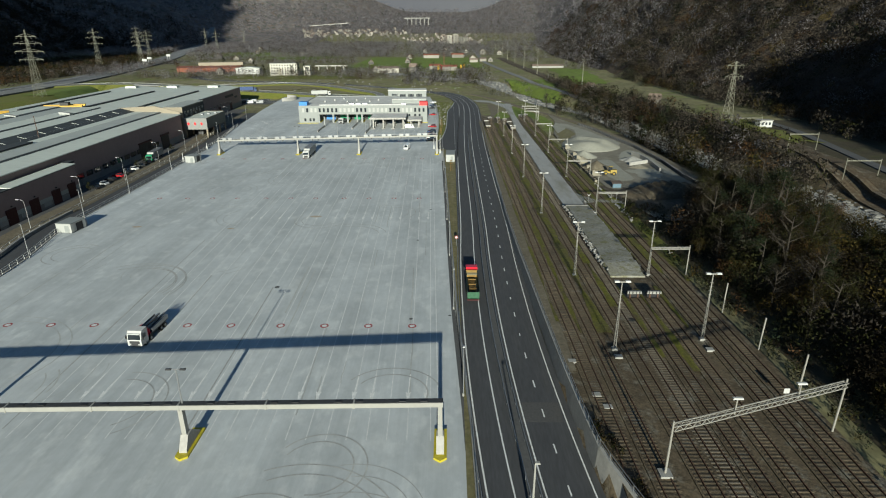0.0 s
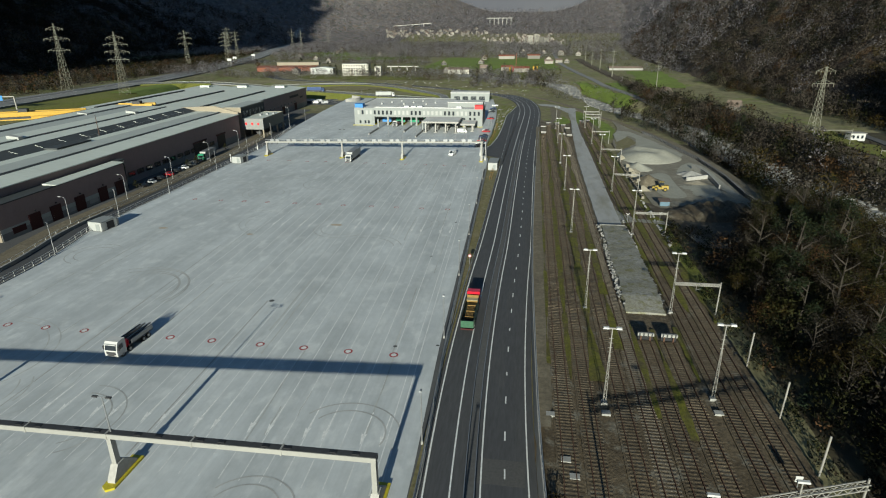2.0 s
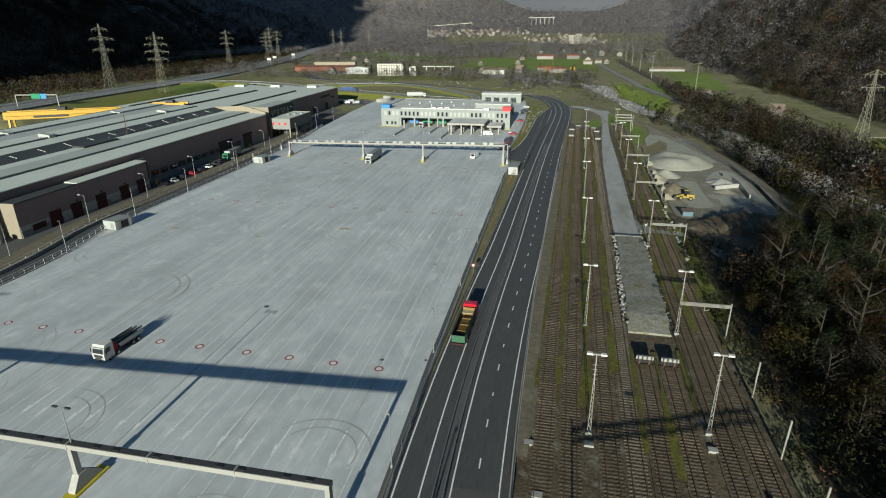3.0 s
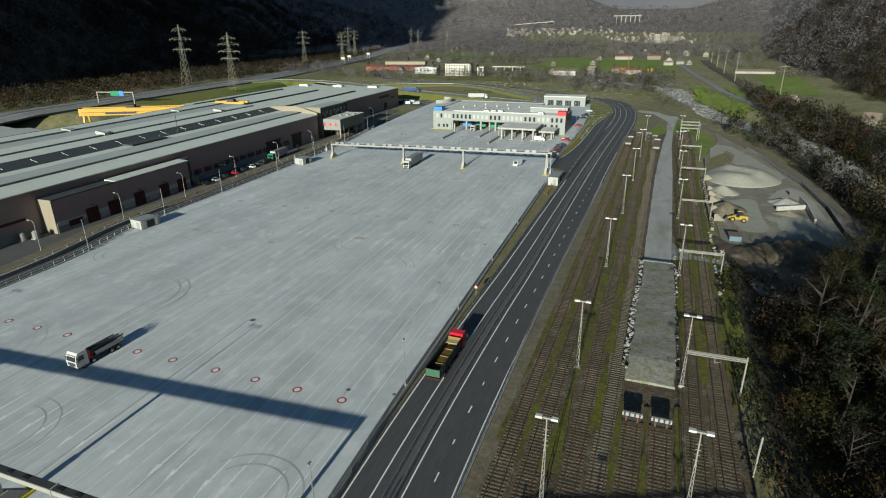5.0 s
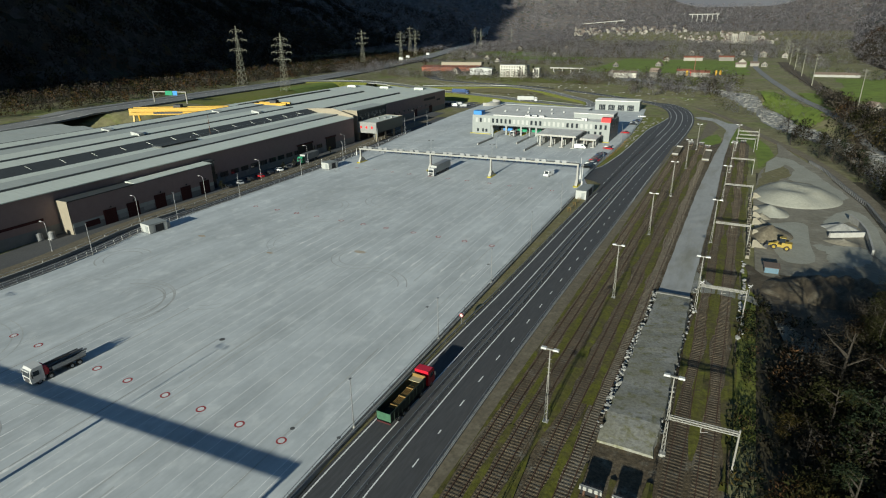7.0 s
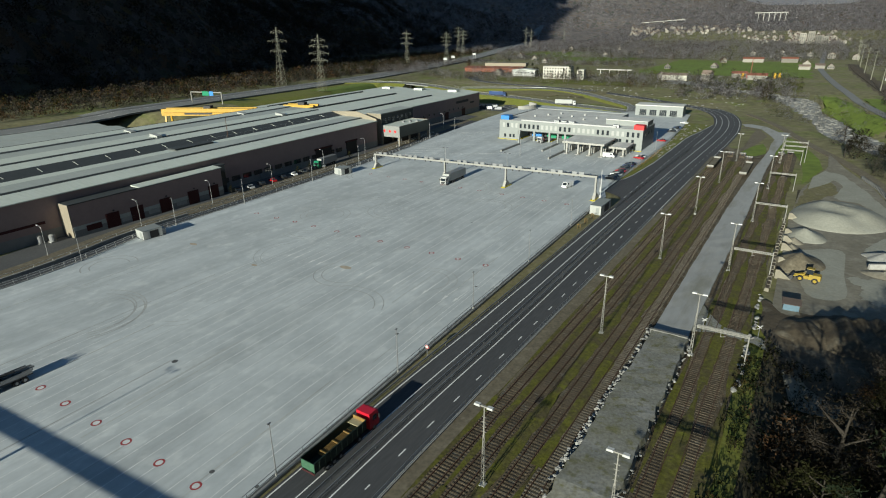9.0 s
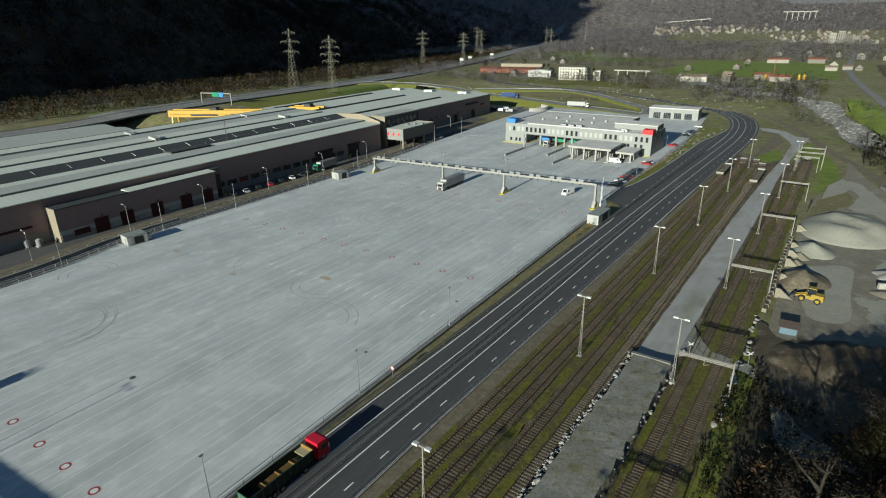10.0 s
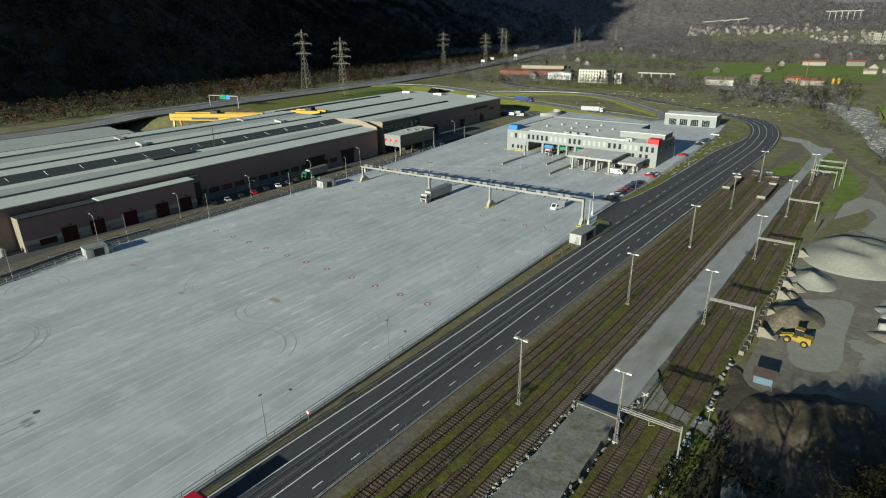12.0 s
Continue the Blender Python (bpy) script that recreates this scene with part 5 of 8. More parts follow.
for i, y in enumerate((111.8, 158.8, 204.5, 250.2, 295.5, 345.0)):
    z = float(RAIL_Z(y))
    x0, x1 = 42.1 + i * 0.3, 50.2 + i * 0.35
    t = thing("catenary_portal", "pale lattice catenary portal between mast and post", "portal", "catenary portals")
    part("girder", truss((x0, y, z + 5.6), (x1, y + 0.4, z + 5.5), 0.38, 18), M_MAST, t)
    part("post", post((x1, y + 0.4, z - 0.4), 6.7), M_MAST, t)
    part("dropper", Form().rod(((x0 + x1) / 2 - 0.2, y + 0.2, z + 4.6), ((x0 + x1) / 2 - 0.2, y + 0.2, z + 5.6), 0.05, n=6).bar(((x0 + x1) / 2 - 0.2, y + 0.2, z + 4.6), ((x0 + x1) / 2 + 0.6, y + 0.2, z + 4.9), 0.06), M_MAST, t)
t = thing("catenary_portal", "double pale railway portal at the track ends", "portal", "catenary portals")
for y in (351.0, 362.0):
    part("girder", truss((44.4, y, 6.6), (53.2, y, 6.6), 0.4, 16), M_MAST, t)
    for x in (44.4, 53.2):
        part("post", post((x, y, -0.2), 8.4), M_MAST, t)
for x, y in ((49.9, 80.9), (49.9, 94.2), (50.2, 70.0)):
    single("steel_post", Form().rod((x, y, 2.3), (x + 0.1, y, 8.6), 0.13, 0.12), M_MAST, "bare pale steel post beside the tracks", "post", "bare posts")
for x, y in ((26.6, 78.4), (41.9, 80.6), (19.0, 77.0), (20.7, 68.2), (21.6, 65.4)):
    z = float(RAIL_Z(y))
    single("concrete_slab", Form().box(x - 0.62, y - 0.5, z - 0.3, x + 0.62, y + 0.5, z - 0.02, 0.03), M_CONC, "flat concrete cover slab in the ballast", "slab", "cover slabs")
sg = thing("rail_sign", "small white square railway sign on a post", "sign", m=pose(46.6, 67.2, float(RAIL_Z(67)) - 0.1))
part("post", Form().rod((0, 0, 0), (0, 0, 1.2), 0.05, n=6), M_GALV, sg)
part("plate", Form().box(-0.4, -0.03, 1.0, 0.4, 0.0, 1.8), M_WHITE, sg)


def buffer_stop(x, y):
    t = thing("buffer_stop", "dark timber buffer stop with a white-striped beam", "buffer stop", "buffer stops", m=pose(x, y, float(RAIL_Z(y)) - 0.1))
    part("beam", Form().box(-1.35, -0.2, 1.0, 1.35, 0.2, 1.5, 0.03), M_CONC, t, "white beam with dark stripes")
    for s in (-1.0, -0.35, 0.35, 1.0):
        part("stripe", Form().box(s - 0.12, -0.215, 1.02, s + 0.12, -0.203, 1.53), M_CHASSIS, t)
    # black panel put in for the stop's shadow behind its beam
    part("panel", Form().box(-1.2, 0.2, 0.1, 1.2, 0.5, 1.5), M_BLACK, t)
    for s in (-0.75, 0.75):
        part("strut", Form().bar((s, 0.2, 1.2), (s, 2.4, 0.1), 0.2), M_RUST, t)
        part("upright", Form().box(s - 0.12, -0.1, 0, s + 0.12, 0.15, 1.1), M_RUST, t)
    return t


for x in (35.4, 39.2):
    buffer_stop(x, 99.8)
for x, y in ((24.0, 353), (28.9, 353), (32.2, 346), (43.7, 363), (47.2, 366)):
    buffer_stop(x, y)


# ---- gravel loading strip between the tracks ----
def strip(name, x0, x1, y0, y1, dz, mat, label, seed, jag=0.25, thick=1.5, step=2.0):
    r = random.Random(seed)
    f = Form()
    rows_y = spaced([(y0, y1, step)])
    for i, y in enumerate(rows_y):
        z = float(RAIL_Z(y)) + dz - (0.85, 0.5, 0.2)[i] * (dz > 0.5) if i < 3 else float(RAIL_Z(y)) + dz
        a, b = x0(y) + r.uniform(-jag, jag), x1(y) + r.uniform(-jag, jag)
        f.v += [(a - thick * 0.25, y, z - thick), (a, y, z + r.uniform(-0.04, 0.04)), ((a + b) / 2, y, z + 0.12 + r.uniform(-0.05, 0.05)), (b, y, z + r.uniform(-0.04, 0.04)), (b + thick * 0.25, y, z - thick)]
        if i:
            k = 5 * i
            f.f += [(k - 5 + j, k - 4 + j, k + 1 + j, k + j) for j in range(4)]
    n = len(rows_y) - 1
    f.f += [(0, 4, 3, 2, 1), tuple(5 * n + j for j in range(5))]
    return tagged(part(name, f, mat, smooth=False), label, "gravel strip", kind="structure")


strip("platform", lambda y: 33.9 + 0.012 * (y - 110), lambda y: 41.0, 110.5, 162.6, 0.85, M_PLATFORM, "raised gravel platform between the tracks", 3)
EASTSIDE = track([(163, 40.6), (260, 40.8), (320, 40.4), (370, 41), (430, 44)])
WESTSIDE = track([(163, 34.2), (260, 34.6), (300, 35.5), (330, 36.2), (370, 38.0), (430, 38)])
strip("gravel_road", lambda y: float(WESTSIDE(y)), lambda y: float(EASTSIDE(y)), 163.6, 430, 0.02, M_GRAVEL, "smooth pale gravel road between the tracks", 5, 0.1, 0.4, 4)
part("retaining_wall", Form().box(34.0, 162.4, 0.6, 40.9, 163.3, 2.75, 0.12), M_STONE)
tagged(bpy.data.objects["retaining_wall"], "pale concrete wall across the end of the platform", "wall", kind="structure")


def blot(name, corners, mat, label, dz, jag=0.5, seed=0, category="ground", steps=7):
    """A patch of ground with a soft, uneven outline through its corners."""
    r = random.Random(seed)
    n = len(corners)
    ring = []
    for i in range(n):
        p0, p1, p2, p3 = (Vector(corners[(i + j) % n]) for j in (-1, 0, 1, 2))
        for k in range(steps):
            t = k / steps
            q = 0.5 * ((2 * p1) + (p2 - p0) * t + (2 * p0 - 5 * p1 + 4 * p2 - p3) * t * t + (3 * p1 - p0 - 3 * p2 + p3) * t ** 3)
            ring.append((q.x + r.uniform(-jag, jag), q.y + r.uniform(-jag, jag) * 1.6))
    bm = bmesh.new()
    bm.faces.new([bm.verts.new((x, y, float(RAIL_Z(y)) + dz)) for x, y in ring])
    bmesh.ops.triangulate(bm, faces=bm.faces[:])
    bmesh.ops.recalc_face_normals(bm, faces=bm.faces[:])
    me = bpy.data.meshes.new(name)
    bm.to_mesh(me)
    bm.free()
    me.materials.append(mat)
    return tagged(new(name, me), label, category, kind="structure")


blot("level_crossing", ((40.2, 168.4), (44.5, 169.6), (51.0, 168.6), (56.0, 164.6), (58.0, 165.8), (55.6, 169.2), (50.6, 172.0), (45.5, 173.0), (42.6, 177.4), (40.2, 181.0)), M_PLATFORM, "gravel crossing over the two eastern tracks", -0.015, 0.18, 3, "road")


def rock_mesh(seed):
    r = random.Random(seed)
    bm = bmesh.new()
    bmesh.ops.create_icosphere(bm, subdivisions=1, radius=0.5)
    for v in bm.verts:
        v.co *= r.uniform(0.7, 1.2)
        v.co.z *= 0.75
    me = bpy.data.meshes.new("boulder")
    bm.to_mesh(me)
    bm.free()
    me.materials.append(M_STONE)
    return me


ROCKS = [rock_mesh(s) for s in range(6)]


def boulder(x, y, z, s, label="grey angular boulder", group="boulders"):
    ob = tagged(new("boulder", random.choice(ROCKS)), label, "boulder", group)
    ob.matrix_basis = pose(x, y, z, random.uniform(-30, 30), random.uniform(-30, 30), random.uniform(0, 360)) @ Matrix.Diagonal((s * random.uniform(0.8, 1.4), s, s * random.uniform(0.6, 0.9), 1))
    return ob


for i in range(230):
    y = random.uniform(113, 163) if i % 3 else random.uniform(120, 145)
    x = 33.55 + 0.012 * (y - 110) + random.uniform(-0.55, 0.3)
    boulder(x, y, float(RAIL_Z(y)) + random.uniform(0.0, 0.75), random.uniform(0.3, 0.75), "pale angular stone at the platform edge", "edge stones")
for i in range(60):
    y = random.uniform(111, 170)
    boulder(41.3 + random.uniform(-0.3, 0.35), y, float(RAIL_Z(y)) + random.uniform(0.0, 0.6), random.uniform(0.3, 0.6), "grey angular stone at the platform edge", "edge stones")
for i in range(34):
    y = random.uniform(150, 193)
    boulder(50.3 + random.uniform(-0.4, 0.5), y, float(RAIL_Z(y)) + 0.1, random.uniform(0.6, 1.2), "large grey boulder beside the track", "track boulders")
for i in range(26):
    u = i / 25
    boulder(33.6 + 7.2 * u + random.uniform(-0.2, 0.2), 163.4 + random.uniform(-0.4, 0.4), float(RAIL_Z(163.4)) + random.uniform(0.3, 0.75), random.uniform(0.45, 0.8), "pale angular stone at the platform edge", "edge stones")
for x, y, a in ((42.4, 169.4, 30), (51.6, 171.6, 40)):
    t = thing("crossing_sign", "white crossed level-crossing sign on a post", "sign", "crossing signs", m=pose(x, y, 1.6, 0, 0, a))
    part("post", Form().rod((0, 0, 0), (0, 0, 2.4), 0.06, n=6), M_GALV, t)
    for s in (-1, 1):
        part("blade", Form().bar((-0.5, -0.08 * s, 2.2 - 0.32 * s), (0.5, -0.08 * s, 2.2 + 0.32 * s), 0.05, 0.16), M_WHITE, t)
# moss and weed strips between the tracks
for k, (x, y0, y1, w) in enumerate(((26.4, 86, 190, 1.5), (26.6, 112, 168, 1.1), (30.7, 96, 170, 0.9), (22.3, 108, 170, 0.8), (45.5, 150, 200, 1.2), (22.3, 86, 110, 0.6), (33.7, 78, 108, 0.7), (37.3, 74, 105, 0.9), (41.4, 88, 108, 0.6), (26.5, 150, 340, 1.7), (30.6, 118, 330, 1.2), (22.4, 120, 300, 1.0), (45.4, 112, 250, 1.5), (45.4, 250, 350, 1.4), (42.3, 120, 330, 0.8), (49.4, 108, 330, 1.3), (18.9, 90, 330, 0.8))):
    r = random.Random(k)
    f = Form()
    for i, y in enumerate(np.arange(y0, y1, 2.5)):
        z = float(RAIL_Z(y)) - 0.1
        ww = w * 0.8 * (0.1 + 1.0 * abs(math.sin(y * 0.09 + k)) * r.uniform(0.6, 1.1))
        f.v += [(x - ww, y, z), (x, y, z + 0.12), (x + ww, y, z)]
        if i:
            j = 3 * i
            f.f += [(j - 3, j - 2, j + 1, j), (j - 2, j - 1, j + 2, j + 1)]
    tagged(part("weed_strip", f, M_MOSS), "mossy weeds growing between the tracks", "weeds", kind="stuff")


def patch(name, pts, mat, label, dz=0.1):
    """A flat, many-cornered patch of ground."""
    f = Form().add([(x, y, float(ground_z(x, y)) + dz) for x, y in pts], [tuple(range(len(pts)))])
    return tagged(part(name, f, mat), label, "ground", kind="structure")


patch("grass_patch", ((27, 363), (30, 356), (34, 355.5), (37.4, 364), (36.6, 378), (34.2, 390), (30.5, 381)), M_MEADOW, "bright green grass beside the gravel road")
patch("grass_patch", ((41.8, 357), (44.6, 368), (48.6, 370), (52.2, 350), (53.6, 326), (53.8, 309), (56.5, 322), (60.2, 340), (58.5, 362), (55, 379), (50, 398), (46, 411), (41, 415), (38.4, 406)), M_MEADOW, "bright green grass beside the track ends")
patch("gravel_apron", ((38.4, 404), (37.5, 392), (38.2, 360), (41.2, 360), (38.6, 400), (41, 418), (46.5, 420), (44, 428), (38, 432), (31, 448), (22, 455), (17.5, 452), (20, 444), (29, 438), (34.5, 420)), M_GRAVEL, "rutted gravel apron behind the tracks", 0.16)
patch("dirt_patch", ((17.6, 376), (26, 352), (29, 372), (32, 392), (34, 414), (29, 436), (19.5, 442), (17, 420)), M_DIRT, "bare dirt between road and gravel road", 0.06)
patch("dirt_patch", ((56, 300), (62, 313), (66, 328), (61, 336), (57, 322)), M_SAND, "pale gravel behind the heap", 0.5)
f = Form()
for i, y in enumerate(spaced([(74, 345, 5)])):
    z = float(RAIL_Z(y)) - 0.12
    f.v += [(float(WALL_E(y)) + 0.55, y, z), (18.9 + 0.2 * math.sin(y * 0.2), y, z + 0.1), (19.3 + 0.15 * math.sin(y), y, z - 0.1)]
    if i:
        j = 3 * i
        f.f += [(j - 3, j - 2, j + 1, j), (j - 2, j - 1, j + 2, j + 1)]
tagged(part("path_strip", f, M_DIRT), "dry gravel and grass strip beside the first track", "verge", kind="structure")


def wagon(m, L, label):
    t = thing("flat_wagon", label, "railway wagon", "wagons", m=m)
    part("deck", Form().box(-1.4, 0, 1.1, 1.4, L, 1.35), M_DIRT, t)
    part("frame", Form().box(-1.1, 0.2, 0.8, 1.1, L - 0.2, 1.1), M_CHASSIS, t)
    for s in (-1.35, 1.3):
        part("side_board", Form().box(s, 0, 1.35, s + 0.08, L, 1.75), M_DIRT, t)
    for y in (0.0, L - 0.1):
        part("end_board", Form().box(-1.35, y, 1.35, 1.35, y + 0.1, 2.0), M_CONC, t)
    for y in (1.8, 3.4, L - 3.4, L - 1.8):
        for s in (-0.75, 0.75):
            part("wheel", Form().rod((s - 0.07, y, 0.46), (s + 0.07, y, 0.46), 0.46, n=14), M_RUST, t)
    return t


wagon(pose(20.7, 316, 0.35), 19, "old flat wagon with low boards on the siding")
wagon(pose(33.6, 309, 0.35), 22, "flat wagon with a grey deck on the siding")

# ---- gravel works east of the tracks ----
f = Form()
edge_w = track([(150, 58), (176, 53.5), (186, 52.8), (260, 52.2), (300, 54), (345, 62), (372, 62)])
edge_e = track([(150, 84), (186, 84.5), (205, 83.8), (230, 85), (263, 83.6), (285, 80), (314, 76), (345, 68), (372, 63)])
ys = spaced([(150, 372, 4)])
for i, y in enumerate(ys):
    z = float(RAIL_Z(y)) + 0.03
    f.v += [(float(edge_w(y)), y, z), (0.5 * float(edge_w(y) + edge_e(y)), y, z + 0.06), (float(edge_e(y)), y, z)]
    if i:
        j = 3 * i
        f.f += [(j - 3, j - 2, j + 1, j), (j - 2, j - 1, j + 2, j + 1)]
tagged(part("works_yard", f, M_WORKS), "trodden dirt yard of the gravel works", "ground", kind="structure")
blot("pale_pad", ((52.6, 226.2), (57.5, 230), (65.6, 233.6), (65.8, 216), (65.6, 200.2), (59.8, 197.2), (57.6, 203), (55.5, 214)), M_SAND, "pale square concrete pad before the heaps", 0.12, 0.12, 1, steps=5)
blot("pale_pad", ((70.6, 237.6), (75.2, 250), (80.4, 255), (83.2, 242), (83.0, 215), (82.8, 204.5), (81, 205), (79.6, 212), (80.4, 229), (77.4, 240.5), (73.5, 236)), M_SAND, "pale sandy patch beside the push walls", 0.115, 0.35, 2)
blot("pale_pad", ((66.4, 214.2), (71.5, 215.5), (77.3, 217.6), (78.2, 207), (75, 202), (71.8, 199.4), (68.3, 203), (69.2, 208)), M_SAND, "pale sandy patch on the works yard", 0.11, 0.5, 4)
blot("pale_pad", ((61.5, 331), (66, 333), (69.5, 322), (75, 300), (80.4, 274), (77.5, 268), (72, 286), (64, 292), (66.5, 310)), M_SAND, "pale gravel behind the large heap", 0.13, 0.4, 5)
# one dark patch paints both the soil and the tree shade on it
blot("dark_soil", ((51.2, 190.5), (55, 185), (60, 188), (70, 190.5), (80, 186), (84, 176), (84, 160), (76, 150), (66, 152), (56, 163), (52.4, 172)), M_SOIL_SHADE, "trodden soil with painted tree shade at the edge of the works yard", 0.09, 0.6, 6)
blot("brush", ((53.3, 268), (57, 282), (62.5, 293), (65, 300), (62.8, 318), (59.8, 325), (56.8, 312), (54.6, 292)), M_VERGE, "brown brushwood and grass behind the large heap", 0.16, 0.5, 7)


def heap(x, y, rx, ry, h, mat, label, seed, z, rib=0.0, flat=0.0):
    r = random.Random(seed)
    n, m = 56, 18
    f = Form()
    ph = [(r.uniform(0, 6.28), r.randint(2, 6), r.uniform(0.03, 0.09)) for _ in range(4)]
    f.v.append((0, 0, h))
    for k in range(1, m + 1):
        s = k / m
        for i in range(n):
            a = i * math.tau / n
            w = 1 + sum(q * math.sin(b * a + p) for p, b, q in ph)
            t = max(0.0, (s - flat) / (1 - flat))
            zz = h * (1 - t ** 1.15) * (0.93 + 0.1 * math.sin(3 * a + seed) * s) + r.uniform(-0.08, 0.08) * (1 - s) * h * 0.3 + 0.16 * h * (1 - s) * math.sin(0.31 * rx * s * math.cos(a) + 0.45 * ry * s * math.sin(a) + seed)
            px, py = rx * s * w * math.cos(a), ry * s * w * math.sin(a)
            f.v.append((px, py, zz + rib * math.sin(px * 2.1 + 0.5 * py) * (1 - s) ** 0.3 if k < m else -0.25))
    f.f += [(0, 1 + i, 1 + (i + 1) % n) for i in range(n)]
    for k in range(m - 1):
        for i in range(n):
            a, b = 1 + k * n + i, 1 + k * n + (i + 1) % n
            f.f.append((a, a + n, b + n, b))
    ob = single("gravel_heap", f, mat, label, "gravel heap", "heaps of the gravel works", smooth=True)
    ob.matrix_basis = pose(x, y, z)
    return ob


heap(65.0, 267, 13.0, 18.5, 3.4, M_SAND, "large pale heap of sand and gravel", 1, 0.5, flat=0.45)
heap(56.6, 242, 5.4, 8.0, 2.3, M_SAND, "smaller pale sand heap", 2, 0.7)
heap(56.4, 217.5, 5.6, 8.0, 3.2, M_DIRT, "brown gravel heap behind the wheel loader", 3, 1.0)
heap(54.5, 235, 2.4, 2.6, 1.6, M_WORKS, "low brown sand heap in a bay", 4, 0.8)
heap(54.2, 229, 2.2, 2.4, 1.5, M_WORKS, "low brown sand heap in a bay", 5, 0.9)
heap(70.5, 180.5, 12.5, 9.0, 3.0, M_SOIL_SHADE, "long ribbed heap of dark soil", 6, 1.3, 0.55, 0.5)
heap(59.5, 178.0, 6.0, 7.0, 1.2, M_SOIL_SHADE, "low heap of dark soil", 8, 1.4, 0.2, 0.4)
heap(74.6, 232.5, 4.6, 4.6, 1.7, M_CONC, "grey gravel heap against a push wall", 9, 0.9)
heap(73.6, 219.5, 4.8, 3.0, 1.2, M_WORKS, "low brown gravel heap before a push wall", 10, 0.9)
for y in (205.5, 215, 226.6, 233.5, 240.5, 258):
    z = float(RAIL_Z(y))
    single("bay_wall", Form().prism([(52.0, z - 0.2), (56.2, z - 0.2), (55.0, z + 0.3), (52.8, z + 2.0), (52.0, z + 2.0)], "y", y, y + 0.45), M_WORKS, "stained concrete dividing wall of a storage bay", "wall", "bay walls")
for y in np.arange(197, 262, 2.6):
    z = float(RAIL_Z(y))
    t = thing("concrete_block", "weathered concrete frame block lining the bays", "block", "concrete blocks", m=pose(51.2 + random.uniform(-0.15, 0.15), y, z - 0.1, 0, 0, random.uniform(-6, 6)))
    part("block", Form().box(-0.45, -1.1, 0, 0.45, 1.1, 0.8, 0.05), M_WORKS, t)
    part("recess", Form().box(-0.3, -0.8, 0.8, 0.3, 0.8, 0.82), M_SOIL_SHADE, t)
single("concrete_wall", Form().box(-4.9, -0.35, 0, 4.9, 0.35, 1.5, 0.06, radians(30)), M_CONC_PALE, "concrete push wall in the works yard", "wall").matrix_basis = pose(74.9, 225.2, 0.75)
single("concrete_wall", Form().sweep([(77.7, 243.8, 1.6), (79.3, 237, 1.6), (79.9, 229, 1.6), (79.4, 220, 1.6), (78.9, 212, 1.6)], 0.5, 1.7), M_CONC_PALE, "curved concrete push wall in the works yard", "wall")
shed = thing("shed", "small blue shed with a brown pitched roof", "shed", m=pose(56.0, 188.6, 1.2, 0, 0, -86) @ Matrix.Scale(0.62, 4))
part("wall", Form().prism([(-1.7, 0), (1.7, 0), (1.7, 2.5), (-1.7, 3.1)], "y", -2.2, 2.4), material("blue_boards", (0.11, 0.17, 0.215), (0.09, 0.14, 0.18), size=2, fine=0.12), shed)
part("roof", Form().prism([(-2.1, 3.15), (2.1, 2.45), (2.1, 2.6), (-2.1, 3.3)], "y", -2.7, 2.9), material("brown_roof", (0.10, 0.075, 0.065), (0.085, 0.065, 0.055), size=2, fine=0.15), shed)
part("door", Form().box(-0.4, -2.26, 0, 0.5, -2.2, 2.0), M_CHASSIS, shed)


def wheel(parent, x, y, r, w, tread=M_RUBBER, rim=None):
    t = part("wheel", Form().rod((x - w / 2, y, r), (x + w / 2, y, r), r, n=18), tread, parent)
    part("rim", Form().rod((x - w / 2 - 0.02, y, r), (x + w / 2 + 0.02, y, r), r * 0.55, n=12), rim or M_GALV, t)
    return t


loader = thing("wheel_loader", "yellow wheel loader parked beside the gravel heap", "wheel loader", m=pose(58.3, 206.6, 1.2, 0, 0, 82) @ Matrix.Scale(0.86, 4))
M_LOADER = material("loader_yellow", (0.30, 0.21, 0.025), (0.20, 0.14, 0.02), rough=0.5, size=1.5, fine=0.15, bump=0)
part("rear_body", Form().box(-1.15, -3.2, 0.9, 1.15, -0.4, 2.3, 0.12), M_LOADER, loader)
part("front_frame", Form().box(-0.6, -0.4, 0.7, 0.6, 2.2, 1.5, 0.05), M_LOADER, loader)
cab = part("cab", Form().box(-0.8, -1.3, 2.3, 0.8, 0.3, 3.6, 0.12), M_GLASS, loader)
part("cab_roof", Form().box(-0.85, -1.4, 3.6, 0.85, 0.4, 3.75, 0.05), M_LOADER, cab)
for s in (-0.5, 0.5):
    part("arm", Form().bar((s, 0.6, 1.9), (s, 3.2, 0.9), 0.25, 0.4), M_LOADER, loader)
part("bucket", Form().prism([(3.0, 0.15), (4.3, 0.1), (4.1, 0.5), (3.5, 1.3), (3.0, 1.2)], "x", -1.5, 1.5), M_CHASSIS, loader)
for x in (-1.0, 1.0):
    for y in (-2.0, 1.4):
        wheel(loader, x, y, 0.78, 0.55, rim=M_LOADER)

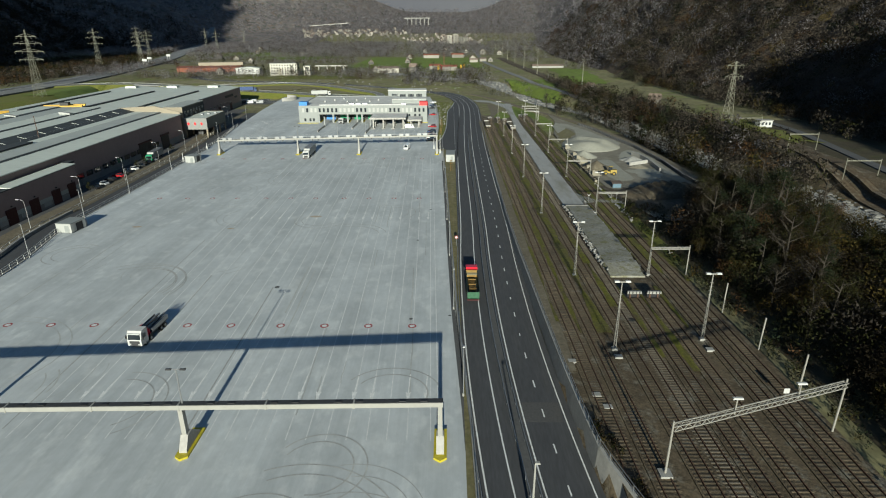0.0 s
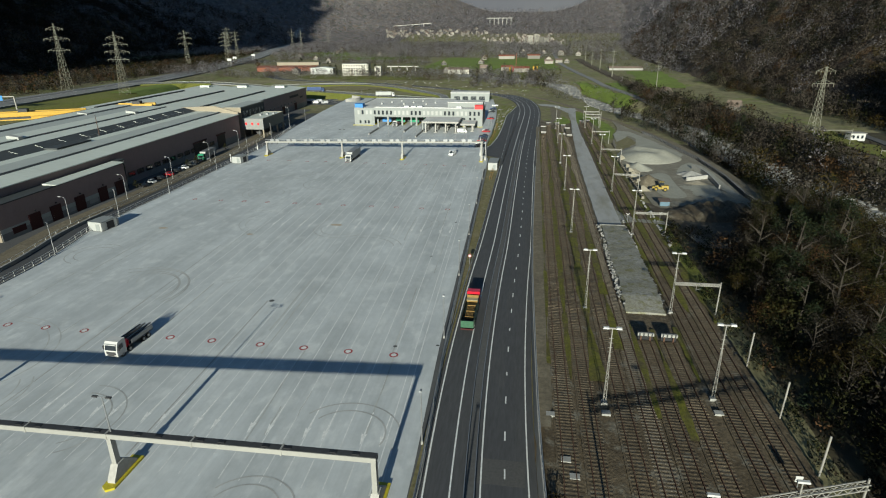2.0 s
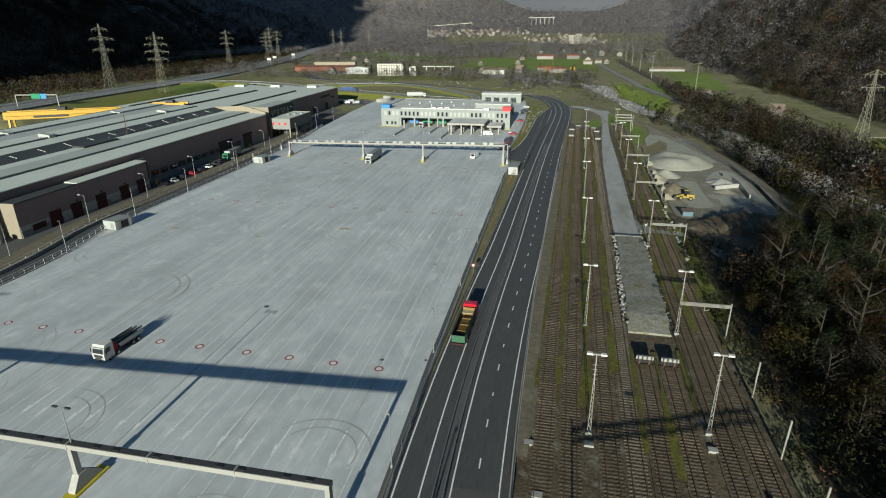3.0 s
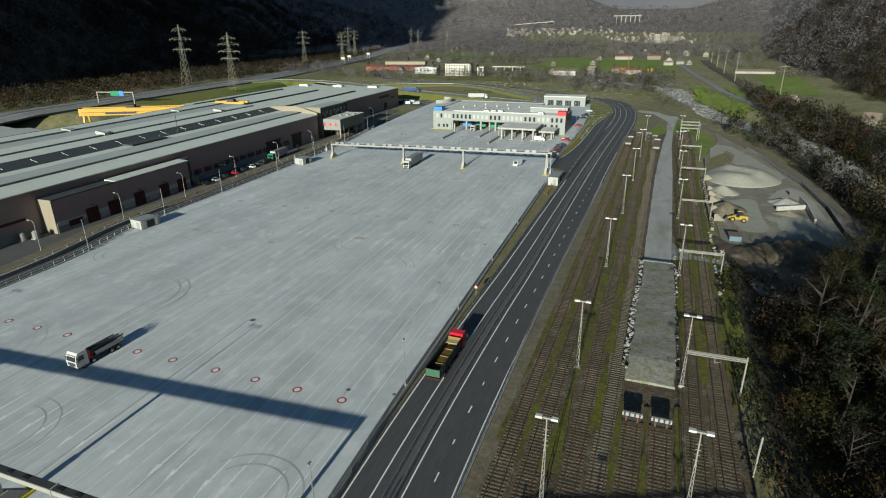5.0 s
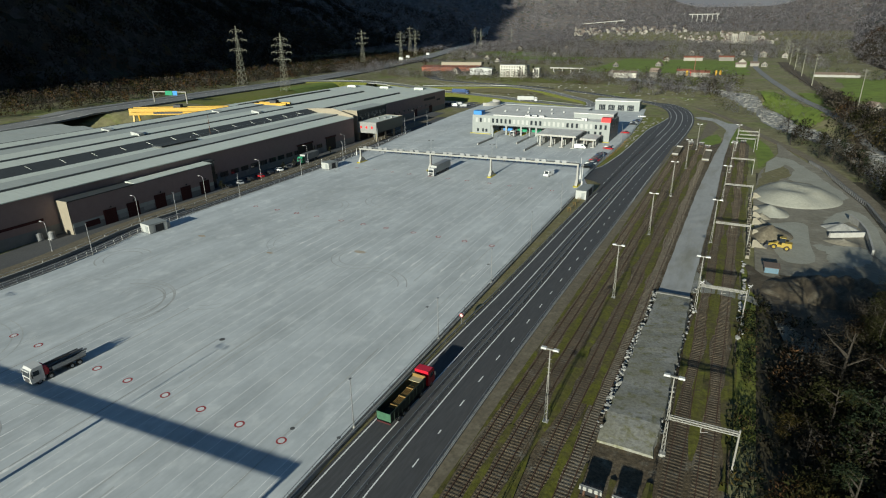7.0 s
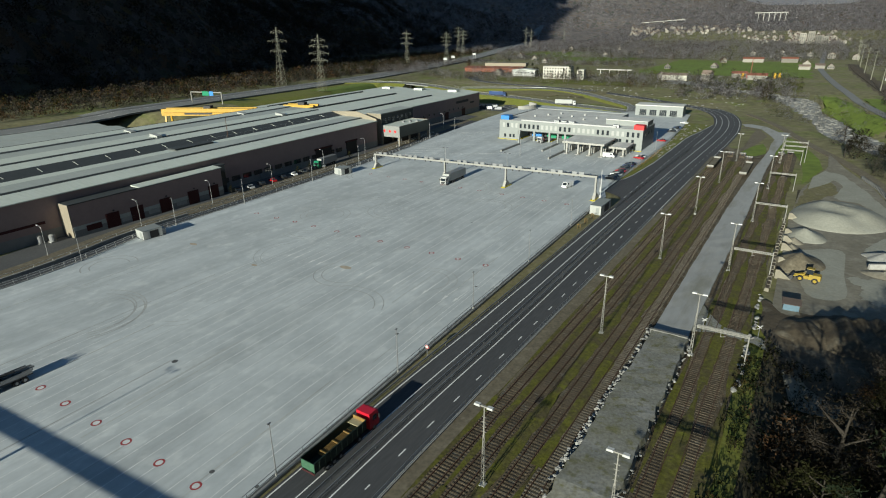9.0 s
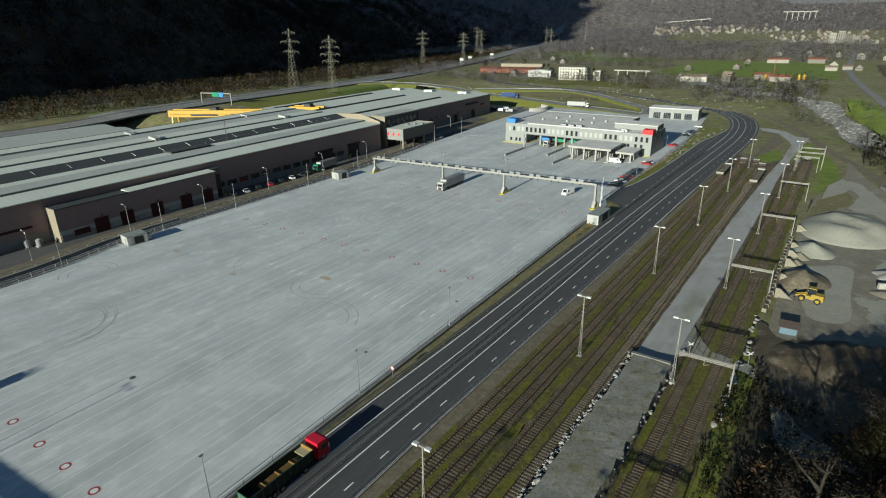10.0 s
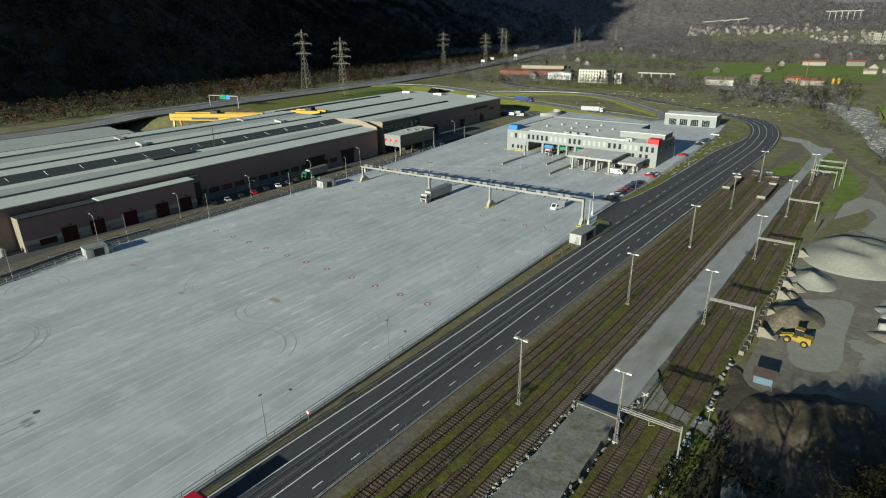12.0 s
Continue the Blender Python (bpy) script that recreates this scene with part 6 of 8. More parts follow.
# ---- cabins at the yard ----
def container(m, w, l, h, label):
    t = thing("site_container", label, "container", "yard containers", m=m)
    part("body", Form().box(0, 0, 0.12, w, l, h), M_FACADE_LIGHT, t)
    part("roof", Form().box(-0.08, -0.08, h, w + 0.08, l + 0.08, h + 0.12), M_FACADE, t)
    part("skid", Form().box(0.2, 0.1, 0, w - 0.2, l - 0.1, 0.12), M_CHASSIS, t)
    part("opening", Form().box(w, l * 0.35, 0.2, w + 0.03, l * 0.8, h - 0.3), M_BLACK, t, "dark open side")
    part("unit", Form().box(w * 0.15, l, 0.1, w * 0.85, l + 1.3, h * 0.75), M_GALV, t, "grey technical unit")
    part("door", Form().box(w * 0.55, -0.03, 0.2, w * 0.85, 0.0, h * 0.8), M_FACADE, t)
    return t


container(pose(-107.2, 145.4, 0, 0, 0, -6), 4.4, 5.6, 2.6, "white site container with a dark open side")
container(pose(-110.2, 232.8, 0, 0, 0, -6), 4.2, 5.2, 2.7, "white site container beside the yard edge")
container(pose(-1.9, 233.6, 0.02, 0, 0, -1), 3.6, 9.6, 3.0, "white service cabin with a grey flat roof")
for x, y, h in ((-4.6, 252.4, 8.0), (-7.6, 262.0, 8.0), (-112.4, 236, 3.4), (-112.8, 262, 3.0)):
    t = thing("camera_pole", "white pole on a thick white base at the yard gate", "pole", "camera poles", m=pose(x, y, 0))
    part("pole", Form().rod((0, 0, 1.6), (0, 0, h), 0.14, 0.10), M_WHITE, t)
    part("base", Form().rod((0, 0, 0), (0, 0, 1.6), 0.42, 0.3, 12), M_WHITE, t)
rs = thing("speed_sign", "round red-rimmed traffic sign on a post beside the road", "sign", m=pose(1.5, 135.6, 0.05))
part("post", Form().rod((0, 0, 0), (0, 0, 2.6), 0.06, n=8), M_GALV, rs)
part("plate", Form().rod((0, -0.02, 2.3), (0, -0.06, 2.3), 0.42, n=20), M_PAINT_RED, rs)
part("face", Form().rod((0, -0.06, 2.3), (0, -0.075, 2.3), 0.3, n=20), M_WHITE, rs)

# white bay lines west of the checkpoint and before its lanes
f = Form()
for i in range(16):
    y = 268 + i * 5.0
    x = float(YARD_L(y)) + 4.5
    f.bar((x, y, 0.006), (x + 14, y + 9, 0.006), 0.15, 0.012)
for i in range(17):
    x = -98 + i * 2.1
    f.bar((x, 285 + i * 1.3, 0.006), (x + 1.8, 289.5 + i * 1.3, 0.006), 0.35, 0.012)
for i in range(6):
    x = -62 + i * 4.4
    f.box(x, 300, -0.01, x + 0.15, 338, 0.007)
for i in range(5):
    x = -43 + i * 5.6
    f.bar((x, 300, 0.006), (x + 1.0, 315, 0.006), 0.18, 0.012).bar((x + 2.2, 300, 0.006), (x + 1.0, 315, 0.006), 0.18, 0.012)
tagged(part("bay_line", f, M_PAINT_WHITE), "white painted parking bay and lane lines", "road marking", kind="structure")
for x, y in ((-45.0, 303), (-71.5, 308), (-54.5, 318)):
    t = thing("lane_barrier", "long low concrete lane divider with a barrier post", "barrier", "lane dividers", m=pose(x, y, 0))
    part("divider", Form().box(-0.3, 0, 0, 0.3, 20, 0.9, 0.06), M_CONC, t)
    part("portal_post", Form().box(-0.35, 19.4, 0, 0.35, 20.2, 5.4), M_FACADE, t)
# barrier railing along the yard's north-east edge
railing("metal_railing", [(float(YARD_R(y)) + 0.15, y, 0.05) for y in spaced([(268, 420, 3)])], 1.5, "grey steel railing between car park and verge", 1, rails=(1.0, 0.75, 0.5, 0.25), r=0.04)


# ---- vehicles ----
def car(m, body_mat, label, van=False):
    t = thing("parked_van" if van else "parked_car", label, "van" if van else "car", "parked cars", m=m)
    L, W, H = (5.4, 1.95, 2.3) if van else (4.4, 1.8, 1.45)
    if van:
        out = [(-2.7, 0.35), (2.7, 0.35), (2.7, 1.0), (2.3, 1.15), (1.75, 2.2), (-2.6, 2.3), (-2.7, 2.1)]
    else:
        out = [(-2.2, 0.3), (2.2, 0.3), (2.2, 0.72), (1.2, 0.92), (-2.0, 0.98), (-2.2, 0.8)]
    part("body", Form().prism(out, "x", -W / 2, W / 2), body_mat, t)
    if van:
        part("windscreen", Form().add([(-0.8, 2.28, 1.2), (0.8, 2.28, 1.2), (0.75, 1.82, 2.1), (-0.75, 1.82, 2.1)], [(0, 1, 2, 3)]), M_GLASS, t)
        for s in (-1, 1):
            part("side_window", Form().box(s * W / 2 - 0.01, 0.6, 1.3, s * W / 2 + 0.012, 1.6, 1.95), M_GLASS, t)
    else:
        part("cabin", Form().prism([(-1.75, 0.95), (0.95, 0.92), (0.25, 1.4), (-1.2, 1.45)], "x", -W / 2 + 0.1, W / 2 - 0.1), M_GLASS, t)
        part("roof", Form().prism([(-1.2, 1.44), (0.25, 1.4), (0.1, 1.47), (-1.0, 1.5)], "x", -W / 2 + 0.14, W / 2 - 0.14), body_mat, t)
    for x in (-W / 2 + 0.1, W / 2 - 0.1):
        for y in (-1.35, 1.35):
            wheel(t, x, y, 0.33, 0.22)
    for s in (-0.6, 0.6):
        part("headlight", Form().box(s - 0.2, 2.19 if not van else 2.69, 0.55, s + 0.2, 2.22 if not van else 2.72, 0.72), M_WHITE, t)
    return t


paints = {n: material("car_paint_" + n, c, tuple(v * 0.9 for v in c), rough=0.25, size=1, fine=0.03, bump=0, spec=0.5) for n, c in
          (("black", (0.018, 0.018, 0.02)), ("red", (0.35, 0.015, 0.02)), ("white", (0.7, 0.7, 0.69)), ("silver", (0.35, 0.36, 0.37)), ("blue", (0.03, 0.06, 0.16)), ("grey", (0.08, 0.085, 0.09)))}
row = ["black", "black", "white", "black", "red", "grey", "black", "blue", "black", "red", "white"]
for i, n in enumerate(row):
    car(pose(-9.6 - 0.06 * i, 281 + i * 3.6 if i < 9 else 324 + (i - 9) * 3.4, 0, 0, 0, 78), paints[n], n + " car parked nose to the railing")
for i, (y, n) in enumerate(((366, "black"), (371, "silver"), (376, "black"), (381, "blue"), (400, "white"))):
    car(pose(-12.8, y + 38, 0, 0, 0, 82), paints[n], n + " car parked beside the checkpoint building")
car(pose(-11.2, 372, 0, 0, 0, 82), paints["red"], "red car parked beside the checkpoint building")
car(pose(-22.8, 320.6, 0, 0, 0, -86), paints["white"], "white van parked under the small canopy", True)
car(pose(-20.0, 261.5, 0, 0, 0, 170), paints["white"], "white pickup van driving across the yard", True)
for i, n in enumerate(["black", "silver", "black", "red", "black", "white", "grey", "black", "silver"]):
    car(HALL @ pose(-4.2 - 0.1 * i, 64 + i * 6.0, 0.15, 0, 0, 75), paints[n], n + " car parked before the works hall")


patch("parking", ((-190, 449), (-140, 449), (-138, 474), (-186, 474)), M_ASPHALT_OLD, "worn asphalt parking behind the far hall", 0.07)
rvan = random.Random(4)
for i in range(9):
    n = rvan.choice(["white", "white", "silver", "grey", "black"])
    car(pose(-176 + (i % 5) * 6.5 + rvan.uniform(-1, 1), 456 + (i // 5) * 9, -2.12, 0, 0, rvan.uniform(60, 120)), paints[n], n + " van parked behind the far hall", True)
M_NAVY = material("navy_lacquer", (0.03, 0.06, 0.16), (0.025, 0.05, 0.13), rough=0.35, size=1, fine=0.05, bump=0)


def lorry(m, kind, label):
    """Truck with its cab towards -y; the origin is on the ground below the cab's front."""
    t = thing("lorry", label, "lorry", "lorries", m=m)
    paint = {"tipper": M_TRUCK_RED, "flatbed": M_WHITE, "box": M_WHITE, "green": M_GREEN, "blue": M_NAVY}[kind]
    L = {"tipper": 13.6, "flatbed": 9.2, "box": 15.5, "green": 14, "blue": 15}[kind]
    cab = part("cab", Form().prism([(0.05, 0.55), (0.0, 1.6), (0.25, 2.75), (0.6, 3.2), (2.2, 3.25), (2.2, 0.55)], "x", -1.24, 1.24), paint, t)
    part("windscreen", Form().add([(-1.1, -0.01, 1.75), (1.1, -0.01, 1.75), (1.05, 0.2, 2.65), (-1.05, 0.2, 2.65)], [(3, 2, 1, 0)]), M_GLASS, cab)
    for s in (-1, 1):
        part("side_window", Form().box(s * 1.24 - 0.015, 0.55, 1.75, s * 1.24 + 0.015, 1.5, 2.6), M_GLASS, cab)
        part("mirror", Form().box(s * 1.5 - 0.12, 0.2, 1.7, s * 1.5 + 0.12, 0.35, 2.4), M_BLACK, cab)
        part("headlight", Form().box(s * 0.85 - 0.22, -0.03, 0.75, s * 0.85 + 0.22, 0.06, 1.0), M_FACADE_LIGHT, cab)
    part("grille", Form().box(-0.9, -0.02, 0.62, 0.9, 0.05, 1.5), M_CHASSIS, cab)
    part("sun_visor", Form().box(-1.1, 0.02, 2.72, 1.1, 0.35, 2.85), paint, cab)
    part("chassis", Form().box(-0.45, 1.2, 0.65, 0.45, L - 0.3, 1.0), M_CHASSIS, t)
    if kind == "tipper":
        z0, z1, y0 = 1.15, 2.75, 3.0
        body = part("body", Form().box(-1.25, y0, z0, 1.25, L, z0 + 0.15), M_TRUCK_GREEN, t, "dark dumper body")
        for s in (-1.25, 1.17):
            part("side_wall", Form().box(s, y0, z0, s + 0.08, L, z1), M_TRUCK_GREEN, body)
            part("top_rail", Form().box(s - 0.03, y0, z1, s + 0.11, L, z1 + 0.1), M_TRUCK_GREEN, body)
        for y in np.arange(y0 + 0.8, L, 1.1):
            for s in (-1.31, 1.25):
                part("rib", Form().box(s, y, z0, s + 0.06, y + 0.12, z1), M_TRUCK_GREEN, body)
        part("front_board", Form().box(-1.17, y0, z0, 1.17, y0 + 0.1, z1 + 0.2), M_OCHRE, body)
        part("load_sheet", Form().box(-1.17, y0 + 0.1, z1 - 0.45, 1.17, y0 + 1.3, z1 - 0.35), material("dusty_load", (0.36, 0.32, 0.2), (0.3, 0.26, 0.16), size=2, fine=0.2), body, "dusty pale load")
        part("tailgate", Form().box(-1.17, L - 0.1, z0, 1.17, L, z1 - 0.1), material("tailgate_green", (0.05, 0.12, 0.07), (0.04, 0.1, 0.06), size=2), body)
        for k in range(6):
            x = -0.62 + k * 0.25
            part("timber", Form().box(x, 4.9, z0 + 0.55, x + 0.13, L - 2.6, z0 + 0.7), M_OCHRE, t, "ochre timber bar of the load")
        for y in (5.6, 8.0, 10.4):
            part("cross_bar", Form().box(-0.8, y, z0 + 0.7, 0.8, y + 0.16, z0 + 0.84), M_OCHRE, t)
        part("rear_lights", Form().box(-1.2, L, 0.85, 1.2, L + 0.05, 1.1), M_DKRED, t)
        axles = (1.25, 4.6, 8.6, 9.9, 11.2)
    elif kind == "flatbed":
        bed = part("bed", Form().box(-1.25, 2.9, 1.1, 1.25, L, 1.3), M_CHASSIS, t)
        for s in (-1.25, 1.19):
            part("drop_side", Form().box(s, 3.6, 1.3, s + 0.06, L, 2.0), M_GALV, bed)
        part("headboard", Form().box(-1.2, 2.9, 1.3, 1.2, 3.0, 2.3), M_TRUCK_RED, bed)
        part("toolbox", Form().box(-1.0, 2.4, 1.0, 1.0, 2.9, 2.6), M_TRUCK_RED, t, "red crane base behind the cab")
        for k in range(5):
            part("steel_beam", Form().box(-0.95 + k * 0.4, 3.3 + 0.2 * (k % 2), 1.55 + 0.25 * (k % 2), -0.75 + k * 0.4, L + 0.7 - 0.4 * (k % 3), 1.85 + 0.25 * (k % 2)), M_GALV, t, "grey steel beam of the load")
        part("crane_arm", Form().bar((0.3, 2.7, 2.6), (0.5, 7.0, 2.5), 0.28), M_CHASSIS, t)
        axles = (1.3, 3.1, 6.6, 7.9)
    else:
        body = M_FACADE_LIGHT if kind != "blue" else M_NAVY
        box = part("box_body", Form().box(-1.27, 2.6, 1.15, 1.27, L, 3.9), body, t)
        part("roof_edge", Form().box(-1.3, 2.58, 3.9, 1.3, L + 0.02, 3.98), M_GALV, box)
        part("skirt", Form().box(-1.2, 5.5, 0.5, 1.2, L - 4.5, 1.1), M_CHASSIS, t)
        axles = (1.3, 4.9, L - 4.2, L - 2.9, L - 1.6)
    for y in axles:
        for s in (-1.05, 1.05):
            wheel(t, s, y, 0.5, 0.36)
    return t


lorry(pose(4.6, 116.2, 0.01, 0, 0, 180), "tipper", "red tractor with a dark green open dump trailer on the road")
lorry(pose(-54.4, 85.2, 0.0, 0, 0, -2), "flatbed", "white lorry carrying grey steel beams on its flat bed")
lorry(pose(-61.6, 240.0, 0.0, 0, 0, 1), "box", "white articulated lorry with a pale box trailer")
lorry(pose(-64.0, 336.0, 0.0, 0, 0, -8), "flatbed", "dark loaded lorry waiting at the bay")
lorry(HALL @ pose(-4.4, 108, 0.1, 0, 0, 4), "green", "green lorry with a pale trailer before the hall gate")
lorry(pose(-99.0, 484.6, 1.05, 0, 0, 103), "box", "white articulated lorry on the slip road")
lorry(pose(-165, 500.4, 2.65, 0, 0, 95), "blue", "blue articulated lorry on the slip road")
# young staked trees on the verges
def stake(x, y):
    t = thing("young_tree", "thin young tree held by three wooden stakes", "young tree", "staked trees", m=pose(x, y, 0.1))
    g = M_OCHRE
    for a in (0, 120, 240):
        p = (0.45 * math.cos(radians(a)), 0.45 * math.sin(radians(a)), 0)
        part("stake", Form().rod(p, (p[0], p[1], 1.5), 0.05, n=5), g, t)
    part("ring", Form().bar((-0.45, -0.3, 1.4), (0.45, -0.3, 1.4), 0.08).bar((0.45, -0.3, 1.4), (0, 0.45, 1.4), 0.08).bar((0, 0.45, 1.4), (-0.45, -0.3, 1.4), 0.08), g, t)
    part("trunk", Form().rod((0, 0, 0), (0.05, 0, 2.8), 0.04, 0.015, n=5), M_BARK, t)


for y in (218, 224, 230, 246.5):
    stake(0.2, y)
for i in range(9):
    stake(float(YARD_R(298 + i * 6)) + 1.6, 298 + i * 6)

# tall pale lamp post on the central reserve, close to the start
t = thing("median_lamp", "pale tapering steel lamp post on the central reserve", "street lamp", m=pose(9.1, 48.6, 0.1))
part("pole", Form().rod((0, 0, 0), (0, 0, 8.2), 0.17, 0.09), M_BEAM, t)
part("lamp_head", Form().box(-0.1, -0.2, 8.1, 0.5, 0.2, 8.25, 0.04), M_BEAM, t)


# ---- far roads and the second line ----
M_ROADGREY = material("pale_worn_asphalt", (0.21, 0.21, 0.205), (0.17, 0.17, 0.168), size=1.5, fine=0.15, bump=0.05)
M_PYLON = material("weathered_steel", (0.19, 0.185, 0.145), (0.15, 0.148, 0.12), rough=0.6, size=1, fine=0.1, bump=0)


def on_ground(pts, dz):
    return [(p[0], p[1], float(ground_z(p[0], p[1])) + dz) for p in pts]


def far_road(name, pts, w, dz, label, mat=M_ASPHALT_OLD, lines=True, step=12):
    c = curve_through(pts, step)
    r = tagged(part(name, Form().ribbon(on_ground(c, dz), -w / 2, w / 2, thick=1.0), mat), label, "road", kind="structure")
    if lines:
        g = Form()
        for off in ((-w / 2 + 0.5, -0.25, w / 2 - 0.75) if w > 6 else (-w / 2 + 0.3, w / 2 - 0.55)):
            g.ribbon(on_ground(c, dz + 0.03), off, off + 0.25)
        tagged(part(name + "_line", g, M_PAINT_WHITE), "white edge and centre lines", "road marking", kind="structure")
    return c


moto = [(-324, 60), (-321, 190), (-322, 250), (-328, 310), (-336, 380), (-343, 460), (-354, 550), (-373, 640), (-397, 735), (-428, 850), (-474, 1000), (-575, 1300), (-700, 1700), (-790, 2000)]
c = far_road("motorway", moto, 30, 1.2, "grey two-carriageway motorway along the valley side", M_ROADGREY)
guard_rail("guard_rail", [(p.x, p.y, float(ground_z(p.x, p.y)) + 1.2) for p in c[::1] if p.y < 800], "guard rail on the motorway's central reserve", 0.9)
def slope_road(name, pts, w, label, gap=None):
    """A road on a grassed embankment; pts are (x, y, z); a gap in x is bridged."""
    flat = curve_through([(p[0], p[1]) for p in pts], 6)
    table = track(sorted((p[0], p[2]) for p in pts))
    way = [(p.x, p.y, max(float(table(p.x)), float(ground_z(p.x, p.y)) + 0.15)) for p in flat]
    tagged(part(name, Form().ribbon(way, -w / 2, w / 2, thick=0.8), M_ROADGREY), label, "road", kind="structure")
    g = Form()
    for off in (-w / 2 + 0.3, w / 2 - 0.55):
        g.ribbon([(x, y, z + 0.03) for x, y, z in way], off, off + 0.25)
    tagged(part(name + "_line", g, M_PAINT_WHITE), "white edge lines", "road marking", kind="structure")
    for side in (-1, 1):
        runs = [[]]
        for i, (x, y, z) in enumerate(way):
            if gap and gap[0] < x < gap[1]:
                if runs[-1]:
                    runs.append([])
                continue
            runs[-1].append(i)
        for run in runs:
            if len(run) < 2:
                continue
            f = Form()
            for n, i in enumerate(run):
                a, b = Vector(way[max(0, i - 1)]), Vector(way[min(len(way) - 1, i + 1)])
                d = (b - a).normalized()
                s = Vector((d.y, -d.x, 0)) * side
                p = Vector(way[i])
                h = p.z - float(ground_z(p.x, p.y))
                f.v += [tuple(p + s * (w / 2) - Vector((0, 0, 0.03))), tuple(p + s * (w / 2 + 1.0) - Vector((0, 0, 0.1))), tuple(p + s * (w / 2 + 1.0 + h * 2.0) - Vector((0, 0, h + 0.3)))]
                if n:
                    k = 3 * n
                    f.f += [(k - 3, k - 2, k + 1, k), (k - 2, k - 1, k + 2, k + 1)]
            tagged(part("embankment", f, M_GRASS), "grassed road embankment", "embankment", kind="structure")
    guard_rail("guard_rail", [(x, y + w / 2 - 0.2, z) for x, y, z in way[::2]], "galvanised guard rail on the slip road")
    return way


slope_road("slip_road", [(-352, 462, 8.5), (-335, 492, 8.3), (-306, 510, 8.0), (-276, 516, 7.6), (-240, 514, 6.2), (-200, 503, 4.0), (-168, 501, 2.6), (-134, 493, 1.8), (-108, 485, 1.1), (-79, 480, 0.5), (-58, 473, 0.12)], 8.5, "pale slip road descending from an overbridge to the checkpoint", (-276, -253))
slope_road("slip_link", [(-56, 476, 0.3), (-61, 498, 0.8), (-79, 517, 1.4), (-113, 548, 2.6), (-152, 566, 3.3), (-192, 556, 3.4), (-232, 538, 3.2)], 7, "pale link road of the interchange")
far_road("ring_road", [(-136, 462), (-152, 474), (-150, 486), (-132, 491)], 6, 0.25, "curved ramp beside the halls")
far_road("country_road", [(118, 360), (105, 412), (97, 465), (88, 524), (76, 602), (64, 710), (53, 850), (50, 950), (50, 1430)], 6, 0.35, "country road between river and meadows", M_ROADGREY, False)
far_road("hillside_lane", [(148, 150), (159, 207), (168, 255), (174, 290), (176, 330)], 4.5, 0.4, "narrow lane below the wooded slope", M_ASPHALT_OLD, False)
far_road("works_track", [(86, 150), (87.5, 200), (88.3, 232), (86.6, 268), (80.5, 310), (70, 352), (56, 392), (36, 455), (16, 500)], 4.2, 0.3, "narrow dirt track around the gravel works", M_DIRT, False, 5)
for x, w in ((-281, 5), (-253, 5)):
    single("bridge_abutment", Form().prism([(x, -0.3), (x + w, -0.3), (x + w - 1, 6.4), (x + 1, 6.4)], "y", 509, 522), M_CONC_PALE, "pale concrete bridge abutment", "bridge")
single("curved_wall", Form().ribbon([(-138 + 16 * math.cos(radians(a)), 462 + 14 * math.sin(radians(a)), 2.4) for a in range(-60, 80, 10)], -0.3, 0.3, thick=3.5), M_CONC_PALE, "curved pale retaining wall of the ramp", "wall")
for s in (-4.2, 0, ):
    pts = [(float(LINE2(y)) + s, y, float(ground_z(LINE2(y) + s, y)) + 0.5) for y in spaced([(120, 1000, 10)])]
    t = thing("main_line_track", "distant double-track railway line on brown ballast", "railway track", "main line")
    part("ballast_bed", Form().ribbon(pts, -2.0, 2.0, thick=1.0), M_BALLAST, t)
    for o in (-0.75, 0.75):
        part("rail", Form().ribbon([(x, y, z + 0.1) for x, y, z in pts], o - 0.08, o + 0.08), M_RUST, t)
for y in (200, 245, 292):
    x, z = float(LINE2(y)), float(ground_z(LINE2(y), y))
    t = thing("catenary_portal", "grey catenary portal on the main line", "portal", "main line portals")
    for s in (-7.5, 4.5):
        part("post", post((x + s, y, z), 7.5), M_PYLON, t)
    part("girder", truss((x - 7.5, y, z + 6.6), (x + 4.5, y, z + 6.6), 0.3, 16), M_PYLON, t)
hut = thing("signal_hut", "white flat-roofed signal hut beside the main line", "hut", m=pose(165.5, 307, float(ground_z(165.5, 307)), 0, 0, 8))
part("wall", Form().box(-3.5, -2, 0, 3.5, 2, 3.4), M_WHITE, hut)
part("roof", Form().box(-3.8, -2.3, 3.4, 3.8, 2.3, 3.7), M_CONC, hut)
for x in (-2, 0, 2):
    part("window", Form().box(x - 0.5, -2.05, 1.2, x + 0.5, -2.0, 2.6), M_GLASS, hut)
sgn = thing("sign_gantry", "white motorway sign gantry with green and blue boards", "gantry", m=pose(-312, 322, 7.6, 0, 0, 14))
for x in (-13, 13):
    part("post", Form().box(x - 0.3, -0.3, 0, x + 0.3, 0.3, 8), M_MAST, sgn)
part("beam", Form().box(-13, -0.3, 7.6, 13, 0.3, 8.2), M_MAST, sgn)
part("board", Form().box(-3, -0.5, 5.6, 2.6, -0.3, 8.6), M_GREEN, sgn)
part("board", Form().box(3.0, -0.5, 5.6, 6.4, -0.3, 8.6), M_SIGN_BLUE, sgn)
for x, y in ((-423, 832), (-441, 928), (-401, 775)):
    part_x = single("sign_board", Form().box(x, y, 14, x + 6, y + 0.4, 17).box(x + 1, y, 6, x + 1.4, y + 0.4, 14).box(x + 4.6, y, 6, x + 5, y + 0.4, 14), M_WHITE, "back of a pale motorway sign board", "sign", "sign boards")

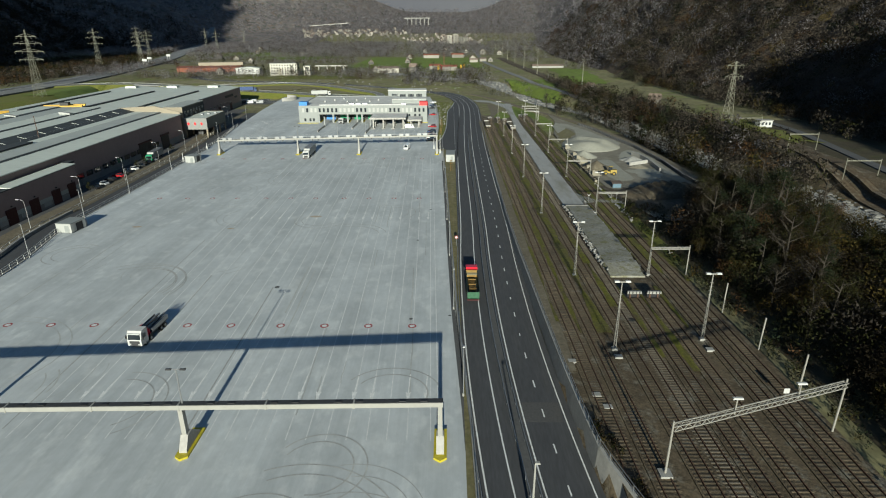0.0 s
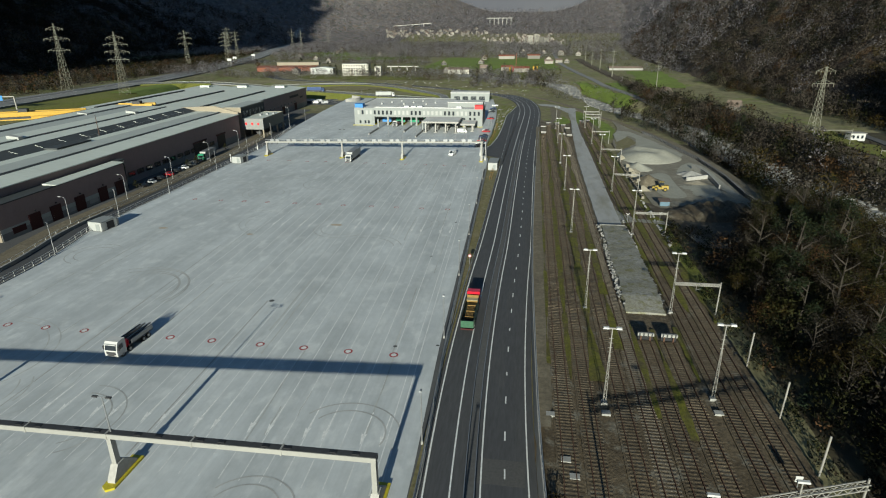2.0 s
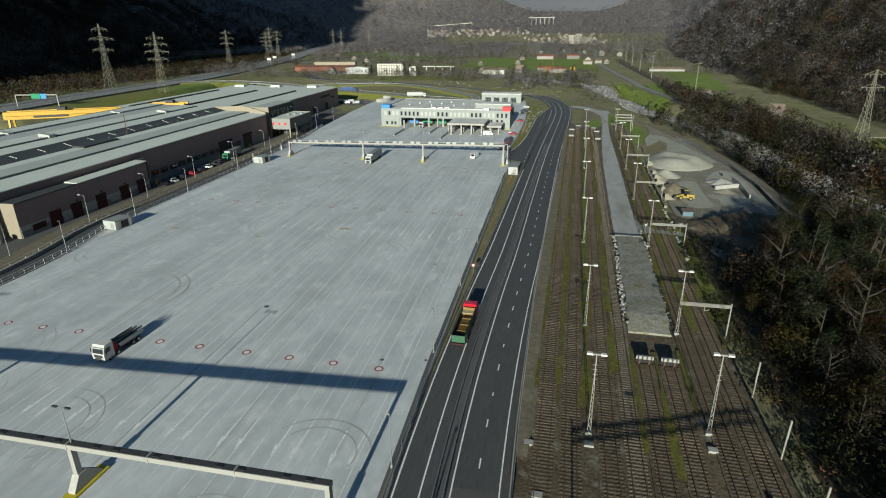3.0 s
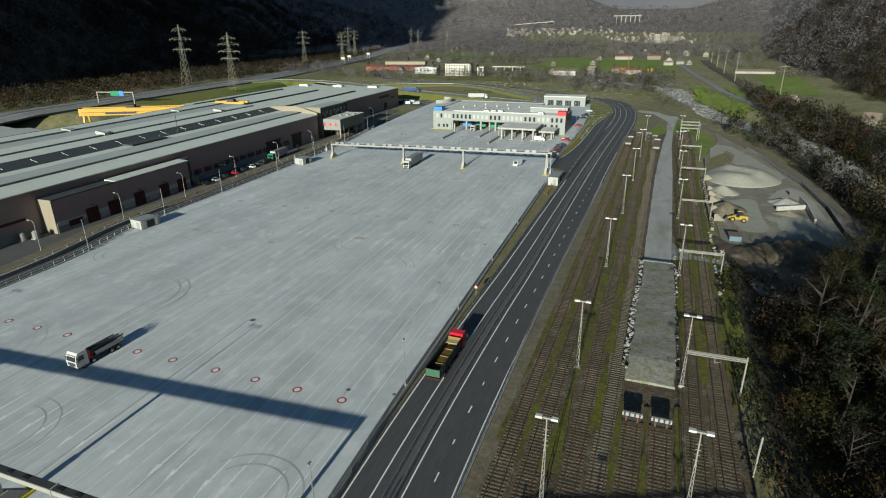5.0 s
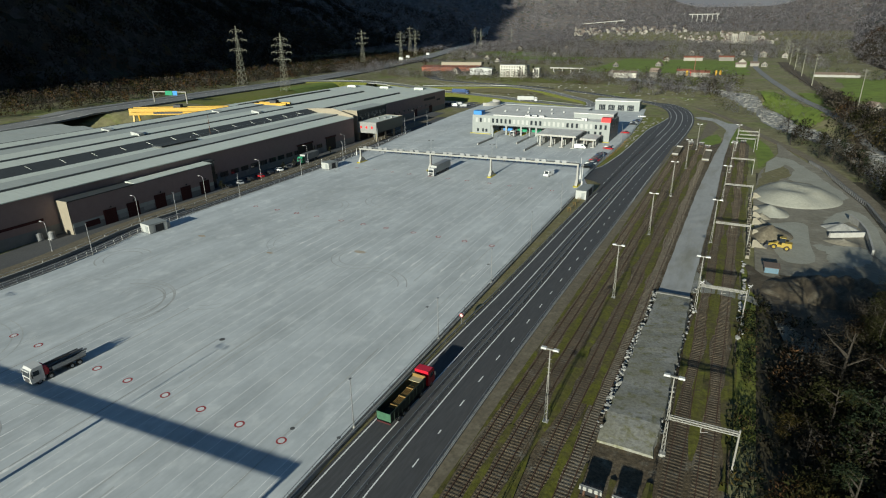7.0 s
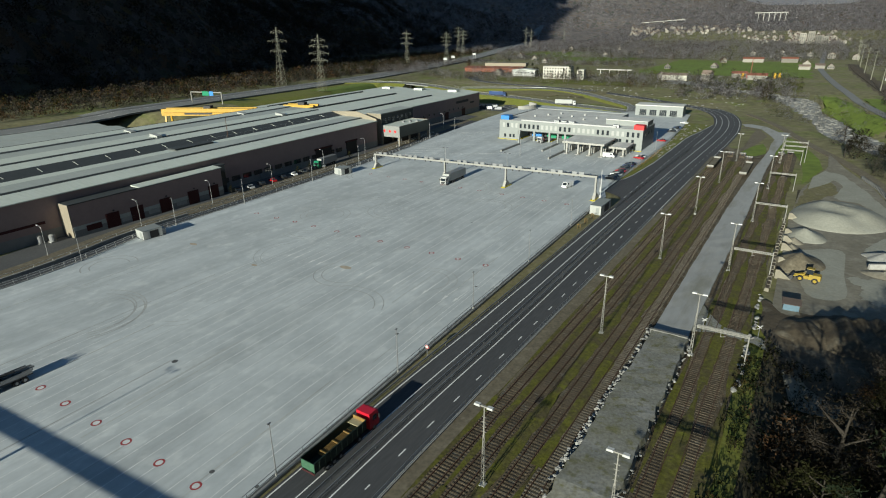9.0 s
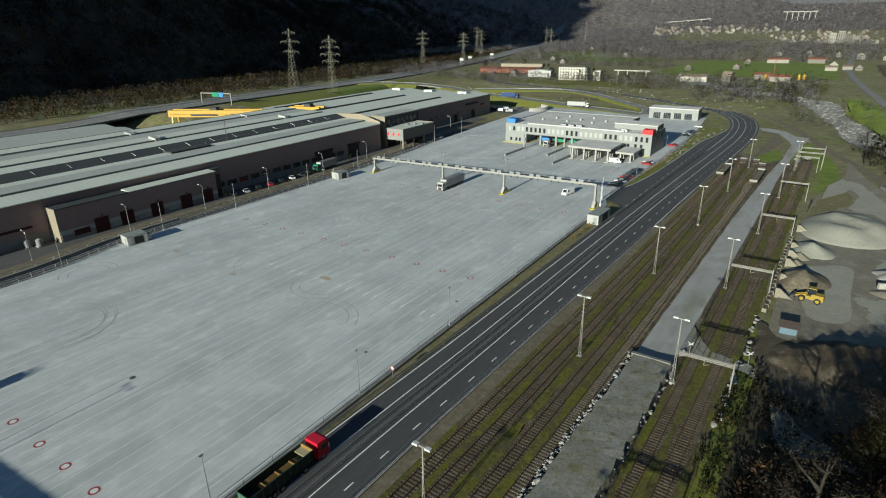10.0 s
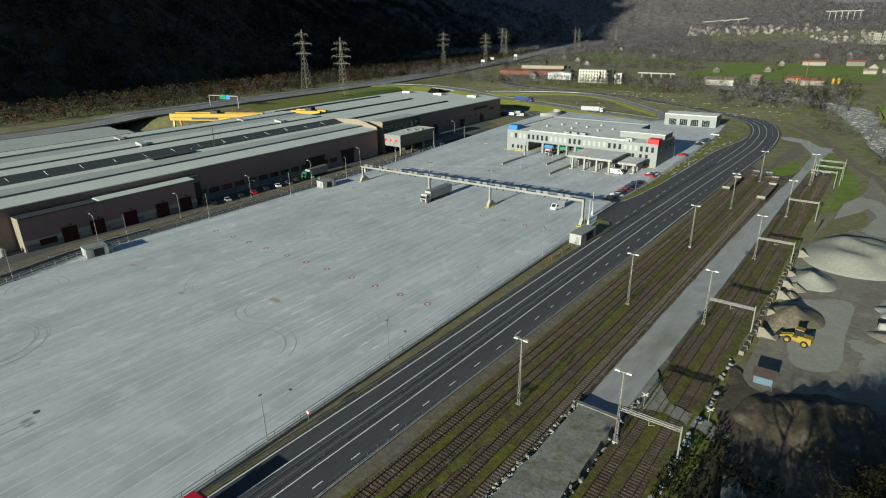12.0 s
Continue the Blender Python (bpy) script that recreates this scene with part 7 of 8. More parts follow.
# ---- meadows ----
def meadow(x0, y0, x1, y1, mat, label, seed, skew=0.0):
    r = random.Random(seed)
    n = 14
    f = Form()
    for j in range(n + 1):
        for i in range(n + 1):
            u, v = i / n, j / n
            y = y0 + (y1 - y0) * v
            x = x0 + (x1 - x0) * u + skew * v
            if i in (0, n):
                x += r.uniform(-3, 3)
            if j in (0, n):
                y += r.uniform(-4, 4)
            f.v.append((x, y, float(ground_z(x, y)) + 0.2 + 0.025 * seed))
    f.f += [(j * (n + 1) + i, j * (n + 1) + i + 1, (j + 1) * (n + 1) + i + 1, (j + 1) * (n + 1) + i) for j in range(n) for i in range(n)]
    return tagged(part("meadow", f, mat, smooth=True), label, "meadow", kind="structure")


meadow(-132, 762, 44, 1020, M_MEADOW, "broad bright green meadow in the valley", 1, -2)
meadow(154, 262, 167, 330, M_GRASS, "grass strip beside the main line", 12, -2)
meadow(112, 560, 150, 745, M_MEADOW, "green meadow below the wooded slope", 3, 10)
meadow(92, 470, 104, 600, M_MEADOW, "green meadow beside the country road", 4, -10)
meadow(78, 470, 92, 600, M_MEADOW, "green meadow between river and country road", 13, -26)
meadow(-440, 1060, -330, 1240, M_MEADOW, "green meadow in the valley", 5, 10)
meadow(-330, 960, -210, 1060, M_MEADOW, "green meadow in the valley", 7, 20)
meadow(-20, 620, 40, 700, M_GRASS, "rough green meadow beside the river", 8, 0)
meadow(-312, 425, -255, 500, M_MEADOW, "green embankment beside the motorway", 9, -6)
meadow(-215, 536, -100, 572, M_VERGE, "dry stony grass of the interchange", 10, 0)
meadow(-230, 612, -90, 645, M_GRASS, "dry grass of the interchange", 11, -20)

# ---- houses ----
def house_meshes(w, d, h, r):
    wall = Form().prism([(-w / 2, 0), (w / 2, 0), (w / 2, h), (0, h + r), (-w / 2, h)], "y", -d / 2, d / 2).mesh("wall", M_HOUSE)
    roof = Form().prism([(-w / 2 - 0.5, h - 0.2), (0, h + r + 0.15), (w / 2 + 0.5, h - 0.2), (w / 2 + 0.5, h + 0.15), (0, h + r + 0.55), (-w / 2 - 0.5, h + 0.15)], "y", -d / 2 - 0.5, d / 2 + 0.5).mesh("roof", M_TILE)
    win = Form().box(-0.6, -0.05, 0, 0.6, 0.0, 1.5).mesh("window", M_GLASS)
    return w, d, h, wall, roof, win


KINDS = [house_meshes(7.5, 9, 3.8, 3.4), house_meshes(8.5, 11, 4.4, 3.6), house_meshes(7, 7.5, 3.2, 3.2), house_meshes(10, 8, 6.4, 2.8)]


def house(x, y, k, turn, near=True):
    w, d, h, wall, roof, win = KINDS[k]
    t = thing("house", "pale plastered house with a pitched tile roof", "house", "village houses", m=pose(x, y, float(ground_z(x, y)) - 0.4, 0, 0, turn))
    part("wall", wall, None, t)
    part("roof", roof, None, t)
    for i in range(3 if near else 0):
        for z in np.arange(1.4, h - 1.2, 2.8):
            part("window", win, None, t, m=pose(-w / 2 + w * (i + 0.5) / 3, -d / 2, z + 0.3))


rv = random.Random(11)
for i in range(250):
    if i % 5 < 2:
        y, way = rv.triangular(1960, 2290, 2120), rv.uniform(-0.26, -0.09)
    else:
        y, way = rv.triangular(1770, 2120, 1850), rv.triangular(-0.10, 0.035, 0.0)
    house(35 + way * y, y, rv.randrange(4), rv.uniform(-40, 40), False)
for x, y, k, a in ((-112, 842, 2, 12), (-62, 872, 2, -10), (-68, 985, 0, 20), (34, 935, 1, 5), (60, 905, 2, 0), (-44, 706, 3, 80), (-75, 700, 2, 70), (-90, 712, 2, 20), (-235, 690, 1, 15), (-262, 676, 0, 5), (-300, 900, 2, 0), (-345, 960, 0, 30), (-390, 1010, 1, 0), (-270, 1090, 0, 15), (-230, 1180, 1, 0), (-380, 1180, 2, 40), (-50, 1190, 1, 0), (30, 1200, 0, 10), (60, 1130, 3, 0), (-10, 1230, 1, 0), (143, 412, 2, 60), (118, 500, 2, 30), (90, 1120, 1, 0), (-300, 1280, 0, 0), (-420, 1330, 1, 0), (-330, 1380, 0, 20)):
    house(x, y, k, a)
for x, y, h in ((-3, 1790, 24), (14, 1800, 28), (30, 1786, 20), (44, 1810, 17)):
    t = thing("tower_block", "pale residential tower block in the far village", "building", "tower blocks", m=pose(x, y, float(ground_z(x, y))))
    part("wall", Form().box(-7, -6, 0, 7, 6, h), M_HOUSE, t)
    for z in np.arange(2, h - 2, 3):
        for xx in (-4.5, 0, 4.5):
            part("window", Form().box(xx - 1.2, -6.05, z, xx + 1.2, -6.0, z + 1.5), M_GLASS, t)
M_PLASTER = material("cream_plaster", (0.52, 0.50, 0.44), (0.46, 0.44, 0.39), rough=0.8, size=0.4, fine=0.08, bump=0.02)
ap = thing("apartment_house", "long white four-storey apartment house with rows of windows", "building", m=pose(-199, 655, 4.3, 0, 0, 6))
part("wall", Form().box(0, 0, 0, 30, 12, 12.6), M_PLASTER, ap)
part("roof", Form().box(-0.4, -0.4, 12.6, 30.4, 12.4, 13.0), M_CONC, ap)
win = Form().box(-0.6, -0.06, 0, 0.6, 0.0, 1.5).mesh("window", M_GLASS)
for z in (1.4, 4.3, 7.2, 10.1):
    for i in range(10):
        part("window", win, None, ap, m=pose(2 + i * 2.9, 0, z))
ap2 = thing("white_annexe", "low white house beside the apartment house", "building", m=pose(-163, 660, 4.3, 0, 0, 6))
part("wall", Form().box(0, 0, 0, 7, 10, 10), M_PLASTER, ap2)
for z in (1.4, 4.3, 7.2):
    for i in range(2):
        part("window", win, None, ap2, m=pose(2 + i * 3, 0, z))
rh = thing("red_hall", "long low hall with a red-brown roof and pale upper strip", "building", m=pose(-325, 705, 4.8, 0, 0, 12))
part("wall", Form().box(0, 0, 0, 72, 26, 4.2), M_BRICK_ROOF, rh)
part("roof", Form().prism([(-1, 4.2), (27, 4.2), (27, 5.0), (13, 6.4), (-1, 4.7)], "x", -1, 73), M_BRICK_ROOF, rh)
part("upper_strip", Form().box(22, 14, 6.2, 74, 30, 10.0), M_CREAM, rh)
wb = thing("white_works", "white low works building with a grey roof", "building", m=pose(-243, 672, 4.3, 0, 0, 8))
part("wall", Form().box(0, 0, 0, 26, 14, 6.5), M_WHITE, wb)
part("roof", Form().prism([(-0.6, 6.4), (26.6, 6.4), (26.6, 7.0), (13, 8.2), (-0.6, 7.0)], "y", -0.6, 14.6), M_ROOF_GREY, wb)
for i in range(6):
    part("window", win, None, wb, m=pose(3 + i * 4, 0, 3.4))
for x, y, mt in ((13, 748, M_CRANE), (17, 750, M_CRANE), (-15, 735, M_CRANE), (-11, 738, M_SIGN_RED), (-3, 735, M_SIGN_RED)):
    single("works_silo", Form().rod((x, y, 4), (x, y, 9.6), 1.2, n=10).rod((x, y, 9.6), (x, y, 10.4), 1.2, 0.4, n=10), mt, "coloured silo of a distant works", "silo", "silos")
single("red_mast", Form().rod((-8, 733, 4), (-8, 733, 26), 0.45, 0.3, 6), M_BRICK_ROOF, "red steel mast of a distant works", "mast")
f = Form().box(-188, 2496, 93, -84, 2502, 96)
for x in range(-176, -88, 17):
    f.box(x, 2497.5, 40, x + 2.4, 2500.5, 93)
single("far_viaduct", f, M_CONC, "pale far motorway viaduct on the slope", "viaduct")
f = Form().ribbon([(x, 2300 + 0.26 * (x + 784), 50 + 0.071 * (x + 784)) for x in range(-800, -380, 20)], -5, 5, thick=2.5)
for x in range(-790, -390, 40):
    f.box(x, 2297 + 0.26 * (x + 784), 0, x + 3, 2303 + 0.26 * (x + 784), 48 + 0.071 * (x + 784))
single("hillside_road", f, M_CONC_PALE, "pale hillside motorway above the village", "viaduct")
for x, y, L, w in ((-168, 738, 40, 4.5),):
    f = Form().box(x, y, float(ground_z(x, y)) + 4.2, x + L, y + w, float(ground_z(x, y)) + 5.4)
    for k in range(4):
        f.box(x + 4 + k * (L - 9) / 3, y + 0.8, float(ground_z(x, y)) - 0.5, x + 5 + k * (L - 9) / 3, y + w - 0.8, float(ground_z(x, y)) + 4.2)
    single("road_bridge", f, M_CONC_PALE, "low pale concrete road bridge on piers", "bridge", "road bridges")
for x, y, w, d, h, mt in ((-84, 688, 24, 10, 5, M_PLASTER), (-45, 1000, 26, 11, 5, M_BRICK_ROOF), (2, 1010, 20, 10, 5.5, M_BRICK_ROOF), (-10, 722, 18, 9, 4.5, M_BRICK_ROOF), (-26, 740, 14, 8, 4.5, M_BRICK_ROOF), (28, 880, 12, 8, 4, M_HOUSE), (44, 905, 10, 8, 4, M_HOUSE), (104, 760, 40, 6, 2.6, M_CONC)):
    t = thing("farm_shed", "long low shed with a shallow pitched roof in the valley", "shed", "valley sheds", m=pose(x, y, float(ground_z(x, y)) - 0.2, 0, 0, 4))
    part("wall", Form().box(0, 0, 0, w, d, h), M_HOUSE if mt == M_BRICK_ROOF else mt, t)
    part("roof", Form().prism([(-0.5, h), (d / 2, h + 1.8), (d + 0.5, h), (d + 0.5, h + 0.3), (d / 2, h + 2.2), (-0.5, h + 0.3)], "x", -0.5, w + 0.5), M_TILE if mt != M_BRICK_ROOF else M_BRICK_ROOF, t)


# ---- pylons ----
def pylon(x, y, h, arms, label="grey lattice power pylon"):
    t = thing("power_pylon", label, "pylon", "power pylons", m=pose(x, y, float(ground_z(x, y)) - 0.3, 0, 0, 10))
    g = Form()
    w0 = h * 0.06
    wide = lambda z: w0 * (1 - z / h) ** 1.15 + 0.25
    n = 12
    zs = [h * (i / n) for i in range(n + 1)]
    for a, b in zip(zs, zs[1:]):
        for sx, sy in ((-1, -1), (1, -1), (1, 1), (-1, 1)):
            g.bar((sx * wide(a), sy * wide(a), a), (sx * wide(b), sy * wide(b), b), 0.17)
        for sy in (-1, 1):
            g.bar((-wide(a), sy * wide(a), a), (wide(b), sy * wide(b), b), 0.09)
            g.bar((wide(a), sy * wide(a), a), (-wide(b), sy * wide(b), b), 0.09)
        for sx in (-1, 1):
            g.bar((sx * wide(a), -wide(a), a), (sx * wide(b), wide(b), b), 0.09)
    part("tower", g, M_PYLON, t)
    for z, L in arms:
        for s in (-1, 1):
            g = Form()
            for yy in (-1, 1):
                g.bar((0, yy * wide(z * h), z * h), (s * L, 0, z * h), 0.16)
            g.bar((0, 0, z * h + 2.0), (s * L, 0, z * h), 0.14)
            arm = part("crossarm", g, M_PYLON, t)
            for f_ in (0.5, 0.98):
                part("insulator", Form().rod((s * L * f_, 0, z * h), (s * L * f_, 0, z * h - 1.6), 0.12, n=5), M_PYLON, arm)


pylon(-352, 429, 51.5, ((0.62, 8.5), (0.78, 10.0), (0.92, 6.5)))
pylon(-298, 423, 45.5, ((0.56, 8.0), (0.68, 9.5), (0.80, 9.0), (0.90, 6.5)))
pylon(-430, 728, 47, ((0.64, 8.5), (0.78, 9.5), (0.91, 6.5)))
pylon(-428, 826, 44, ((0.58, 8), (0.70, 9), (0.82, 8.5), (0.92, 6)))
pylon(-508, 1010, 46, ((0.66, 8), (0.8, 9), (0.92, 7)))
pylon(-565, 1088, 52, ((0.66, 8), (0.8, 9), (0.92, 7)))
pylon(-500, 1290, 46, ((0.66, 8), (0.8, 9)))
pylon(-600, 1480, 48, ((0.66, 8), (0.8, 9)))
pylon(-560, 1640, 46, ((0.66, 8), (0.8, 9)))
pylon(159, 335, 32, ((0.74, 5.5), (0.93, 5)))
for x, y in ((108, 487), (95, 655), (93, 760), (91, 850), (90, 950), (91, 1060), (94, 1180), (98, 1320)):
    t = thing("mast_pole", "slender grey line mast beside the railway", "pole", "line masts", m=pose(x, y, float(ground_z(x, y)) - 0.2))
    part("pole", Form().rod((0, 0, 0), (0, 0, 27), 0.45, 0.16), M_PYLON, t)
    for z in (23.0, 26.0):
        part("crossarm", Form().bar((-2.6, 0, z), (2.6, 0, z), 0.2), M_PYLON, t)


# ---- trees ----
def round_crown(me, normals):
    """Shade the shards of a crown as parts of one rounded mass."""
    normals = normals / (np.linalg.norm(normals, axis=1, keepdims=True) + 1e-6)
    at = me.attributes.new("custom_normal", "FLOAT_VECTOR", "POINT")
    at.data.foreach_set("vector", normals.astype(np.float32).ravel())


def tree_meshes(seed, h, spread, leaves, size, slots, low=0.25):
    """Trunk with limbs, and a crown of small leaf clumps gathered round the twigs; two meshes."""
    r = random.Random(seed)
    g = Form()
    tips = []
    lean = Vector((r.uniform(-0.06, 0.06), r.uniform(-0.06, 0.06), 1))
    base = Vector((0, 0, -0.4))
    last = base
    n = 5
    trunk = [base]
    for i in range(1, n + 1):
        p = base + lean * (h * 0.85 * i / n) + Vector((r.uniform(-0.15, 0.15), r.uniform(-0.15, 0.15), 0))
        g.rod(last, p, h * 0.022 * (1 - 0.8 * (i - 1) / n), h * 0.022 * (1 - 0.8 * i / n), n=6, caps=False)
        trunk.append(p)
        last = p
    for k in range(11):
        s = low + (0.95 - low) * (k + r.random()) / 11
        p = base + lean * (h * 0.85 * s)
        a = r.uniform(0, math.tau)
        L = spread * (1.1 - 0.65 * s) * r.uniform(0.7, 1.15)
        q = p + Vector((math.cos(a) * L * 0.6, math.sin(a) * L * 0.6, L * r.uniform(0.25, 0.6)))
        e = q + Vector((math.cos(a + r.uniform(-0.6, 0.6)) * L * 0.5, math.sin(a + r.uniform(-0.6, 0.6)) * L * 0.5, L * r.uniform(0.2, 0.6)))
        g.rod(p, q, h * 0.009, h * 0.006, n=5, caps=False)
        g.rod(q, e, h * 0.006, h * 0.002, n=4, caps=False)
        tips += [q, e, (q + e) / 2]
        for _ in range(3):
            w = q.lerp(e, r.random()) + Vector((r.uniform(-1, 1), r.uniform(-1, 1), r.uniform(0.2, 1))) * L * 0.35
            g.rod(q.lerp(e, r.random()), w, h * 0.003, h * 0.001, n=3, caps=False)
            tips.append(w)
    tips.append(last)
    c = Form()
    mats = []
    for _ in range(int(leaves * 2.1)):
        t = r.choice(tips)
        p = t + Vector((r.gauss(0, 1), r.gauss(0, 1), r.gauss(0, 0.8))) * spread * 0.16
        u = Vector((r.gauss(0, 1), r.gauss(0, 1), r.gauss(0, 0.6))).normalized() * size * r.uniform(0.5, 1.3)
        w = u.cross(Vector((r.gauss(0, 1), r.gauss(0, 1), r.gauss(0, 1)))).normalized() * size * r.uniform(0.3, 0.8)
        if u.cross(w).dot(p - Vector((0, 0, h * 0.5))) > 0:
            w = -w
        c.add([p - u, p + w * 0.9, p + u], [(0, 1, 2)])
        mats.append(0 if r.random() < 0.8 else 1)
    tm = g.mesh("trunk", M_BARK, True)
    cm = c.mesh("crown", [M_LEAF[i] for i in slots])
    cm.polygons.foreach_set("material_index", mats)
    co = np.array(c.v)
    round_crown(cm, co - np.array([0, 0, h * 0.5]) + np.random.RandomState(seed).normal(0, spread * 0.25, co.shape))
    return tm, cm


TREES = [tree_meshes(1, 11, 3.6, 950, 0.19, (0, 2)), tree_meshes(2, 13, 4.0, 1050, 0.19, (3, 0)), tree_meshes(3, 9, 3.4, 950, 0.18, (2, 3)), tree_meshes(4, 12, 3.8, 600, 0.14, (5, 0)),
         tree_meshes(5, 8, 3.2, 850, 0.17, (1, 2)), tree_meshes(6, 14, 4.2, 650, 0.16, (0, 5)), tree_meshes(7, 10, 3.0, 1100, 0.19, (3, 3)), tree_meshes(8, 15, 3.2, 1200, 0.22, (4, 3), 0.1)]
LABELS = ["brown half-bare deciduous tree in autumn", "olive-leaved deciduous tree on the bank", "ochre autumn tree with thinning leaves", "bare grey deciduous tree with few leaves", "rust-coloured small autumn tree", "tall bare brown deciduous tree", "green leafy tree on the bank", "dark green evergreen tree"]


def tree(x, y, k, s):
    t = thing("tree", LABELS[k], "tree", "trees", m=pose(x, y, float(ground_z(x, y)) - 0.1, 0, 0, random.uniform(0, 360)) @ Matrix.Scale(s, 4))
    part("trunk", TREES[k][0], None, t)
    part("crown", TREES[k][1], None, t)


track_edge = track([(160, 84), (200, 90), (232, 90.5), (268, 88), (305, 82), (352, 70), (392, 56), (455, 36)])
# begins south of the view: the unseen trees are added to shade the bank
rt = random.Random(21)
count = 0
for i in range(4200):
    x, y = rt.uniform(53.5, 128), rt.uniform(14, 420)
    rx = float(RIVER(y))
    if x > rx - (22 if 115 < y < 200 else 9) and x < rx + 17:
        continue
    if y > 166 and x < float(track_edge(y)) + 4:
        continue
    if x < 57 and rt.random() < 0.5 or (y > 138 and x < 68):
        continue
    keep = 1.15 if 105 < y < 168 else 0.62 if y < 190 else 0.42
    if rt.random() > keep * 0.2:
        continue
    k = rt.choice((0, 1, 1, 2, 2, 3, 4, 5, 6, 6, 7)) if y < 190 else rt.choice((0, 1, 3, 5, 5, 6, 7, 7))
    tree(x, y, k, rt.uniform(0.65, 1.05) * (0.8 if x < 60 else 1.35 if 105 < y < 170 and x > 60 else 1.0))
    count += 1
for x, y, k, s in ((-168, 652, 7, 1.1), (-160, 655, 7, 1.0), (-175, 650, 7, 0.9), (-208, 660, 7, 0.9), (-152, 660, 5, 1.0), (-58, 905, 4, 1.5), (-20, 700, 5, 1.0), (-50, 690, 3, 1.1), (-35, 680, 5, 1.0), (0, 690, 3, 1.0), (15, 670, 5, 1.0), (-10, 655, 0, 1.0), (-65, 670, 3, 0.9), (-280, 735, 7, 1.2), (-340, 740, 4, 1.2), (-350, 760, 0, 1.2), (-230, 700, 7, 1.0)):
    tree(x, y, k, s)
for u, v in ((-3.6, 60.5), (-4, 104), (-3.5, 96), (-4.5, 132)):
    p = HALL @ Vector((u, v, 0))
    t = thing("tree", "small green yellowing tree before the hall", "tree", "trees", m=pose(p.x, p.y, -2.2) @ Matrix.Scale(0.42, 4))
    part("trunk", TREES[6][0], None, t)
    part("crown", TREES[6][1], None, t)


def clumps(name, xs, ys, sizes, shards, slots, label, seed, tall=1.0, spread=0.5, fine=1.0):
    """A wood as one mesh: every tree a ragged crown of thin upward shards, its twigs and leaves."""
    r = np.random.RandomState(seed)
    n = len(xs)
    zs = ground_z(xs, ys)
    a = r.uniform(0, math.tau, (n, shards))
    hgt = r.uniform(0.1, 0.95, (n, shards))
    lean = r.normal(0, 0.12, (n, 1, 2))
    rad = spread * np.sqrt(np.clip(1.0 - (hgt * 1.5 - 0.55) ** 2, 0.03, 1)) * np.sqrt(r.uniform(0.05, 1.0, (n, shards))) * r.uniform(0.75, 1.2, (n, 1))
    s = sizes[:, None]
    p = np.stack([xs[:, None] + (np.cos(a) * rad + lean[..., 0] * hgt) * s, ys[:, None] + (np.sin(a) * rad + lean[..., 1] * hgt) * s, zs[:, None] + hgt * s * tall], -1)
    out = np.stack([np.cos(a), np.sin(a), np.full_like(a, 0.9)], -1) * 0.8 + r.normal(size=(n, shards, 3)) * 0.6
    out /= np.linalg.norm(out, axis=-1, keepdims=True)
    w = np.cross(out, r.normal(size=(n, shards, 3)))
    w /= np.linalg.norm(w, axis=-1, keepdims=True)
    big = s[..., None] * r.uniform(0.10, 0.20, (n, shards, 1)) * fine
    dome = np.stack([np.cos(a) * rad / spread, np.sin(a) * rad / spread, hgt - 0.3], -1) + r.normal(0, 0.22, (n, shards, 3))
    w *= np.where((np.cross(w, out) * dome).sum(-1, keepdims=True) < 0, -1.0, 1.0)
    tri = np.stack([p - w * big * 0.32 - out * big * 0.4, p + w * big * 0.32 - out * big * 0.25, p + out * big], 2).reshape(-1, 3)
    m = n * shards
    me = bpy.data.meshes.new(name)
    me.vertices.add(m * 3)
    me.loops.add(m * 3)
    me.polygons.add(m)
    me.vertices.foreach_set("co", tri.ravel())
    me.loops.foreach_set("vertex_index", np.arange(m * 3))
    me.polygons.foreach_set("loop_start", np.arange(m) * 3)
    for k in range(len(M_LEAF)):
        me.materials.append(M_LEAF[k])
    kind = r.choice(len(slots), n, p=np.array(slots) / sum(slots))
    if len(slots) > 8 and slots[8]:
        rusty = wave(xs, ys, 90, 61) > 0.55
        kind = np.where(rusty & (r.uniform(size=n) < 0.6), 8, np.where(~rusty & (kind == 8), 7, kind))
    me.polygons.foreach_set("material_index", np.repeat(kind, shards).astype(np.int32))
    me.update(calc_edges=True)
    round_crown(me, np.repeat(dome.reshape(-1, 3), 3, axis=0))
    return tagged(new(name, me), label, "woods", kind="stuff")


def scatter(n, x0, x1, y0, y1, keep, seed):
    r = np.random.RandomState(seed)
    x, y = r.uniform(x0, x1, n), r.uniform(y0, y1, n)
    k = keep(x, y)
    return x[k], y[k], r


# slots: brown, rust, ochre, olive, dark evergreen, grey, far grey paled for haze
x, y, r = scatter(14000, -1050, -440, 60, 1500, lambda x, y: (x < MOUNT_L(y) + 4) & (x > MOUNT_L(y) - 330), 1)
clumps("forest", x, y, r.uniform(9, 16, len(x)), 30, (46, 9, 5, 8, 12, 20, 0), "brown late-autumn forest on the western slope", 2, fine=0.9)
x, y, r = scatter(8200, 180, 560, 150, 720, lambda x, y: (x > MOUNT_R(y) - 4) & (x < MOUNT_R(y) + 300), 3)
clumps("forest", x, y, r.uniform(7, 13, len(x)), 72, (4, 0, 4, 9, 4, 14, 8, 48, 12), "rusty late-autumn forest on the eastern slope", 4, fine=0.55)
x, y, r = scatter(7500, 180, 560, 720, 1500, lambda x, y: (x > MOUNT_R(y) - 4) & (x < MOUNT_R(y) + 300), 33)
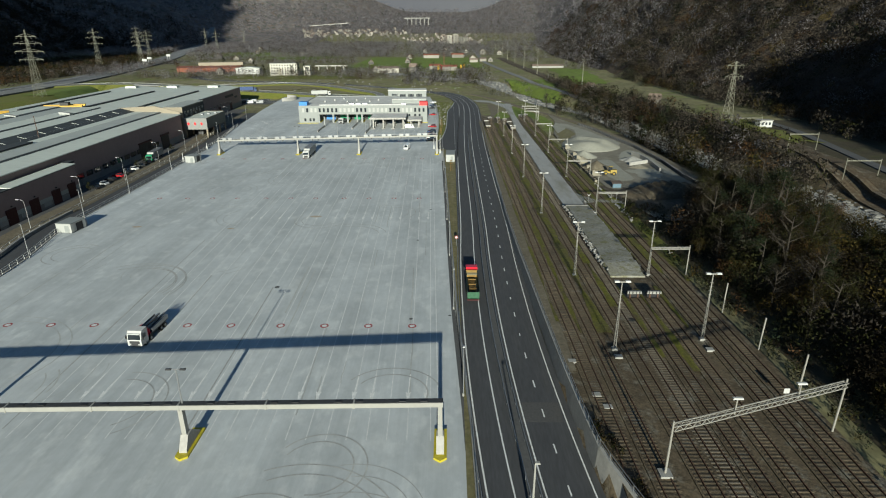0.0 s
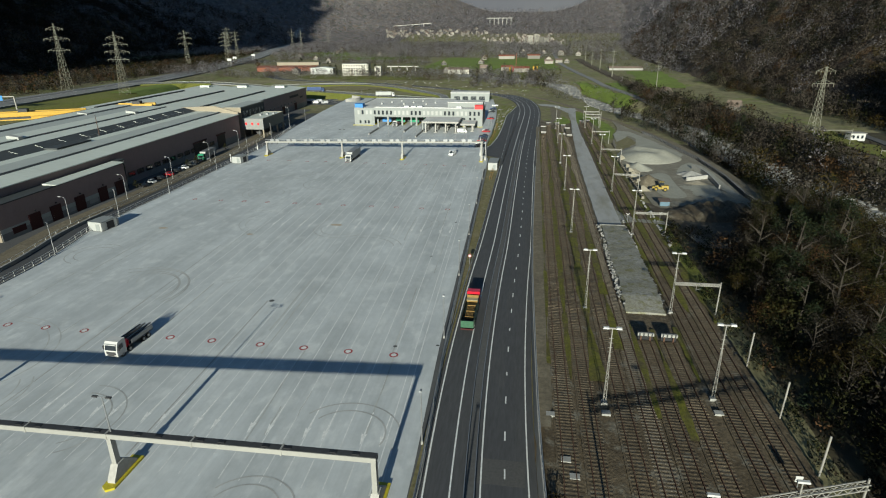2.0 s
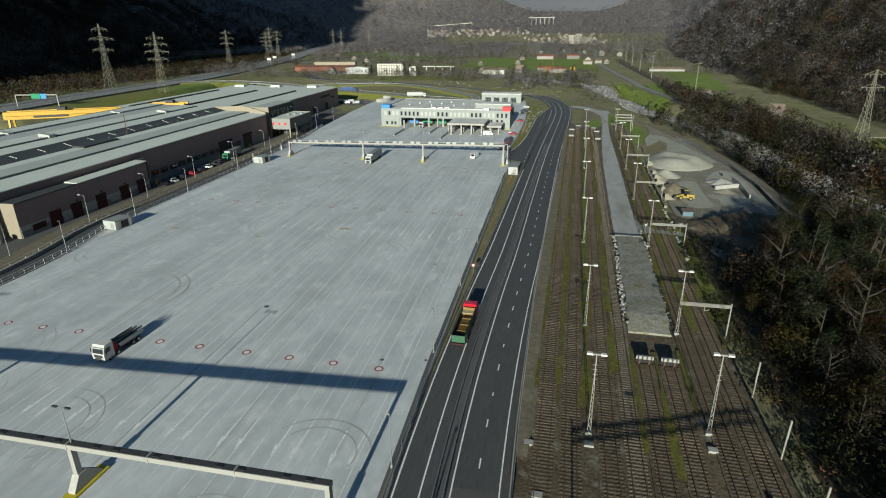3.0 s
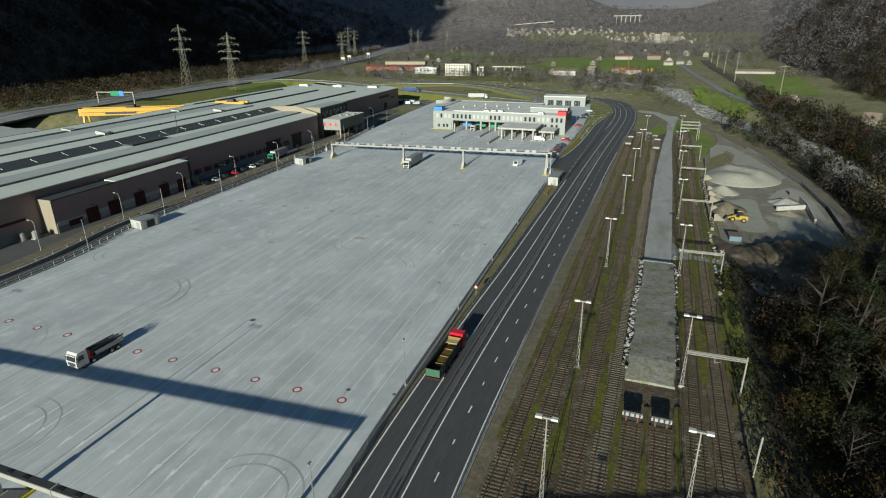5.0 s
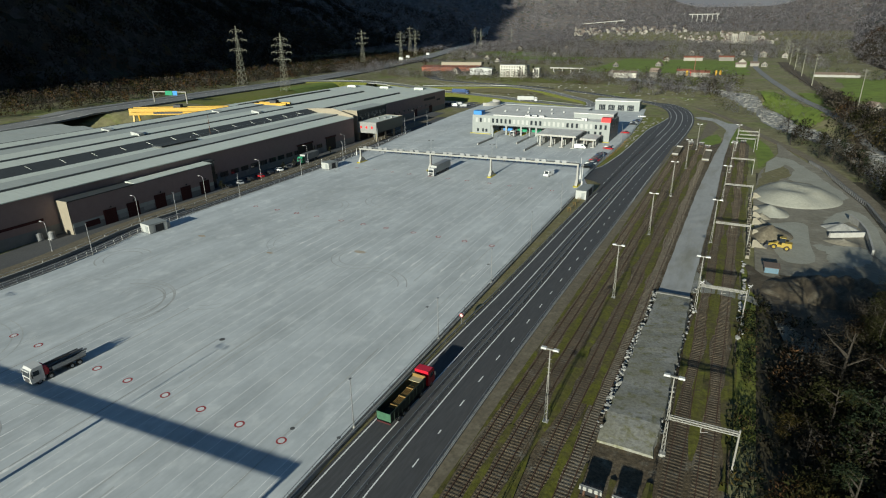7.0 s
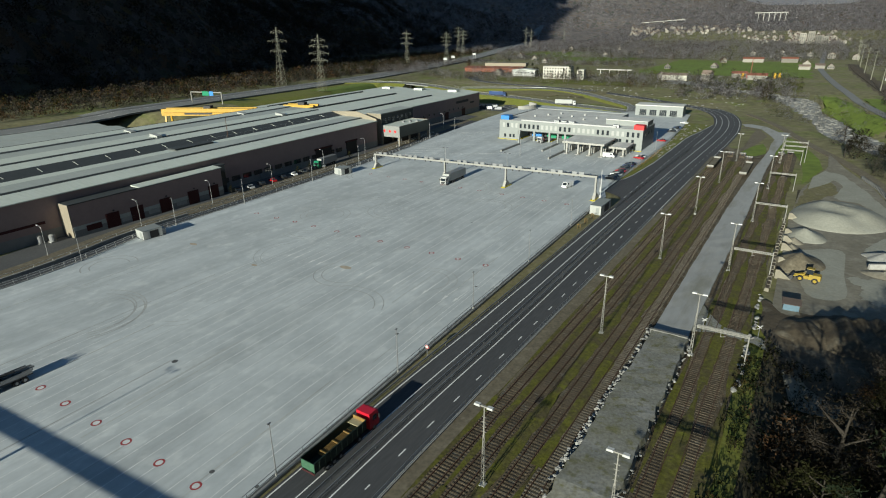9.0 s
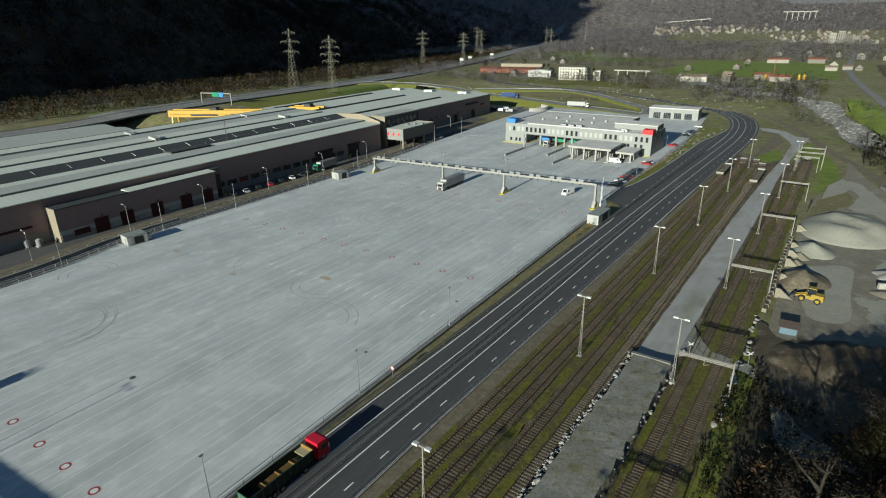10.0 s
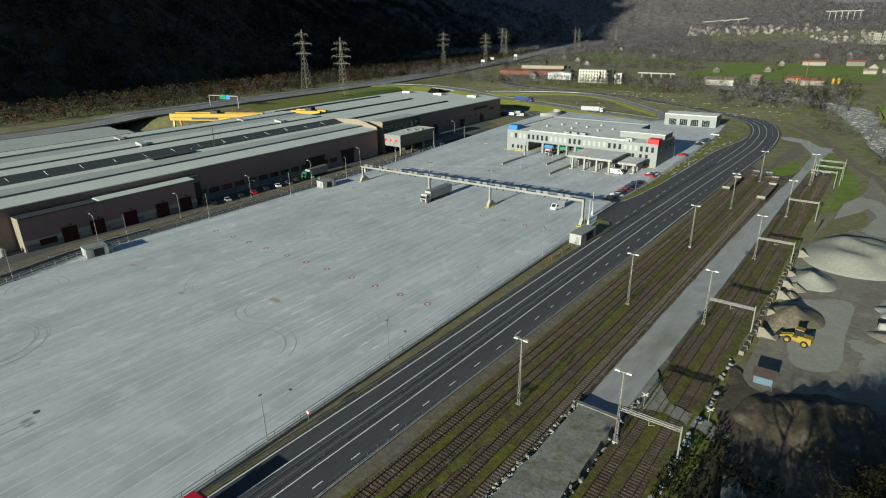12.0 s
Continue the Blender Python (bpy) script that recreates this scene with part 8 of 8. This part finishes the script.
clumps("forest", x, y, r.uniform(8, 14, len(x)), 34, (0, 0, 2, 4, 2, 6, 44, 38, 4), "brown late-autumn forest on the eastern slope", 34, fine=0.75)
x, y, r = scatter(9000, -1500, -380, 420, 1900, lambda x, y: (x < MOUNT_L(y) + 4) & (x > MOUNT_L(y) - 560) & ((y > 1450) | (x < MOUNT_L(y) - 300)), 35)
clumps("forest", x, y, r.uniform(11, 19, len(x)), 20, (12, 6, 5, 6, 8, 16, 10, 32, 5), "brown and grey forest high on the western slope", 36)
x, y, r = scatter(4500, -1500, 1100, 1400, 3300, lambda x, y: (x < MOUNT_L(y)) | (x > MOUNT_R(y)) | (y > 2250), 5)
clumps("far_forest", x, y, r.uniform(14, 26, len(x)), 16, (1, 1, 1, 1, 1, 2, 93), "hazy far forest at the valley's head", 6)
x, y, r = scatter(12000, -640, -345, 120, 1300, lambda x, y: (x > MOUNT_L(y)) & (x < np.interp(y, [p[1] for p in moto], [p[0] for p in moto]) - 24), 7)
clumps("scrub", x, y, r.uniform(2.5, 7.5, len(x)), 30, (22, 12, 10, 26, 4, 8, 0, 10, 8), "brown and olive scrub beside the motorway", 8, fine=0.95)
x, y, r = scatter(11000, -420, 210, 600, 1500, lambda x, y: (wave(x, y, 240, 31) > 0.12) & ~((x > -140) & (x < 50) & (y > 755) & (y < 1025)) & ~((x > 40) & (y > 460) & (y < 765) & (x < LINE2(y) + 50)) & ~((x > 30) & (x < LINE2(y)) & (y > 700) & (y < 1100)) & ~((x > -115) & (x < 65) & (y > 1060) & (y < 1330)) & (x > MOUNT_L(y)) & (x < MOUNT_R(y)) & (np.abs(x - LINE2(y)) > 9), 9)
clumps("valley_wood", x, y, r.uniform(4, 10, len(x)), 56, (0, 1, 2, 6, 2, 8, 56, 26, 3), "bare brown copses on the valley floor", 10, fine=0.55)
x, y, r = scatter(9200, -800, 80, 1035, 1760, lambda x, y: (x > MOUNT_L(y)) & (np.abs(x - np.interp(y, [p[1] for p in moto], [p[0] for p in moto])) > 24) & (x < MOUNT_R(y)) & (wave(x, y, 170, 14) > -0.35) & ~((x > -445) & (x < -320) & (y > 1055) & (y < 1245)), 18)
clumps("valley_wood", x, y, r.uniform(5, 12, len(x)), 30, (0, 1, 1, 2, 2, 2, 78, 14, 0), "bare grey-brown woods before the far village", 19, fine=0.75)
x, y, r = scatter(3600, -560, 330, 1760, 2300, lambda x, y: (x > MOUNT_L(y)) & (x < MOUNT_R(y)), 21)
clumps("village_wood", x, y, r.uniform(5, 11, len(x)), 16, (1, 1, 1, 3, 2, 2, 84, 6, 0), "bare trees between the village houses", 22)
x, y, r = scatter(1500, 60, 420, 1250, 2300, lambda x, y: (x > 0.06 * y) & (x < MOUNT_R(y) + 20), 51)
clumps("far_wood", x, y, r.uniform(7, 13, len(x)), 30, (1, 1, 1, 3, 2, 4, 68, 20, 0), "brown wood at the foot of the far slope", 52, fine=0.7)
x, y, r = scatter(3600, 95, 160, 110, 620, lambda x, y: (x > RIVER(y) + 14) & (x < LINE2(y) - 9) & (wave(x, y, 60, 71) > -0.55), 11)
clumps("bank_wood", x, y, 3.5 + 7.5 * r.uniform(size=len(x)) ** 1.3, 80, (4, 1, 8, 22, 2, 14, 4, 40, 5), "brown and olive wood between river and railway", 12, fine=0.55)
x, y, r = scatter(1500, 150, 215, 110, 640, lambda x, y: (x > LINE2(y) + 10) & (x > MOUNT_R(y) - 16 + 8 * wave(x, y, 50, 72)) & (x < MOUNT_R(y) + 4), 81)
clumps("edge_wood", x, y, r.uniform(4, 10, len(x)), 110, (12, 4, 6, 14, 4, 20, 0, 36, 4), "brown wood along the foot of the slope", 82, fine=0.55)
x, y, r = scatter(640, 60, 112, 165, 450, lambda x, y: (x < RIVER(y) - 6) & (x > track_edge(y) + 3.2) & (y < 345 + 60 * np.sin(x)), 23)
clumps("bank_wood", x, y, 5 + 10 * r.uniform(size=len(x)) ** 1.3, 250, (10, 3, 10, 26, 8, 12, 0, 28), "dark bare wood between the gravel works and the river", 24, fine=0.32, spread=0.36)
# its southern end is out of view too, there for its shade
x, y, r = scatter(560, 56, 118, 12, 168, lambda x, y: ((y < 140) | (x > 70)) & (x < RIVER(y) - 9 - 14 * (y > 115)) & (x > 57 + 3 * wave(x, y, 40, 3)), 41)
clumps("bank_wood", x, y, r.uniform(5, 10, len(x)), 420, (34, 6, 20, 28, 3, 9), "olive and brown wood on the steep bank", 42, fine=0.3)
x, y, r = scatter(10500, 50.0, 120, 12, 420, lambda x, y: (x < RIVER(y) - 8) & ((x < 56) & (y < 168) | (x > 56) & (y < 162) | (x > 93) & (y < 300)), 13)
clumps("undergrowth", x, y, r.uniform(1.0, 2.6, len(x)), 34, (22, 3, 5, 42, 24, 4, 0), "green and brown undergrowth on the bank", 14)
x, y, r = scatter(260, 18.5, 24.5, 36, 62, lambda x, y: (x > 25.2 - 0.13 * y) & (x < 20.5 + 0.2 * (58 - y)), 25)
clumps("bush", x, y, r.uniform(0.6, 1.5, len(x)), 40, (30, 8, 12, 40, 4, 6, 0), "low green and brown bushes above the wall", 26)
x, y, r = scatter(230, -44, 36, 552, 660, lambda x, y: (np.abs(x - RIVER(y)) > 5) & (wave(x, y, 40, 17) > -0.2), 61)
clumps("copse", x, y, 3.5 + 9 * r.uniform(size=len(x)) ** 1.5, 120, (0, 1, 2, 3, 1, 10, 48, 35, 0), "bare grey-brown copse at the bend of the river", 62, fine=0.5)
x, y, r = scatter(1500, -60, 130, 470, 720, lambda x, y: (np.abs(x - RIVER(y)) < 30) & (np.abs(x - RIVER(y)) > 12), 15)
clumps("river_scrub", x, y, r.uniform(2, 6, len(x)), 60, (4, 2, 5, 14, 2, 8, 34, 31), "bare scrub along the river", 16, fine=0.5)

# grey rock faces breaking through the eastern wood
def rock_face(x, y, w, h, seed):
    r = random.Random(seed)
    n, m = 12, 8
    f = Form()
    z0 = float(ground_z(x, y)) - 4
    for j in range(m + 1):
        for i in range(n + 1):
            u, v = i / n, j / m
            yy = y + (u - 0.5) * w
            xx = x + v * h * 0.45 + r.uniform(-2.2, 2.2) - 3 * math.sin(math.pi * u)
            f.v.append((xx, yy, z0 + v * h * math.sin(math.pi * (0.15 + 0.7 * u)) ** 0.5 + r.uniform(-1.2, 1.2)))
    f.f += [(j * (n + 1) + i, j * (n + 1) + i + 1, (j + 1) * (n + 1) + i + 1, (j + 1) * (n + 1) + i) for j in range(m) for i in range(n)]
    return single("rock_face", f, M_CLIFF, "grey rock face in the wooded slope", "rock", "rock faces")


M_CLIFF = material("cliff_rock", (0.19, 0.18, 0.165), (0.12, 0.112, 0.10), amount=1.0, size=0.5, fine=0.5, bump=0.7, third=(0.07, 0.062, 0.045), big=5)
for k, (x, y, w, h) in enumerate(((330, 640, 60, 34), (345, 720, 46, 40), (322, 560, 34, 26), (372, 860, 70, 46), (300, 690, 26, 20))):
    rock_face(x, y, w, h, 70 + k)

# river stones and stones on the interchange banks
f = Form()
rr = random.Random(5)
base = [tuple(v.co) for v in ROCKS[0].vertices]
faces = [tuple(p.vertices) for p in ROCKS[0].polygons]


def stone_field(n, place, label, lift_z=0.0):
    g = Form()
    for _ in range(n):
        x, y, s = place()
        z = float(ground_z(x, y)) + lift_z
        a = rr.uniform(0, 6.28)
        c, q = math.cos(a), math.sin(a)
        g.add([(x + (u * c - v * q) * s * 1.3, y + (u * q + v * c) * s, z + w * s * 0.8) for u, v, w in base], faces)
    return tagged(part("stone_field", g, M_STONE), label, "stones", kind="stuff")


def in_river():
    y = rr.uniform(90, 640)
    return float(RIVER(y)) + rr.uniform(-9, 15), y, rr.choice((0.8, 1.2, 1.6, 2.6))


def on_bank():
    y = rr.uniform(505, 640)
    return rr.uniform(-260, 10), y, rr.uniform(0.8, 1.8)


def on_verge():
    y = rr.uniform(330, 436)
    a, b = float(YARD_R(y)) + 0.8, float(LANE_L(y)) - 0.6
    return a + (b - a) * rr.random(), y, rr.uniform(0.5, 1.1)


stone_field(1500, in_river, "pale boulders in the river bed")
stone_field(260, on_bank, "pale stones set on the interchange banks")
stone_field(110, on_verge, "pale stones on the verge beside the bend", 0.75)
# dark block wall round the gravel works
g = Form()
for y in np.arange(176, 330, 1.8):
    x = float(edge_e(y)) + 1.2
    g.box(x - 0.5, y, float(RAIL_Z(y)) - 0.5, x + 0.5, y + 1.5, float(RAIL_Z(y)) + 0.9, 0.08)
tagged(part("block_wall", g, M_ASPHALT_OLD), "row of dark concrete blocks round the gravel works", "wall", kind="stuff")

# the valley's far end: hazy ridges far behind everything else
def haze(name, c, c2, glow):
    # a bluish glow stands in for the haze in front of the ridge
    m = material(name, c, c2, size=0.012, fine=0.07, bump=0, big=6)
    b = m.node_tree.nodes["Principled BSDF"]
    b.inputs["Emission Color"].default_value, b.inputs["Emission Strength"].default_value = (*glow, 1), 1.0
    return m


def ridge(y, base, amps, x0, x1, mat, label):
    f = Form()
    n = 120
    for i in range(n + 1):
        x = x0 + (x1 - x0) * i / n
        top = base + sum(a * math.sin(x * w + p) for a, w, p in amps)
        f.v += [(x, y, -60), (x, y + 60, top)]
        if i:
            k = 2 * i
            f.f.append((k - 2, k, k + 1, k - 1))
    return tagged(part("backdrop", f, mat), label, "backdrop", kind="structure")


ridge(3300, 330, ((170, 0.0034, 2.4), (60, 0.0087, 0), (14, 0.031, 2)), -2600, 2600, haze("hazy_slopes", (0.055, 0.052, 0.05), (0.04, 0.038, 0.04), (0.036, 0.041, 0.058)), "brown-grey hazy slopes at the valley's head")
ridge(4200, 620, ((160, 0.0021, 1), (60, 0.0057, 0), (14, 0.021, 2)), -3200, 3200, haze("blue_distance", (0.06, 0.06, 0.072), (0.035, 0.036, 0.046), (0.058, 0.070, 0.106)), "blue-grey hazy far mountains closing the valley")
